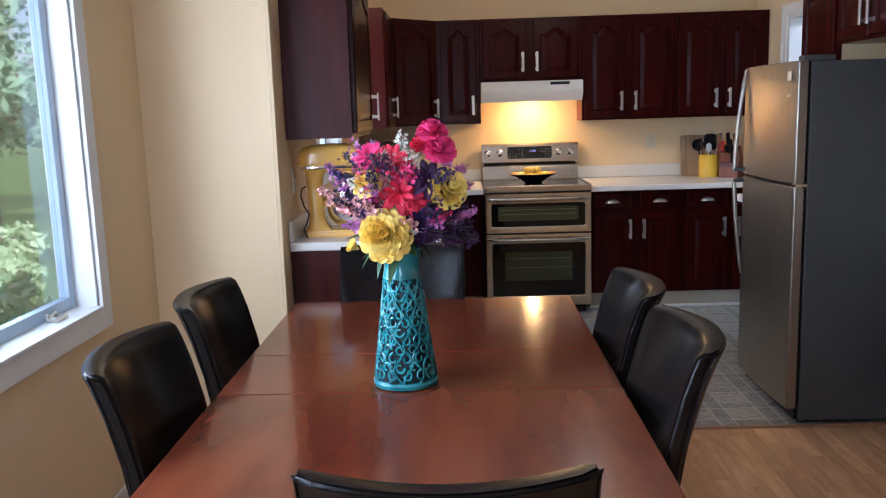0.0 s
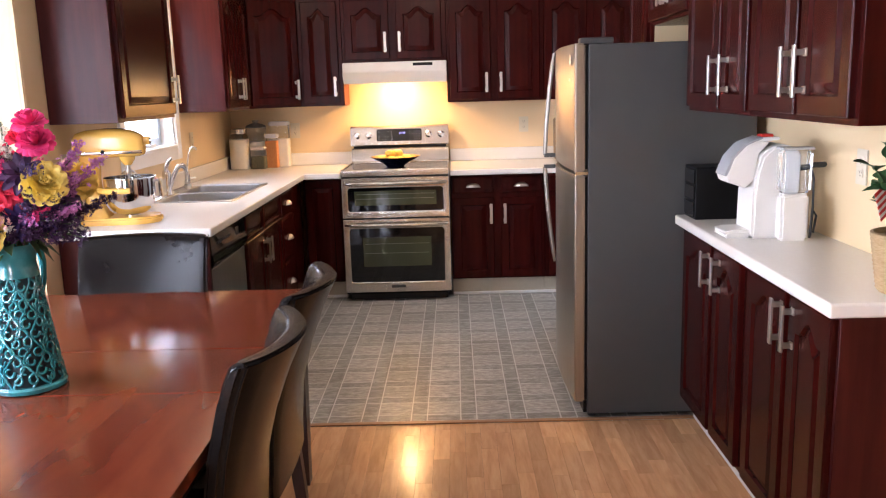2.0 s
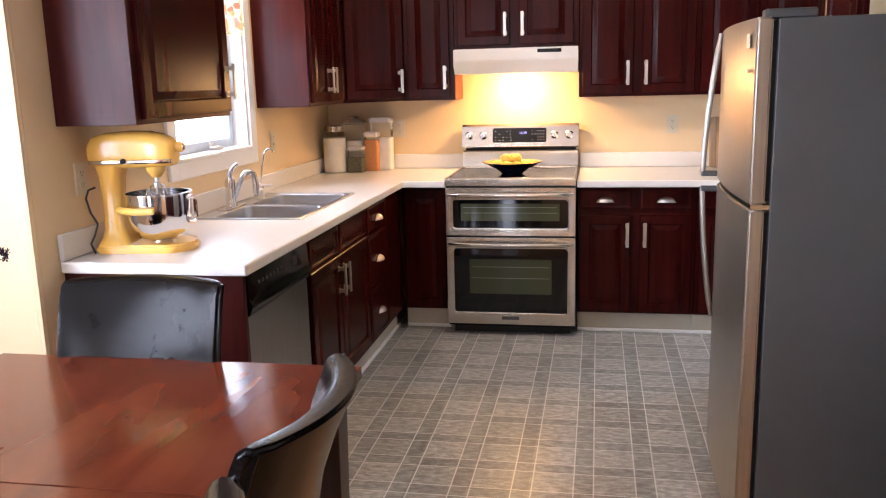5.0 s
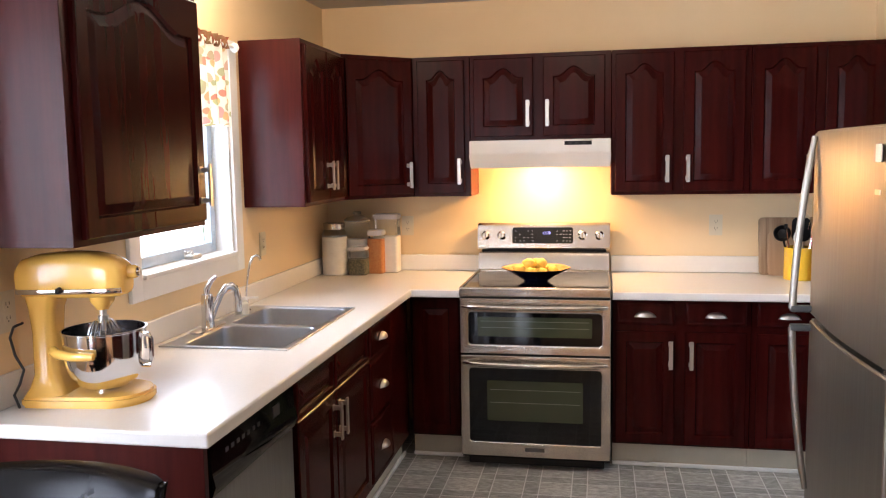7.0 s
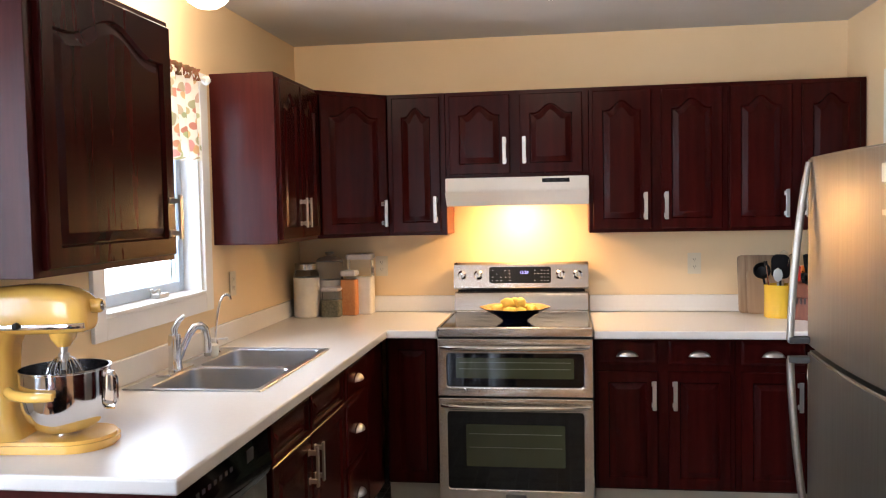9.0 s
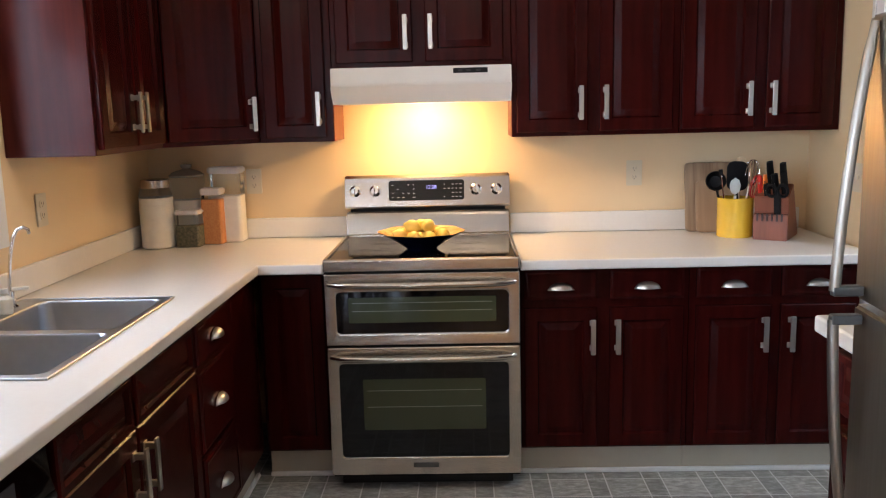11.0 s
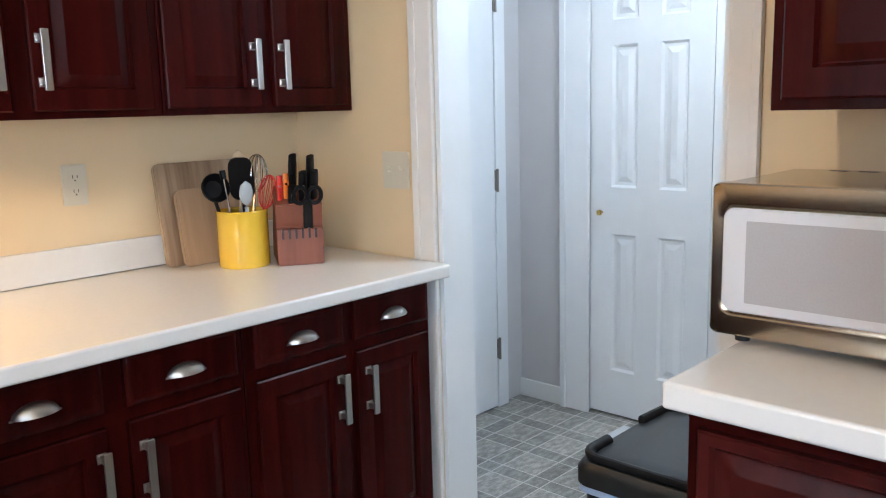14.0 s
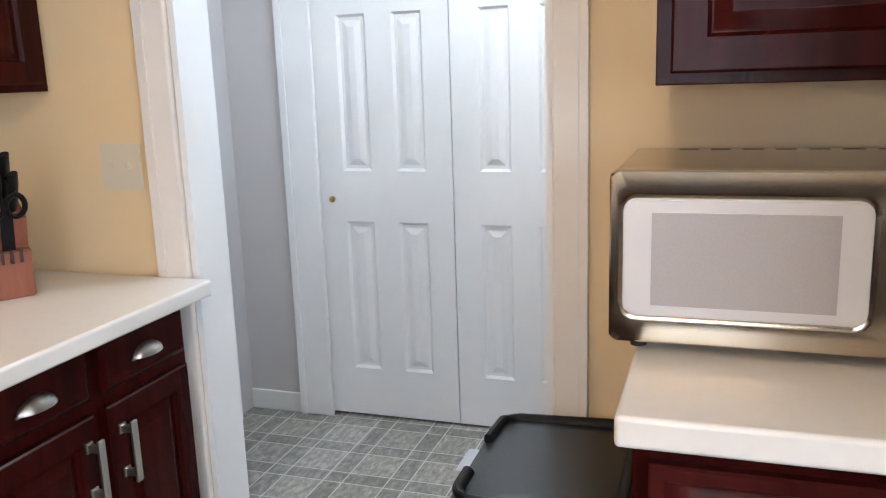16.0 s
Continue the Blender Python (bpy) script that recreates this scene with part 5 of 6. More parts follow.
def utensil(name, m, head, handle_mat, head_mat, label, hl=.20, hr=.005):
    t = thing(name, m @ Matrix.Scale(1.15, 4), label, "utensil", "utensils in the crock")
    part("handle", tube([(0, 0, 0), (0, 0, hl)], hr, 8), handle_mat, t)
    head.transform(Matrix.Translation((0, 0, hl)))
    part("head", head, head_mat, t)
    return t


def paddle(w, h, th=.004, r=.02):
    return prism(rrect(-w / 2, w / 2, -.005, h, min(r, w * .45)), -th / 2, th / 2, bev=.0012)


c0 = (1.893, 6.775, CT + .012)
utensil("spatula", pose(c0[0] + .000, c0[1] - .03, c0[2], -6, 3, 8), paddle(.085, .105, r=.028), M_BLACK, M_BLACK, "black nylon turner standing in the yellow crock", .17)
utensil("ladle", pose(c0[0] - .03, c0[1] - .0, c0[2], -4, -13, -8), lathe([(0, 0), (.025, .006), (.038, .03), (.036, .033), (.022, .012), (0, .007)], 20, m=pose(0, 0, .02, 80)), M_BLACK, M_BLACK, "black ladle leaning out of the yellow crock", .18)
utensil("spoon", pose(c0[0] - .01, c0[1] - .045, c0[2], 4, -2, 0), loft([(-.02, 0, .035, .001, .006), (-.015, 0, .035, .004, .022), (0, 0, .035, .006, .032), (.015, 0, .035, .004, .022), (.02, 0, .035, .001, .006)]), M_GREYP, M_GREYP, "grey spoon standing in the yellow crock", .15)
utensil("wooden_spoon", pose(c0[0] + .02, c0[1] + .03, c0[2], -5, 4, 0), loft([(-.022, 0, .035, .001, .01), (-.016, 0, .035, .005, .028), (0, 0, .035, .006, .038), (.016, 0, .035, .005, .028), (.022, 0, .035, .001, .01)]), M_WOODL, M_WOODL, "pale wooden spoon standing in the yellow crock", .22)
t = thing("tongs", pose(c0[0] - .035, c0[1] - .035, c0[2], -2, -8, 0), "steel tongs standing in the yellow crock", "utensil", "utensils in the crock")
part("arm", tube([(0, 0, 0), (.003, 0, .26)], .006, 8, flat=.5), M_CHROME, t)
part("grip", tube([(.003, 0, .26), (.004, 0, .285)], .009, 8), M_BLACK, t)


def whisk_bm(r=.03, h=.10, n=6):
    b = nb()
    for k in range(n):
        a = math.pi * k / n
        pts = [((r * math.sin(math.pi * j / 16)) * math.cos(a) * (1 if j < 17 else 1), (r * math.sin(math.pi * j / 16)) * math.sin(a), h * (1 - math.cos(math.pi * j / 16)) / 2) for j in range(17)]
        tube(pts, .0012, 5, b)
        tube([(-x, -y, z) for x, y, z in pts], .0012, 5, b)
    return b


utensil("whisk", pose(c0[0] + .035, c0[1] + .01, c0[2], -2, 9, 0), whisk_bm(), M_CHROME, M_CHROME, "wire whisk standing in the yellow crock", .18)
utensil("red_whisk", pose(c0[0] + .03, c0[1] - .02, c0[2], 2, 14, 0), whisk_bm(.022, .09), M_RED, M_RED, "red coated whisk leaning out of the yellow crock", .14)

c = thing("knife_block", pose(2.050, 6.71, CT, 0, 0, -32) @ Matrix.Scale(1.15, 4), "reddish wooden knife block on the white worktop", "knife block")
M_BLOCK = varied("block_wood", (0.19, 0.055, 0.028), (0.27, 0.085, 0.045), 5, (0.35, 0.5), stretch=(8, 1, 1), bumps=0.06)
b = prism([(-.085, 0), (.10, 0), (.10, .02), (-.005, .205), (-.085, .16), (-.072, .10), (-.088, .095)], -.060, .060, axis="x", bev=.003)
part("body", b, M_BLOCK, c)
for k in range(6):
    part("slot", bx(-.048 + k * .017, -.042 + k * .017, -.0925, -.074, .072, .098), M_DARKWOOD, c)


def knife(x, y, z, l, r, material, tilt=28):
    k = thing("knife", c.matrix_world @ pose(x, y, z, tilt), "knife with a %s handle in the wooden block" % material[1], "knife", "knives in the block")
    part("handle", tube([(0, 0, -.01), (0, 0, l * .3), (0, -.003, l * .7), (0, 0, l)], [r * .85, r, r, r * .9], 10, flat=.6), material[0], k)
    part("rivet", lathe([(0, 0), (.003, 0), (.003, .001), (0, .001)], 8, m=pose(0, -r * 1.02, l * .6, 90)), M_CHROME, k)


BK = (M_BLACK, "black")
for x, y, z, l in ((-.01, -.03, .182, .12), (.035, -.03, .182, .115), (.042, -.06, .172, .085), (.012, -.062, .170, .085), (-.016, -.07, .165, .05)):
    knife(x, y, z, l, .014, BK)
knife(-.045, -.06, .172, .065, .010, (M_RED, "red"), 10)
knife(-.028, -.055, .175, .065, .010, (M_ORANGE, "orange"), 5)
t = thing("scissors", c.matrix_world @ pose(.022, -.085, .13, 10), "black-handled kitchen scissors in the front of the wooden block", "scissors")
b = nb()
for s in (-1, 1):
    tube([(s * .019 + .017 * math.cos(a), 0, .055 + .022 * math.sin(a)) for a in [2 * math.pi * k / 16 for k in range(16)]], .0055, 8, b, closed=True)
box(b, -.012, .012, -.004, .004, -.055, .04, bev=.002)
part("handle", b, M_BLACK, t)

# ---------- bowl of lemons ----------
c = thing("fruit_bowl", pose(.535, 6.52, .934), "shallow dark blue bowl with an orange patterned inside on the cooktop", "bowl")


def lobed(profile, seg=48, lobes=8, amt=.035):
    b = lathe(profile, seg)
    for v in b.verts:
        r = math.hypot(v.co.x, v.co.y)
        if r > .08:
            a = math.atan2(v.co.y, v.co.x)
            f = 1 + amt * math.cos(lobes * a) * (r - .08) / .09
            v.co.x *= f
            v.co.y *= f
    return b


part("outside", lobed([(0, 0), (.062, 0), (.065, .006), (.10, .030), (.15, .058), (.174, .070), (.176, .073)]), mat("cobalt_glaze", (0.006, 0.008, 0.028), 0.12, Coat_Weight=0.5), c)
M_PAT = varied("painted_inside", (0.55, 0.16, 0.03), (0.62, 0.45, 0.18), 45, (0.15, 0.25), bumps=0.0)
part("inside", lobed([(.176, .073), (.172, .071), (.145, .060), (.095, .035), (.05, .015), (0, .012)]), M_PAT, c)
M_LEMON = varied("lemon_skin", (0.74, 0.50, 0.07), (0.80, 0.58, 0.13), 12, (0.35, 0.45), bumps=0.35, bscale=160)
lem = None
rnd = random.Random(8)
for i, (x, y, z) in enumerate([(-.085, -.02, .055), (-.03, -.055, .050), (.035, -.05, .050), (.09, -.015, .056), (-.06, .045, .055), (.0, .05, .052), (.06, .045, .054), (-.035, -.005, .092), (.03, -.01, .094), (.0, .03, .09), (-.005, -.03, .045)]):
    m = pose(.535 + x, 6.52 + y, .934 + z, rnd.uniform(-30, 30), rnd.uniform(-30, 30), rnd.uniform(0, 180))
    if lem is None:
        lem = tagged(part("lemon", lathe([(0, -.040), (.006, -.037), (.010, -.032), (.024, -.018), (.029, 0), (.024, .018), (.010, .032), (.006, .037), (0, .040)], 20, m=pose(0, 0, 0, 0, 90)), M_LEMON), "ripe yellow lemon in the blue bowl", "lemon", "lemons in the bowl")
        lem.matrix_world = m
    else:
        copy_thing(lem, m)

# ---------- wall plates ----------


def outlet(m, label, kind_="outlet"):
    t = thing("outlet" if kind_ == "outlet" else "light_switch", m, label, "outlet" if kind_ == "outlet" else "switch", "wall plates")
    w = .072 if kind_ == "outlet" else .118
    part("plate", prism(rrect(-w / 2, w / 2, -.058, .058, .004), -.006, 0, bev=.002), M_PLATE, t)
    if kind_ == "outlet":
        for s in (-1, 1):
            r_ = part("socket", prism(rrect(-.017, .017, s * .020 - .014, s * .020 + .014, .008), -.0085, -.006, bev=.0008), M_PLATE, t)
            b = nb()
            for x in (-.007, .006):
                box(b, x, x + .002, -.0089, -.0084, s * .020 - .001, s * .020 + .008)
            box(b, -.002, .002, -.0089, -.0084, s * .020 - .009, s * .020 - .005)
            part("slot", b, M_BLACK, r_)
    else:
        for s in (-1, 1):
            part("toggle", bx(s * .023 - .005, s * .023 + .005, -.016, -.006, -.004, .012, bev=.002), M_PLATE, t)
    return t


outlet(pose(1.503, BACK - .001, 1.188), "cream duplex outlet on the yellow wall above the worktop")
outlet(pose(-.268, BACK - .001, 1.188), "cream duplex outlet on the yellow wall beside the canisters")
outlet(pose(WR - .001, 6.514, 1.188, 0, 0, -90), "cream double light switch on the yellow wall by the doorway", "switch")
outlet(pose(WL + .001, 4.17, 1.185, 0, 0, 90), "cream outlet on the yellow wall behind the mixer")
outlet(pose(WL + .001, 5.98, 1.185, 0, 0, 90), "cream outlet on the yellow wall by the kitchen window")
outlet(pose(WR - .001, 3.22, 1.19, 0, 0, -90), "cream outlet on the yellow wall behind the coffee maker")

# ---------- coffee maker, black box, plant ----------
c = thing("coffee_maker", pose(1.945, 3.41, CT) @ Matrix.Diagonal((.88, .92, 1, 1)), "white single-cup coffee maker with a clear water tank", "coffee maker")
M_CM = varied("coffee_white", (0.74, 0.72, 0.68), (0.78, 0.76, 0.72), 6, (0.25, 0.35), bumps=0.01)
M_CMG = mat("coffee_grey", (0.52, 0.53, 0.55), 0.2, 0.3)
ol = [(.085, .0), (.255, 0), (.262, .02), (.262, .30), (.245, .325), (.20, .335), (.155, .325), (.118, .295), (.10, .24), (.088, .16)]
part("body", prism(ol, .02, .21, bev=.010), M_CM, c)
b = prism([(-.012, .0), (.09, .0), (.09, .030), (.02, .030), (-.010, .024), (-.018, .012)], .04, .19, bev=.008)
part("drip_tray", b, M_CM, c)
b = prism([(.095, .21), (.11, .30), (.155, .345), (.075, .335), (.02, .285), (-.012, .225), (-.002, .200), (.03, .195), (.06, .180)], .045, .185, bev=.004)
part("brew_head", b, M_CM, c)
b = prism([(-.017, .232), (.012, .290), (.06, .335), (.13, .358), (.20, .358), (.20, .348), (.13, .345), (.07, .320), (.025, .275), (-.002, .225)], .055, .175, bev=.004)
part("lid_handle", b, M_CM, c, "white curved lift handle")
b = prism([(-.021, .226), (.008, .289), (.058, .337), (.13, .361), (.13, .353), (.065, .328), (.018, .284), (-.006, .222)], .053, .177, bev=.003)
part("handle_trim", b, M_CMG, c, "silver-grey trim round the handle")
part("lock_tab", bx(.135, .185, .09, .145, .352, .368, bev=.005), M_RED, c, "small red tab")
part("tank_base", prism([(.175, 0), (.285, 0), (.285, .165), (.175, .165)], -.045, .019, bev=.010), M_CM, c)
part("water_tank", prism([(.172, .168), (.288, .168), (.292, .315), (.172, .318)], -.048, .018, bev=.010), clear("tank_plastic", (0.85, 0.88, 0.92), 0.06), c, "clear water tank").visible_shadow = False
part("tank_lid", bx(.168, .294, -.050, .019, .318, .328, bev=.004), M_CMG, c)
b = tube([(.27, .05, .25), (.31, .0, .262), (.345, -.0, .262), (.36, .01, .262)], .010, 8)
tube([(.30, .0, .26), (.295, -.045, .22), (.292, -.055, .12), (.285, -.058, .04), (.30, -.05, .03), (.31, -.05, .09), (.295, -.052, .11), (.29, -.05, .03), (.31, .0, .006)], .0045, 8, b)
part("cord", b, M_RUBBER, c)

c = thing("pod_box", pose(2.040, 3.958, CT), "small glossy black storage box beside the refrigerator", "box")
part("box", bx(-.095, .095, -.08, .08, 0, .215, bev=.005), M_BLACK, c)
for k in range(3):
    part("drawer_front", bx(-.099, -.0955, -.07, .07, .012 + k * .067, .070 + k * .067, bev=.003), M_BLACKGLASS, c)

c = thing("plant_pot", pose(2.160, 2.632, CT) @ Matrix.Diagonal((1.25, 1.25, 1, 1)), "woven tan pot on the dining worktop", "pot")
M_POT = varied("woven_tan", (0.33, 0.21, 0.10), (0.47, 0.33, 0.18), 60, (0.7, 0.85), stretch=(1, 1, 4), bumps=0.6, bscale=120)
prof = [(0, 0), (.062, 0)]
for k in range(13):
    z = .005 + k * .0115
    r = .066 + .016 * k / 12
    prof += [(r, z), (r + .0025, z + .006)]
prof += [(.084, .158), (.078, .160), (.074, .145), (0, .14)]
part("pot", lathe(prof, 40), M_POT, c)
part("soil", lathe([(0, .142), (.072, .141)], 20), varied("soil", (0.02, 0.014, 0.01), (0.04, 0.03, 0.02), 40, (0.9, 1)), c)


def leaf_bm(l, w, curl=.25, n=6):
    b = nb()
    rows = []
    for k in range(n + 1):
        s = k / n
        hw = w * math.sin(math.pi * (s ** .8)) * .5 + .0005
        z = -curl * l * s * s
        rows.append((b.verts.new((-hw, l * s, z + hw * .25)), b.verts.new((0, l * s, z)), b.verts.new((hw, l * s, z + hw * .25))))
    for p, q in zip(rows, rows[1:]):
        b.faces.new((p[0], p[1], q[1], q[0]))
        b.faces.new((p[1], p[2], q[2], q[1]))
    return b


M_LEAFP = foliage("plant_leaf", (0.018, 0.060, 0.018), (0.045, 0.13, 0.04))
pl = thing("potted_plant", pose(2.160, 2.632, CT + .175), "bushy green plant growing in the woven tan pot", "plant")
rnd = random.Random(21)
lm = bpy.data.meshes.new("leaf")
b = leaf_bm(.058, .046, .15)
b.to_mesh(lm)
b.free()
lm.materials.append(M_LEAFP)
lm.shade_smooth()
b = nb()
for s in range(34):
    a = rnd.uniform(0, 2 * math.pi)
    ln = rnd.uniform(.07, .24)
    sp = rnd.uniform(.02, .15)
    tip = Vector((math.cos(a) * sp, math.sin(a) * sp, ln))
    if tip.x > .11:
        tip.x = .11
    tube([(math.cos(a) * .02, math.sin(a) * .02, 0), (tip.x * .5, tip.y * .5, ln * .55), tip], .0022, 5, b)
    for k in range(9):
        q = rnd.uniform(.25, 1.0)
        o = new("leaf", lm)
        o.parent = pl
        az = rnd.uniform(0, 360)
        o.matrix_basis = pose(tip.x * q, tip.y * q, tip.z * q, rnd.uniform(-15, 55), rnd.uniform(-20, 20), az) @ Matrix.Scale(rnd.uniform(.75, 1.25), 4)
part("stem", b, foliage("stem_green", (0.05, 0.09, 0.03), (0.08, 0.12, 0.04)), pl)
fl = thing("small_flag", pose(2.165, 2.675, CT + .13, 0, -28, 35) @ Matrix.Scale(.92, 4), "small striped red and white flag on a stick in the pot", "flag")
part("stick", tube([(0, 0, 0), (0, 0, .24)], .0025, 8), M_WOODL, fl)
for k in range(9):
    part("stripe", bx(-.10, -.003, -.001, .001, .135 + k * .010, .1448 + k * .010), M_RED if k % 2 == 0 else M_WHITE, fl)

# ---------- bin ----------
c = thing("trash_bin", pose(0, 0, 0), "large black plastic bin with a rounded black lid", "bin")
b = nb()
rings = []
for z, ins in ((0, .03), (.02, .02), (.60, .004)):
    rings.append([b.verts.new((p[0], p[1], z)) for p in rrect(1.855 + ins, 2.245 - ins, 5.245 + ins, 5.545 - ins, .03)])
n = len(rings[0])
for p, q in zip(rings, rings[1:]):
    for i in range(n):
        b.faces.new((p[i], p[(i + 1) % n], q[(i + 1) % n], q[i]))
b.faces.new(rings[0][::-1])
b.faces.new(rings[-1])
bmesh.ops.recalc_face_normals(b, faces=b.faces[:])
part("body", b, M_BLACK, c)
part("rim", prism(rrect(1.848, 2.252, 5.238, 5.552, .03), .585, .603, axis="z", bev=.003), mat("bin_rim", (0.30, 0.38, 0.52), 0.4), c, "pale blue-grey bag edge")
b = nb()
rings = []
for z, ins in ((.604, .0), (.635, .0), (.652, .010), (.660, .035), (.662, .08)):
    rings.append([b.verts.new((p[0], p[1], z)) for p in rrect(1.842 + ins, 2.258 - ins, 5.232 + ins, 5.558 - ins, .045)])
for p, q in zip(rings, rings[1:]):
    for i in range(n):
        b.faces.new((p[i], p[(i + 1) % n], q[(i + 1) % n], q[i]))
b.faces.new(rings[0][::-1])
b.faces.new(rings[-1])
bmesh.ops.recalc_face_normals(b, faces=b.faces[:])
part("lid", b, varied("lid_black", (0.009, 0.010, 0.011), (0.012, 0.013, 0.014), 20, (0.30, 0.42), bumps=0.15, bscale=300), c, "black rounded lid")
part("handle", bx(1.985, 2.085, 5.545, 5.574, .616, .650, bev=.006), mat("bin_latch", (0.50, 0.54, 0.60), 0.35), c, "grey lid latch")
M_RIDGE = varied("ridge_black", (0.006, 0.006, 0.007), (0.009, 0.009, 0.010), 20, (0.4, 0.5), bumps=0.1, bscale=300, Specular_IOR_Level=0.2)
out_ = rrect(1.862, 2.238, 5.252, 5.538, .04, 8)
ring_ = [(p[0], p[1], .661) for p in out_]
k0 = min(range(len(ring_)), key=lambda k: math.hypot(ring_[k][0] - 2.20, ring_[k][1] - 5.54))
ring_ = ring_[k0:] + ring_[:k0]
part("ridge", tube([(1.965, 5.538, .661), (1.94, 5.538, .661)] + [p for p in ring_ if p[0] < 1.94 or p[1] < 5.45] + [(2.22, 5.50, .661), (2.20, 5.532, .661), (2.105, 5.538, .661)], .013, 10, flat=.75), M_RIDGE, c, "raised edge of the lid, notched at the latch")

# ---------- lamps on the ceiling ----------
M_GLOBE = glow("globe_glass", (1.0, 0.90, 0.74), 4.0)
for x, y in ((.76, 5.33), (-.50, 5.20)):
    c = thing("ceiling_light", pose(x, y, CEIL), "round white glass ceiling globe, lit", "ceiling light", "ceiling globes")
    part("canopy", lathe([(0, -.0005), (.075, -.0005), (.072, -.018), (.05, -.030), (0, -.030)], 32), M_WHITE, c)
    g = part("shade", lathe([(.045, -.031), (.07, -.045), (.090, -.085), (.095, -.115), (.088, -.15), (.068, -.182), (.04, -.20), (0, -.207)], 36), M_GLOBE, c, "glowing white glass globe")
    g.visible_shadow = False

# ---------- window dressing ----------
c = thing("curtain_rod", pose(0, 0, 0), "slim white curtain rod with ball ends over the kitchen window", "curtain rod")
part("rod", tube([(WL + .055, 4.80, 2.085), (WL + .055, 5.63, 2.085)], .009, 10), M_WHITE, c)
for yy in (4.79, 5.64):
    part("finial", lathe([(0, -.022), (.014, -.018), (.021, 0), (.014, .018), (0, .022)], 18, m=pose(WL + .055, yy, 2.085, 90)), M_WHITE, c)
    part("bracket", bx(WL + .019, WL + .055, yy - .006 + (.03 if yy < 5 else -.03), yy + .006 + (.03 if yy < 5 else -.03), 2.078, 2.092), M_WHITE, c)


def floral():
    m = mat("floral_fabric", (0.7, 0.66, 0.55), 0.85)
    L, bs = m.node_tree.links, m.node_tree.nodes["Principled BSDF"]
    co = coords(m, (1, 1, 1))
    dn = nd(m, "ShaderNodeTexNoise", Scale=9, Detail=2)
    L.new(co, dn.inputs[0])
    mxv = m.node_tree.nodes.new("ShaderNodeVectorMath")
    mxv.operation = "MULTIPLY_ADD"
    mxv.inputs[1].default_value = (.06, .06, .06)
    L.new(dn.outputs["Color"], mxv.inputs[0])
    L.new(co, mxv.inputs[2])
    v = nd(m, "ShaderNodeTexVoronoi", Scale=24)
    L.new(mxv.outputs[0], v.inputs[0])
    sp = m.node_tree.nodes.new("ShaderNodeSeparateColor")
    L.new(v.outputs["Color"], sp.inputs[0])
    blob = ramp(m, sp.outputs[0], [(0.0, (0.55, 0.20, 0.18)), (0.3, (0.70, 0.48, 0.24)), (0.5, (0.44, 0.48, 0.26)), (0.72, (0.70, 0.36, 0.34)), (1.0, (0.36, 0.42, 0.22))])
    msk = ramp(m, v.outputs["Distance"], [(0.44, (1, 1, 1)), (0.50, (0, 0, 0))])
    mx = nd(m, "ShaderNodeMix", data_type="RGBA")
    L.new(msk, mx.inputs["Factor"])
    mx.inputs[6].default_value = (0.78, 0.74, 0.64, 1)
    L.new(blob, mx.inputs[7])
    L.new(mx.outputs[2], bs.inputs["Base Color"])
    bs.inputs["Transmission Weight"].default_value = 0.0
    return m


M_FLORAL = floral()
b = nb()
rows = []
N = 90
for j in range(9):
    s = j / 8
    z = 2.10 - .36 * s
    rows.append([b.verts.new((WL + .055 + (.010 + .020 * s) * math.sin(k / N * 2 * math.pi * 9 + .4 * math.sin(k * .3)) + .004 * math.sin(k * 1.7), 4.815 + .73 * k / N, z + .006 * math.sin(k / N * 2 * math.pi * 9) * s)) for k in range(N + 1)])
for p, q in zip(rows, rows[1:]):
    for k in range(N):
        b.faces.new((p[k], p[k + 1], q[k + 1], q[k]))
bmesh.ops.solidify(b, geom=b.faces[:], thickness=.0015)
c = thing("valance", pose(0, 0, 0), "cream floral fabric valance gathered on the curtain rod", "valance")
part("fabric", b, M_FLORAL, c)
b = nb()
rows = []
for j in range(4):
    z = 2.118 - .05 * j / 3
    rows.append([b.verts.new((WL + .055 + .016 * math.sin(k * 1.9) + .006 * math.sin(j * 2 + k), 4.815 + .73 * k / N, z)) for k in range(N + 1)])
for p, q in zip(rows, rows[1:]):
    for k in range(N):
        b.faces.new((p[k], p[k + 1], q[k + 1], q[k]))
bmesh.ops.solidify(b, geom=b.faces[:], thickness=.002)
part("heading", b, varied("heading_fabric", (0.30, 0.035, 0.03), (0.30, 0.26, 0.12), 28, (0.8, 0.9), bumps=0.1), c, "gathered red and green heading")

# ---------- dining table ----------
TX0, TX1, TY0, TY1, TZ = -.652, .425, 1.62, 3.545, .752
c = thing("dining_table", pose(0, 0, 0), "long polished reddish-brown wooden dining table with a centre leaf", "table")
for i, (y0, y1) in enumerate(((TY0, 2.4542), (2.4578, 2.8162), (2.8198, TY1))):
    part("leaf" if i == 1 else "tabletop", bx(TX0, TX1, y0, y1, TZ - .032, TZ, bev=.0012, seg=1), M_TABLE, c, "centre extension leaf" if i == 1 else "")
b = nb()
part("apron", box(box(box(box(b, TX0 + .06, TX0 + .085, TY0 + .09, TY1 - .09, TZ - .125, TZ - .033), TX1 - .085, TX1 - .06, TY0 + .09, TY1 - .09, TZ - .125, TZ - .033), TX0 + .085, TX1 - .085, TY0 + .06, TY0 + .085, TZ - .125, TZ - .033), TX0 + .085, TX1 - .085, TY1 - .085, TY1 - .06, TZ - .125, TZ - .033), M_DARKWOOD, c)
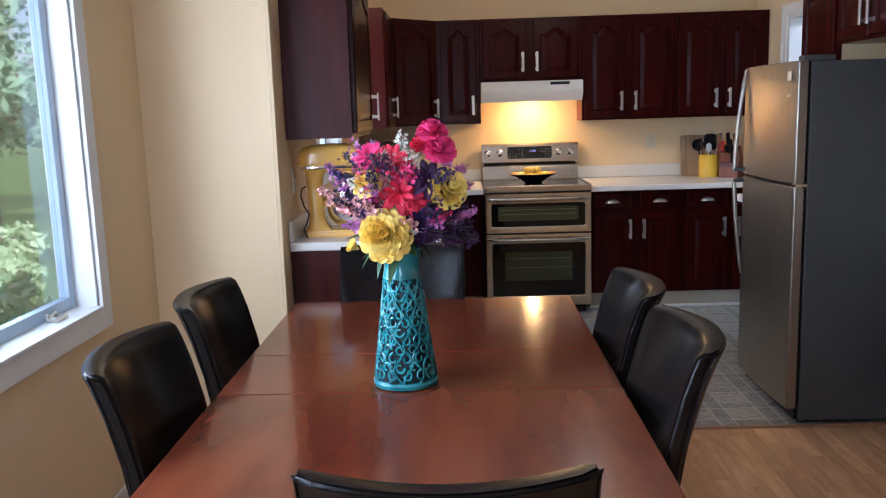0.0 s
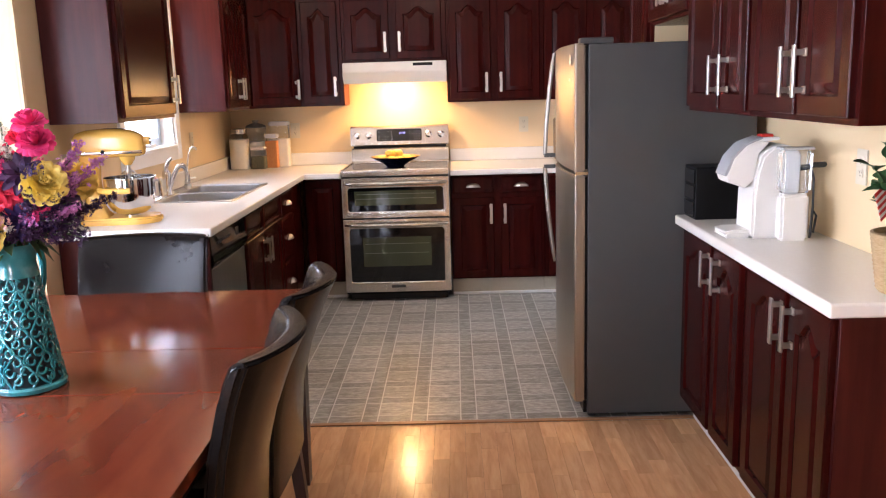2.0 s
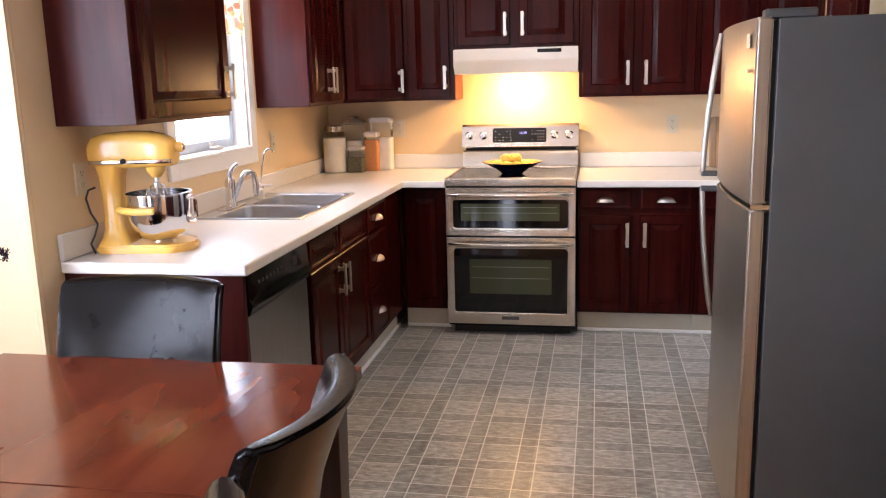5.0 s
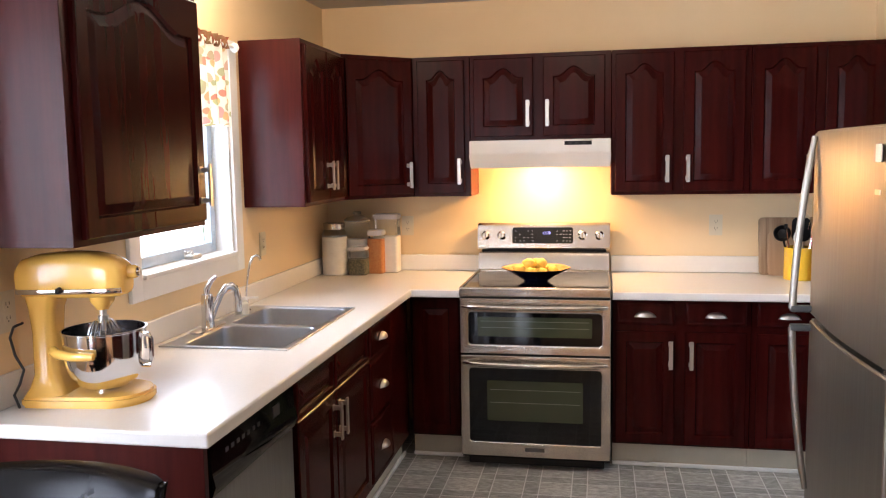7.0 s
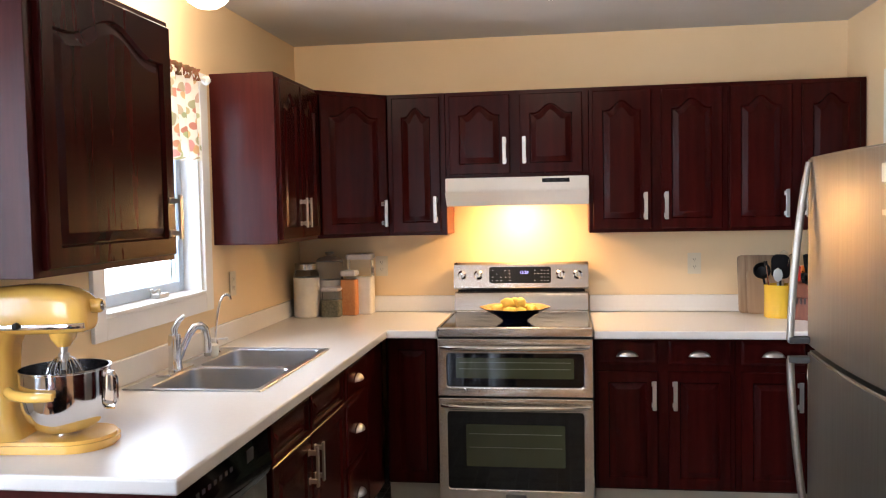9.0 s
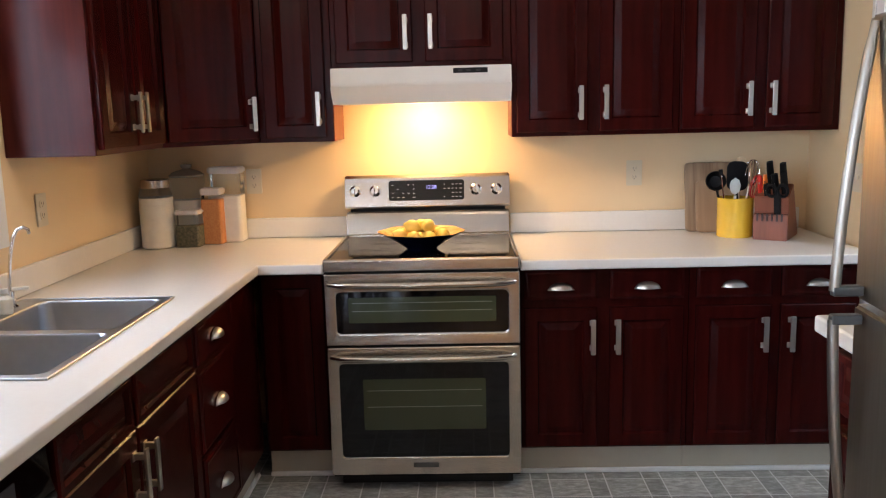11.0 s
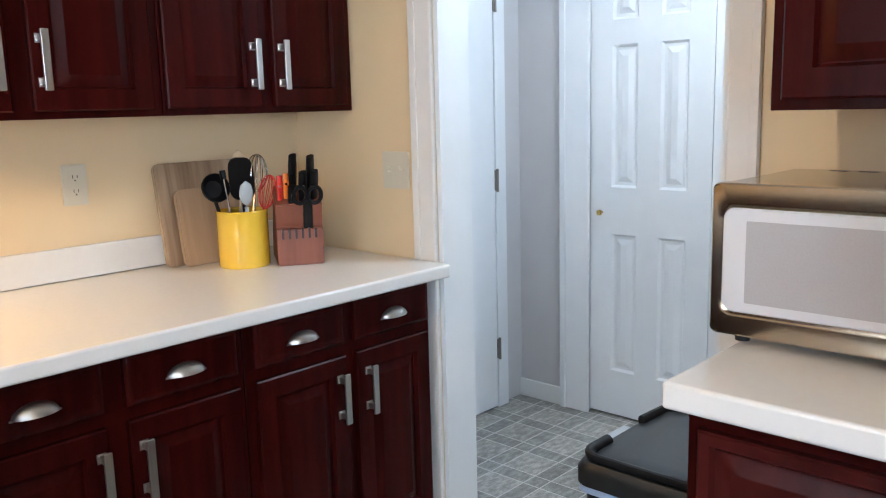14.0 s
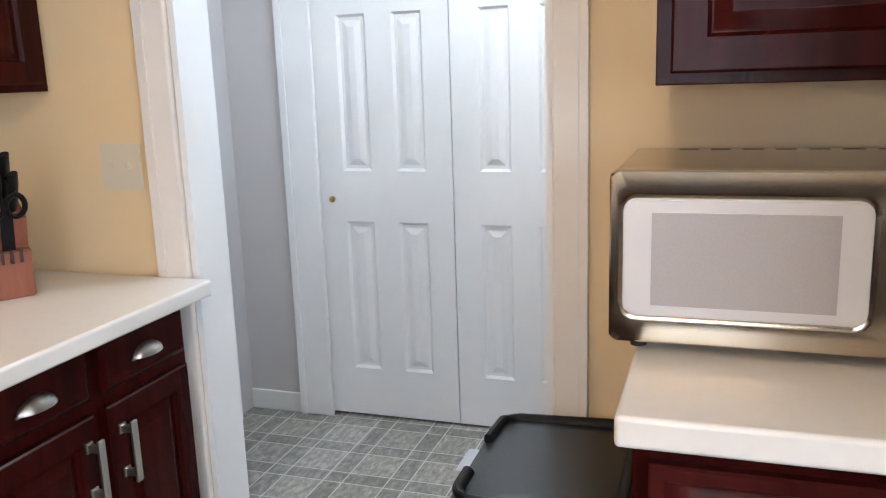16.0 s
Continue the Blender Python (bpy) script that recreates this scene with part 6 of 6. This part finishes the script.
for x in (TX0 + .075, TX1 - .075):
    for y in (TY0 + .075, TY1 - .075):
        b = bx(-.042, .042, -.042, .042, 0, TZ - .033, bev=.004)
        for v in b.verts:
            if v.co.z < .1:
                v.co.x *= .72
                v.co.y *= .72
        o = part("leg", b, M_DARKWOOD, c)
        o.location = (x, y, 0)

# ---------- chairs ----------


def chair():
    t = thing("dining_chair", pose(0, 0, 0), "dark brown leather parsons dining chair with a curved back", "chair", "chairs round the table")
    b = bx(-.225, .225, -.21, .225, .375, .475, bev=.022, seg=3)
    for v in b.verts:
        if v.co.z > .45:
            v.co.z += .012 * (1 - (v.co.x / .225) ** 2) * (1 - (v.co.y / .225) ** 2)
    part("seat", b, M_LEATHER, t)
    b = nb()
    nu, hgt = 16, [(.36, 0), (.45, .002), (.60, .012), (.75, .035), (.86, .062), (.92, .082), (.948, .094), (.958, .103)]
    fr, bk = [], []
    for z, lean in hgt:
        cu = .010 + .062 * max(0, (z - .45) / .5) ** 1.2
        rf, rb = [], []
        for k in range(nu + 1):
            u = -1 + 2 * k / nu
            w = .232
            y = -.185 - lean - cu * (1 - u * u) * 1.0
            th = .054 if z < .93 else (.053 if z < .95 else .040)
            edge = .010 if abs(u) > .99 else 0
            dip = -.0 * (1 - u * u)
            yc = y - .026
            rf.append(b.verts.new((u * w, yc + th / 2 - edge, z + dip)))
            rb.append(b.verts.new((u * w, yc - th / 2 + edge, z + dip)))
        fr.append(rf)
        bk.append(rb)
    for a in (fr, bk):
        for p, q in zip(a, a[1:]):
            for k in range(nu):
                b.faces.new((p[k], p[k + 1], q[k + 1], q[k]))
    for k in range(nu):
        b.faces.new((fr[-1][k], fr[-1][k + 1], bk[-1][k + 1], bk[-1][k]))
        b.faces.new((fr[0][k], fr[0][k + 1], bk[0][k + 1], bk[0][k]))
    for i in range(len(hgt) - 1):
        b.faces.new((fr[i][0], fr[i + 1][0], bk[i + 1][0], bk[i][0]))
        b.faces.new((fr[i][-1], fr[i + 1][-1], bk[i + 1][-1], bk[i][-1]))
    bmesh.ops.recalc_face_normals(b, faces=b.faces[:])
    es = [e for e in b.edges if len(e.link_faces) == 2 and e.calc_face_angle(0) > radians(50)]
    bmesh.ops.bevel(b, geom=es, offset=.009, segments=3, affect="EDGES")
    part("backrest", b, M_LEATHER, t)
    pts = []
    for s in (1, -1):
        part("seam", tube([(s * .226, -.211 - lean - .024, z) for z, lean in hgt[1:7]], .0022, 6), M_LEATHER, t)
    for x in (-.195, .195):
        for y, spl in ((.195, 0), (-.205, -.035)):
            b = bx(-.021, .021, -.021, .021, 0, .376, bev=.003)
            for v in b.verts:
                if v.co.z < .1:
                    v.co.x *= .75
                    v.co.y = v.co.y * .75 + spl
            o = part("leg", b, M_DARKWOOD, t)
            o.location = (x, y, 0)
    return t


first = chair()
first.matrix_world = pose(.217, 2.285, 0, 0, 0, 90)
copy_thing(first, pose(.212, 2.825, 0, 0, 0, 90))
copy_thing(first, pose(-.455, 2.235, 0, 0, 0, -90))
copy_thing(first, pose(-.455, 2.825, 0, 0, 0, -90))
copy_thing(first, pose(-.015, 1.825, 0))
copy_thing(first, pose(-.230, 3.30, 0, 0, 0, 180) @ Matrix.Diagonal((1.06, 1, 1, 1)))

# ---------- vase and flowers ----------
VX, VY = -.150, 2.535
c = thing("vase", pose(VX, VY, TZ, 0, 0, 0), "turquoise pierced ceramic pitcher vase on the dining table", "vase")
M_TURQ = varied("turquoise_glaze", (0.008, 0.14, 0.17), (0.030, 0.30, 0.33), 14, (0.12, 0.25), bumps=0.05, Coat_Weight=0.6)
# Near-black turquoise that paints the shade inside the vase.
M_VASE_SHADE = mat("vase_hollow_shade", (0.004, 0.035, 0.045), 0.5)


def vr(z):
    """The vase's radius at a height."""
    pts = [(0, .084), (.02, .087), (.10, .076), (.20, .063), (.29, .052), (.33, .047), (.365, .053), (.378, .060)]
    for (a, ra), (q, rq) in zip(pts, pts[1:]):
        if z <= q:
            return ra + (rq - ra) * (z - a) / (q - a)
    return pts[-1][1]


# A solid core fills the vase; its dark colour gives the holes their shade.
part("core", lathe([(0, .004)] + [(vr(z) - .011, z) for z in (.004, .05, .1, .15, .2, .25, .30)], 40), M_VASE_SHADE, c, "solid core painted dark as the shaded hollow behind the piercing")
part("foot", lathe([(0, 0), (.083, 0), (.089, .004), (.090, .014), (.085, .020), (.076, .020)], 48), M_TURQ, c)
b = lathe([(vr(z) + (.0015 if z < .31 else 0), z) for z in (.295, .30, .31, .33, .35, .365, .378)] + [(.057, .379), (.049, .36), (.043, .33), (.046, .30)], 48)
for v in b.verts:
    if v.co.z > .35:
        a = math.atan2(v.co.y, v.co.x)
        sp = max(0, math.cos(a + 1.88)) ** 8
        v.co.x *= 1 + .30 * sp
        v.co.y *= 1 + .30 * sp
        v.co.z += .008 * sp
part("rim", b, M_TURQ, c)
ca, sa = math.cos(radians(82)), math.sin(radians(82))
pts = [(r_ * ca, r_ * sa, z_) for r_, z_ in ((.045, .345), (.075, .358), (.098, .345), (.106, .31), (.100, .265), (.082, .225), (.060, .205))]
part("handle", tube(pts, [.011, .010, .0095, .0095, .009, .009, .010], 10, flat=1.4), M_TURQ, c)
b = nb()
rnd = random.Random(5)


def on_vase(a, z, off=.0):
    r_ = vr(z) - .003 + off
    return (r_ * math.cos(a), r_ * math.sin(a), z)


z = .040
row = 0
while z < .285:
    n = 13
    for k in range(n):
        a0 = 2 * math.pi * (k + .5 * (row % 2)) / n
        flip = 1 if (k + row) % 2 else -1
        rr = .0140
        pts = []
        for j in range(15):
            s = j / 14
            th = flip * (s * 1.65 * math.pi) + rnd.uniform(-.02, .02) + (0 if row % 2 else math.pi / 2)
            q = rr * (1.0 - .55 * s)
            pts.append(on_vase(a0 + q * math.cos(th) / vr(z), z + q * math.sin(th) * 1.05))
        tube(pts, [.0042 - .0012 * j / 14 for j in range(15)], 6, b)
    row += 1
    z += .0235
for k in range(18):
    a0 = 2 * math.pi * k / 18
    pts = [on_vase(a0 + .18 * math.sin(j * 1.15 + k * 2.1), .02 + .275 * j / 16) for j in range(17)]
    tube(pts, .0034, 6, b)
part("openwork", b, M_TURQ, c, "scrolling turquoise openwork")


def fp(px, py, y=2.50):
    return Vector((-.148 + (px - 700) * .00131 * (1 + (y - 2.5) * .45), y, 1.467 - (py - 210) * .0015))


bq = thing("bouquet", pose(0, 0, 0), "bouquet of pink, purple and yellow flowers standing in the vase", "flowers")


def petal_flower(name, centre, r, cup, layers, material, label, seed, facing=(0, -1, .3), elong=1.0):
    """A full flower of cupped petals in layers about a centre."""
    rnd = random.Random(seed)
    b = nb()
    for L_ in range(layers):
        f = (L_ + 1) / layers
        n = 5 + 2 * L_
        for k in range(n):
            a = 2 * math.pi * (k + .37 * L_) / n + rnd.uniform(-.12, .12)
            pr = r * (.30 + .70 * f)
            tilt = radians(88 - cup * f * 78 + rnd.uniform(-8, 8))
            if layers >= 6:
                pr = r
                tilt = math.acos(min(.97, .95 * f)) + radians(rnd.uniform(-5, 5))
            rows = []
            m, q = 5, 5
            for i in range(m + 1):
                s = i / m
                hw = pr * (.62 if layers > 3 else .40) * math.sin(math.pi * (.12 + .80 * s)) ** .7
                row = []
                for j in range(q + 1):
                    u = -1 + 2 * j / q
                    ang = tilt + s * .5 * (1 - f) - s * .25 * f
                    rad = .12 * r * f + pr * s * math.cos(ang) + abs(u) ** 2 * -.06 * r
                    up = pr * s * math.sin(max(ang, .05)) * elong + .05 * r * math.sin(u * 3 + seed + k) * s
                    aa = a + u * hw / (rad + .35 * r)
                    row.append(b.verts.new((rad * math.cos(aa), rad * math.sin(aa), up)))
                rows.append(row)
            for p_, q_ in zip(rows, rows[1:]):
                for j in range(q):
                    b.faces.new((p_[j], p_[j + 1], q_[j + 1], q_[j]))
    mtx = Matrix.Translation(centre) @ Vector(facing).to_track_quat("Z", "Y").to_matrix().to_4x4() @ Matrix.Translation((0, 0, -.3 * r))
    b.transform(mtx)
    return part(name, b, material, bq, label)


def petal_mat(name, c1, c2):
    return varied(name, c1, c2, 30, (0.6, 0.75), bumps=0.1, bscale=60)


M_PY = petal_mat("petal_yellow", (0.90, 0.56, 0.06), (0.94, 0.76, 0.24))
M_PC = petal_mat("petal_cream", (0.88, 0.62, 0.09), (0.92, 0.76, 0.26))
M_PP = petal_mat("petal_magenta", (0.68, 0.016, 0.14), (0.82, 0.07, 0.24))
M_PR = petal_mat("petal_red", (0.66, 0.010, 0.045), (0.80, 0.04, 0.10))
M_PV = petal_mat("petal_violet", (0.016, 0.006, 0.050), (0.045, 0.014, 0.115))
M_PL = petal_mat("petal_lilac", (0.38, 0.10, 0.34), (0.58, 0.22, 0.46))
M_PK = petal_mat("petal_pink", (0.66, 0.26, 0.30), (0.74, 0.42, 0.38))
M_PU = petal_mat("petal_purple", (0.020, 0.004, 0.030), (0.060, 0.010, 0.070))
M_PW = petal_mat("petal_white", (0.70, 0.66, 0.55), (0.78, 0.74, 0.66))
M_STEM = foliage("stems", (0.03, 0.07, 0.02), (0.08, 0.15, 0.04))
petal_flower("rose", fp(674, 403, 2.425), .066, .30, 7, M_PY, "large full yellow rose", 1, (-.1, -1, .25))
petal_flower("rose", fp(803, 328, 2.46), .052, .30, 7, M_PC, "full cream-yellow rose", 2, (.5, -.8, .35))
petal_flower("rose", Vector((-.076, 2.784, 1.262)), .050, .30, 7, M_PY, "full cream-yellow rose", 12, (.7, -.6, .3))
petal_flower("daisy", Vector((-.085, 2.70, 1.225)), .05, 1.0, 3, M_PU, "many-petalled purple daisy", 15, (.8, -.5, .2))
petal_flower("rose", fp(640, 316, 2.45), .038, .22, 6, M_PY, "small yellow rose", 3, (-.2, -.8, .6))
petal_flower("rose_bud", fp(612, 427, 2.46), .030, .15, 4, M_PY, "yellow and pink rosebud", 4, (-.7, -.5, .5))
petal_flower("peony", fp(770, 232, 2.50), .040, .35, 6, M_PP, "ruffled magenta stock bloom", 5, (0, -.4, 1))
petal_flower("peony", fp(786, 262, 2.48), .042, .4, 6, M_PP, "ruffled magenta stock bloom", 6, (.2, -.7, .7))
petal_flower("peony", fp(748, 258, 2.50), .034, .4, 5, M_PR, "ruffled crimson stock bloom", 7, (-.2, -.7, .7))
for i, (px, py, yy, r_, fc, mt_) in enumerate([(706, 332, 2.44, .055, (0, -1, .3), M_PR), (690, 272, 2.46, .052, (0, -.7, .8), M_PR), (735, 345, 2.45, .045, (.3, -1, .2), M_PR), (642, 268, 2.48, .045, (-.3, -.7, .7), M_PP), (655, 345, 2.50, .04, (-.3, -1, .4), M_PR), (765, 310, 2.44, .05, (.1, -1, .4), M_PU), (745, 385, 2.45, .052, (.1, -1, .1), M_PV), (800, 385, 2.48, .048, (.6, -.8, 0), M_PV), (700, 300, 2.62, .05, (0, .8, .6), M_PR), (660, 340, 2.64, .05, (-.2, 1, .2), M_PP), (750, 340, 2.63, .05, (.2, 1, .3), M_PU)]):
    petal_flower("daisy", fp(px, py, yy), r_, 1.0, 3, mt_, "many-petalled %s daisy" % {"petal_red": "crimson", "petal_magenta": "magenta", "petal_purple": "purple", "petal_violet": "dark violet"}[mt_.name], 20 + i, fc)


def spray(base, tip, n, size, material, label, seed, spread=.022):
    """A spike of small blossoms along a stem."""
    rnd = random.Random(seed)
    b = nb()
    base, tip = Vector(base), Vector(tip)
    for k in range(n):
        s = rnd.random()
        p = base.lerp(tip, s) + Vector((rnd.gauss(0, 1), rnd.gauss(0, 1), rnd.gauss(0, .6))) * spread * (1.1 - .7 * s) * .7
        nn = Vector((rnd.gauss(0, 1), rnd.gauss(-.6, 1), rnd.gauss(.2, 1))).normalized()
        u = nn.orthogonal().normalized()
        w = nn.cross(u)
        sz = size * rnd.uniform(.7, 1.3) * (1.1 - .5 * s)
        ctr = b.verts.new(p)
        for j in range(5):
            a = 2 * math.pi * j / 5
            d0 = u * math.cos(a) + w * math.sin(a)
            d1 = u * math.cos(a - .5) + w * math.sin(a - .5)
            d2 = u * math.cos(a + .5) + w * math.sin(a + .5)
            b.faces.new((ctr, b.verts.new(p + d1 * sz * .6 + nn * sz * .2), b.verts.new(p + d0 * sz + nn * sz * .35), b.verts.new(p + d2 * sz * .6 + nn * sz * .2)))
    return part("blossom_spray", b, material, bq, label, smooth=False)


core = Vector((VX, VY, TZ + .40))
rnd = random.Random(314)
EXTRA = []
for i in range(22):
    a, q = rnd.uniform(0, 2 * math.pi), math.sqrt(rnd.uniform(.1, 1))
    EXTRA.append(((705 + 135 * q * math.cos(a), 322 - 92 * q * math.sin(a)), rnd.uniform(2.41, 2.47), *rnd.choice([(M_PU, "deep purple statice"), (M_PV, "dark violet statice"), (M_PL, "lilac stock"), (M_PK, "pale pink larkspur"), (M_PW, "white and green filler"), (M_PP, "magenta phlox")])))
SPR = [
    ((615, 245), 2.52, M_PL, "lilac larkspur"), ((560, 285), 2.50, M_PL, "lilac larkspur"), ((548, 325), 2.47, M_PK, "pale pink larkspur"), ((575, 345), 2.45, M_PK, "pale pink larkspur"),
    ((650, 250), 2.55, M_PL, "lilac stock"), ((585, 300), 2.49, M_PV, "dark violet statice"), ((600, 335), 2.47, M_PV, "dark violet statice"), ((620, 360), 2.46, M_PV, "dark violet statice"),
    ((710, 232), 2.52, M_PW, "white and green filler"), ((700, 262), 2.55, M_PV, "dark violet statice"), ((845, 325), 2.50, M_PL, "lilac stock"), ((850, 370), 2.48, M_PL, "lilac larkspur"),
    ((825, 350), 2.46, M_PV, "dark violet statice"), ((780, 405), 2.45, M_PU, "deep purple statice"), ((735, 410), 2.43, M_PU, "deep purple statice"), ((840, 390), 2.50, M_PU, "deep purple statice"),
    ((625, 300), 2.45, M_PP, "magenta phlox"), ((655, 365), 2.44, M_PK, "pale pink larkspur"), ((600, 385), 2.45, M_PL, "lilac larkspur"), ((725, 285), 2.47, M_PU, "deep purple statice"),
    ((770, 290), 2.47, M_PU, "deep purple statice"), ((680, 300), 2.44, M_PK, "pale pink larkspur"), ((665, 285), 2.62, M_PL, "lilac stock"), ((790, 330), 2.62, M_PU, "deep purple statice"), ((620, 330), 2.62, M_PV, "dark violet statice"), ((720, 300), 2.66, M_PP, "magenta phlox"), ((815, 300), 2.56, M_PL, "lilac stock"),
]
DARK = [((rnd.uniform(745, 860), rnd.uniform(350, 425)), rnd.uniform(2.42, 2.52), M_PU, "deep purple statice") for _ in range(14)]
DARK += [((rnd.uniform(556, 605), rnd.uniform(285, 335)), rnd.uniform(2.46, 2.52), M_PV, "dark violet statice") for _ in range(7)]
SPR += EXTRA + DARK
for i, ((px, py), yy, mt_, lb) in enumerate(SPR):
    tip = fp(px, py, yy)
    spray(core.lerp(tip, .55 if i < 27 else .8), tip, 150 if i < 27 else 45, .0082 if i < 27 else .0070, mt_, lb + " spray", 60 + i)
for i, (tp, mt_, lb) in enumerate([((-.005, 2.66, 1.375), M_PL, "lilac stock"), ((.025, 2.72, 1.33), M_PL, "lilac stock"), ((-.02, 2.76, 1.19), M_PU, "deep purple statice"), ((.03, 2.76, 1.22), M_PU, "deep purple statice"), ((-.06, 2.70, 1.32), M_PK, "pale pink larkspur")]):
    spray(core.lerp(Vector(tp), .45), tp, 130, .0095, mt_, lb + " spray", 160 + i)
b = nb()
rnd = random.Random(77)
for (px, py), yy, *_ in SPR:
    tip = fp(px, py, yy)
    mid = core.lerp(tip, .4) + Vector((0, 0, .02))
    tube([(VX + rnd.uniform(-.02, .02), VY + rnd.uniform(-.02, .02), TZ + .25), (VX + (tip.x - VX) * .15, VY + (tip.y - VY) * .15, TZ + .37), mid, tip], .0018, 5, b)
part("stem", b, M_STEM, bq, "thin green stems")
for i in range(26):
    az = rnd.uniform(0, 360)
    lb_ = leaf_bm(rnd.uniform(.07, .12), rnd.uniform(.022, .04), .5)
    o = part("leaf", lb_, M_LEAFP, bq)
    o.matrix_basis = pose(VX + .025 * math.cos(radians(az + 90)), VY + .025 * math.sin(radians(az + 90)), TZ + rnd.uniform(.375, .42), rnd.uniform(-30, 40), rnd.uniform(-25, 25), az)

# ---------- floor boards ----------
rnd = random.Random(3)
pm = {}
b_rest = nb()
SW = .066
col = 0
x = DW_X + .002
while x < WR - SW:
    y = -2.6 + rnd.uniform(0, .4)
    y = -2.59
    first_ = rnd.uniform(.15, .45)
    L0 = first_
    while y < 4.008:
        y1 = min(y + L0, 4.010)
        near = x > .30 and x < 2.06 and y > 1.75
        if near:
            key = round(y1 - y, 3)
            if key not in pm:
                bb = bx(0, SW - .0006, 0, y1 - y - .0006, -.010, 0)
                me = bpy.data.meshes.new("plank")
                bb.to_mesh(me)
                bb.free()
                me.materials.append(M_PLANK)
                pm[key] = me
            o = new("plank", pm[key])
            o.location = (x, y, 0)
            o["kind"] = "structure"
            PL = bpy.data.objects.get("floor_planks")
            if PL is None:
                PL = tagged(new("floor_planks"), kind="structure")
            o.parent = PL
            del o["kind"]
        else:
            box(b_rest, x, x + SW - .0006, y, y1 - .0006, -.010, 0)
        y = y1
        L0 = rnd.choice((.30, .36, .42, .48))
    x += SW
    col += 1
structure("floor_boards", b_rest, M_PLANK)
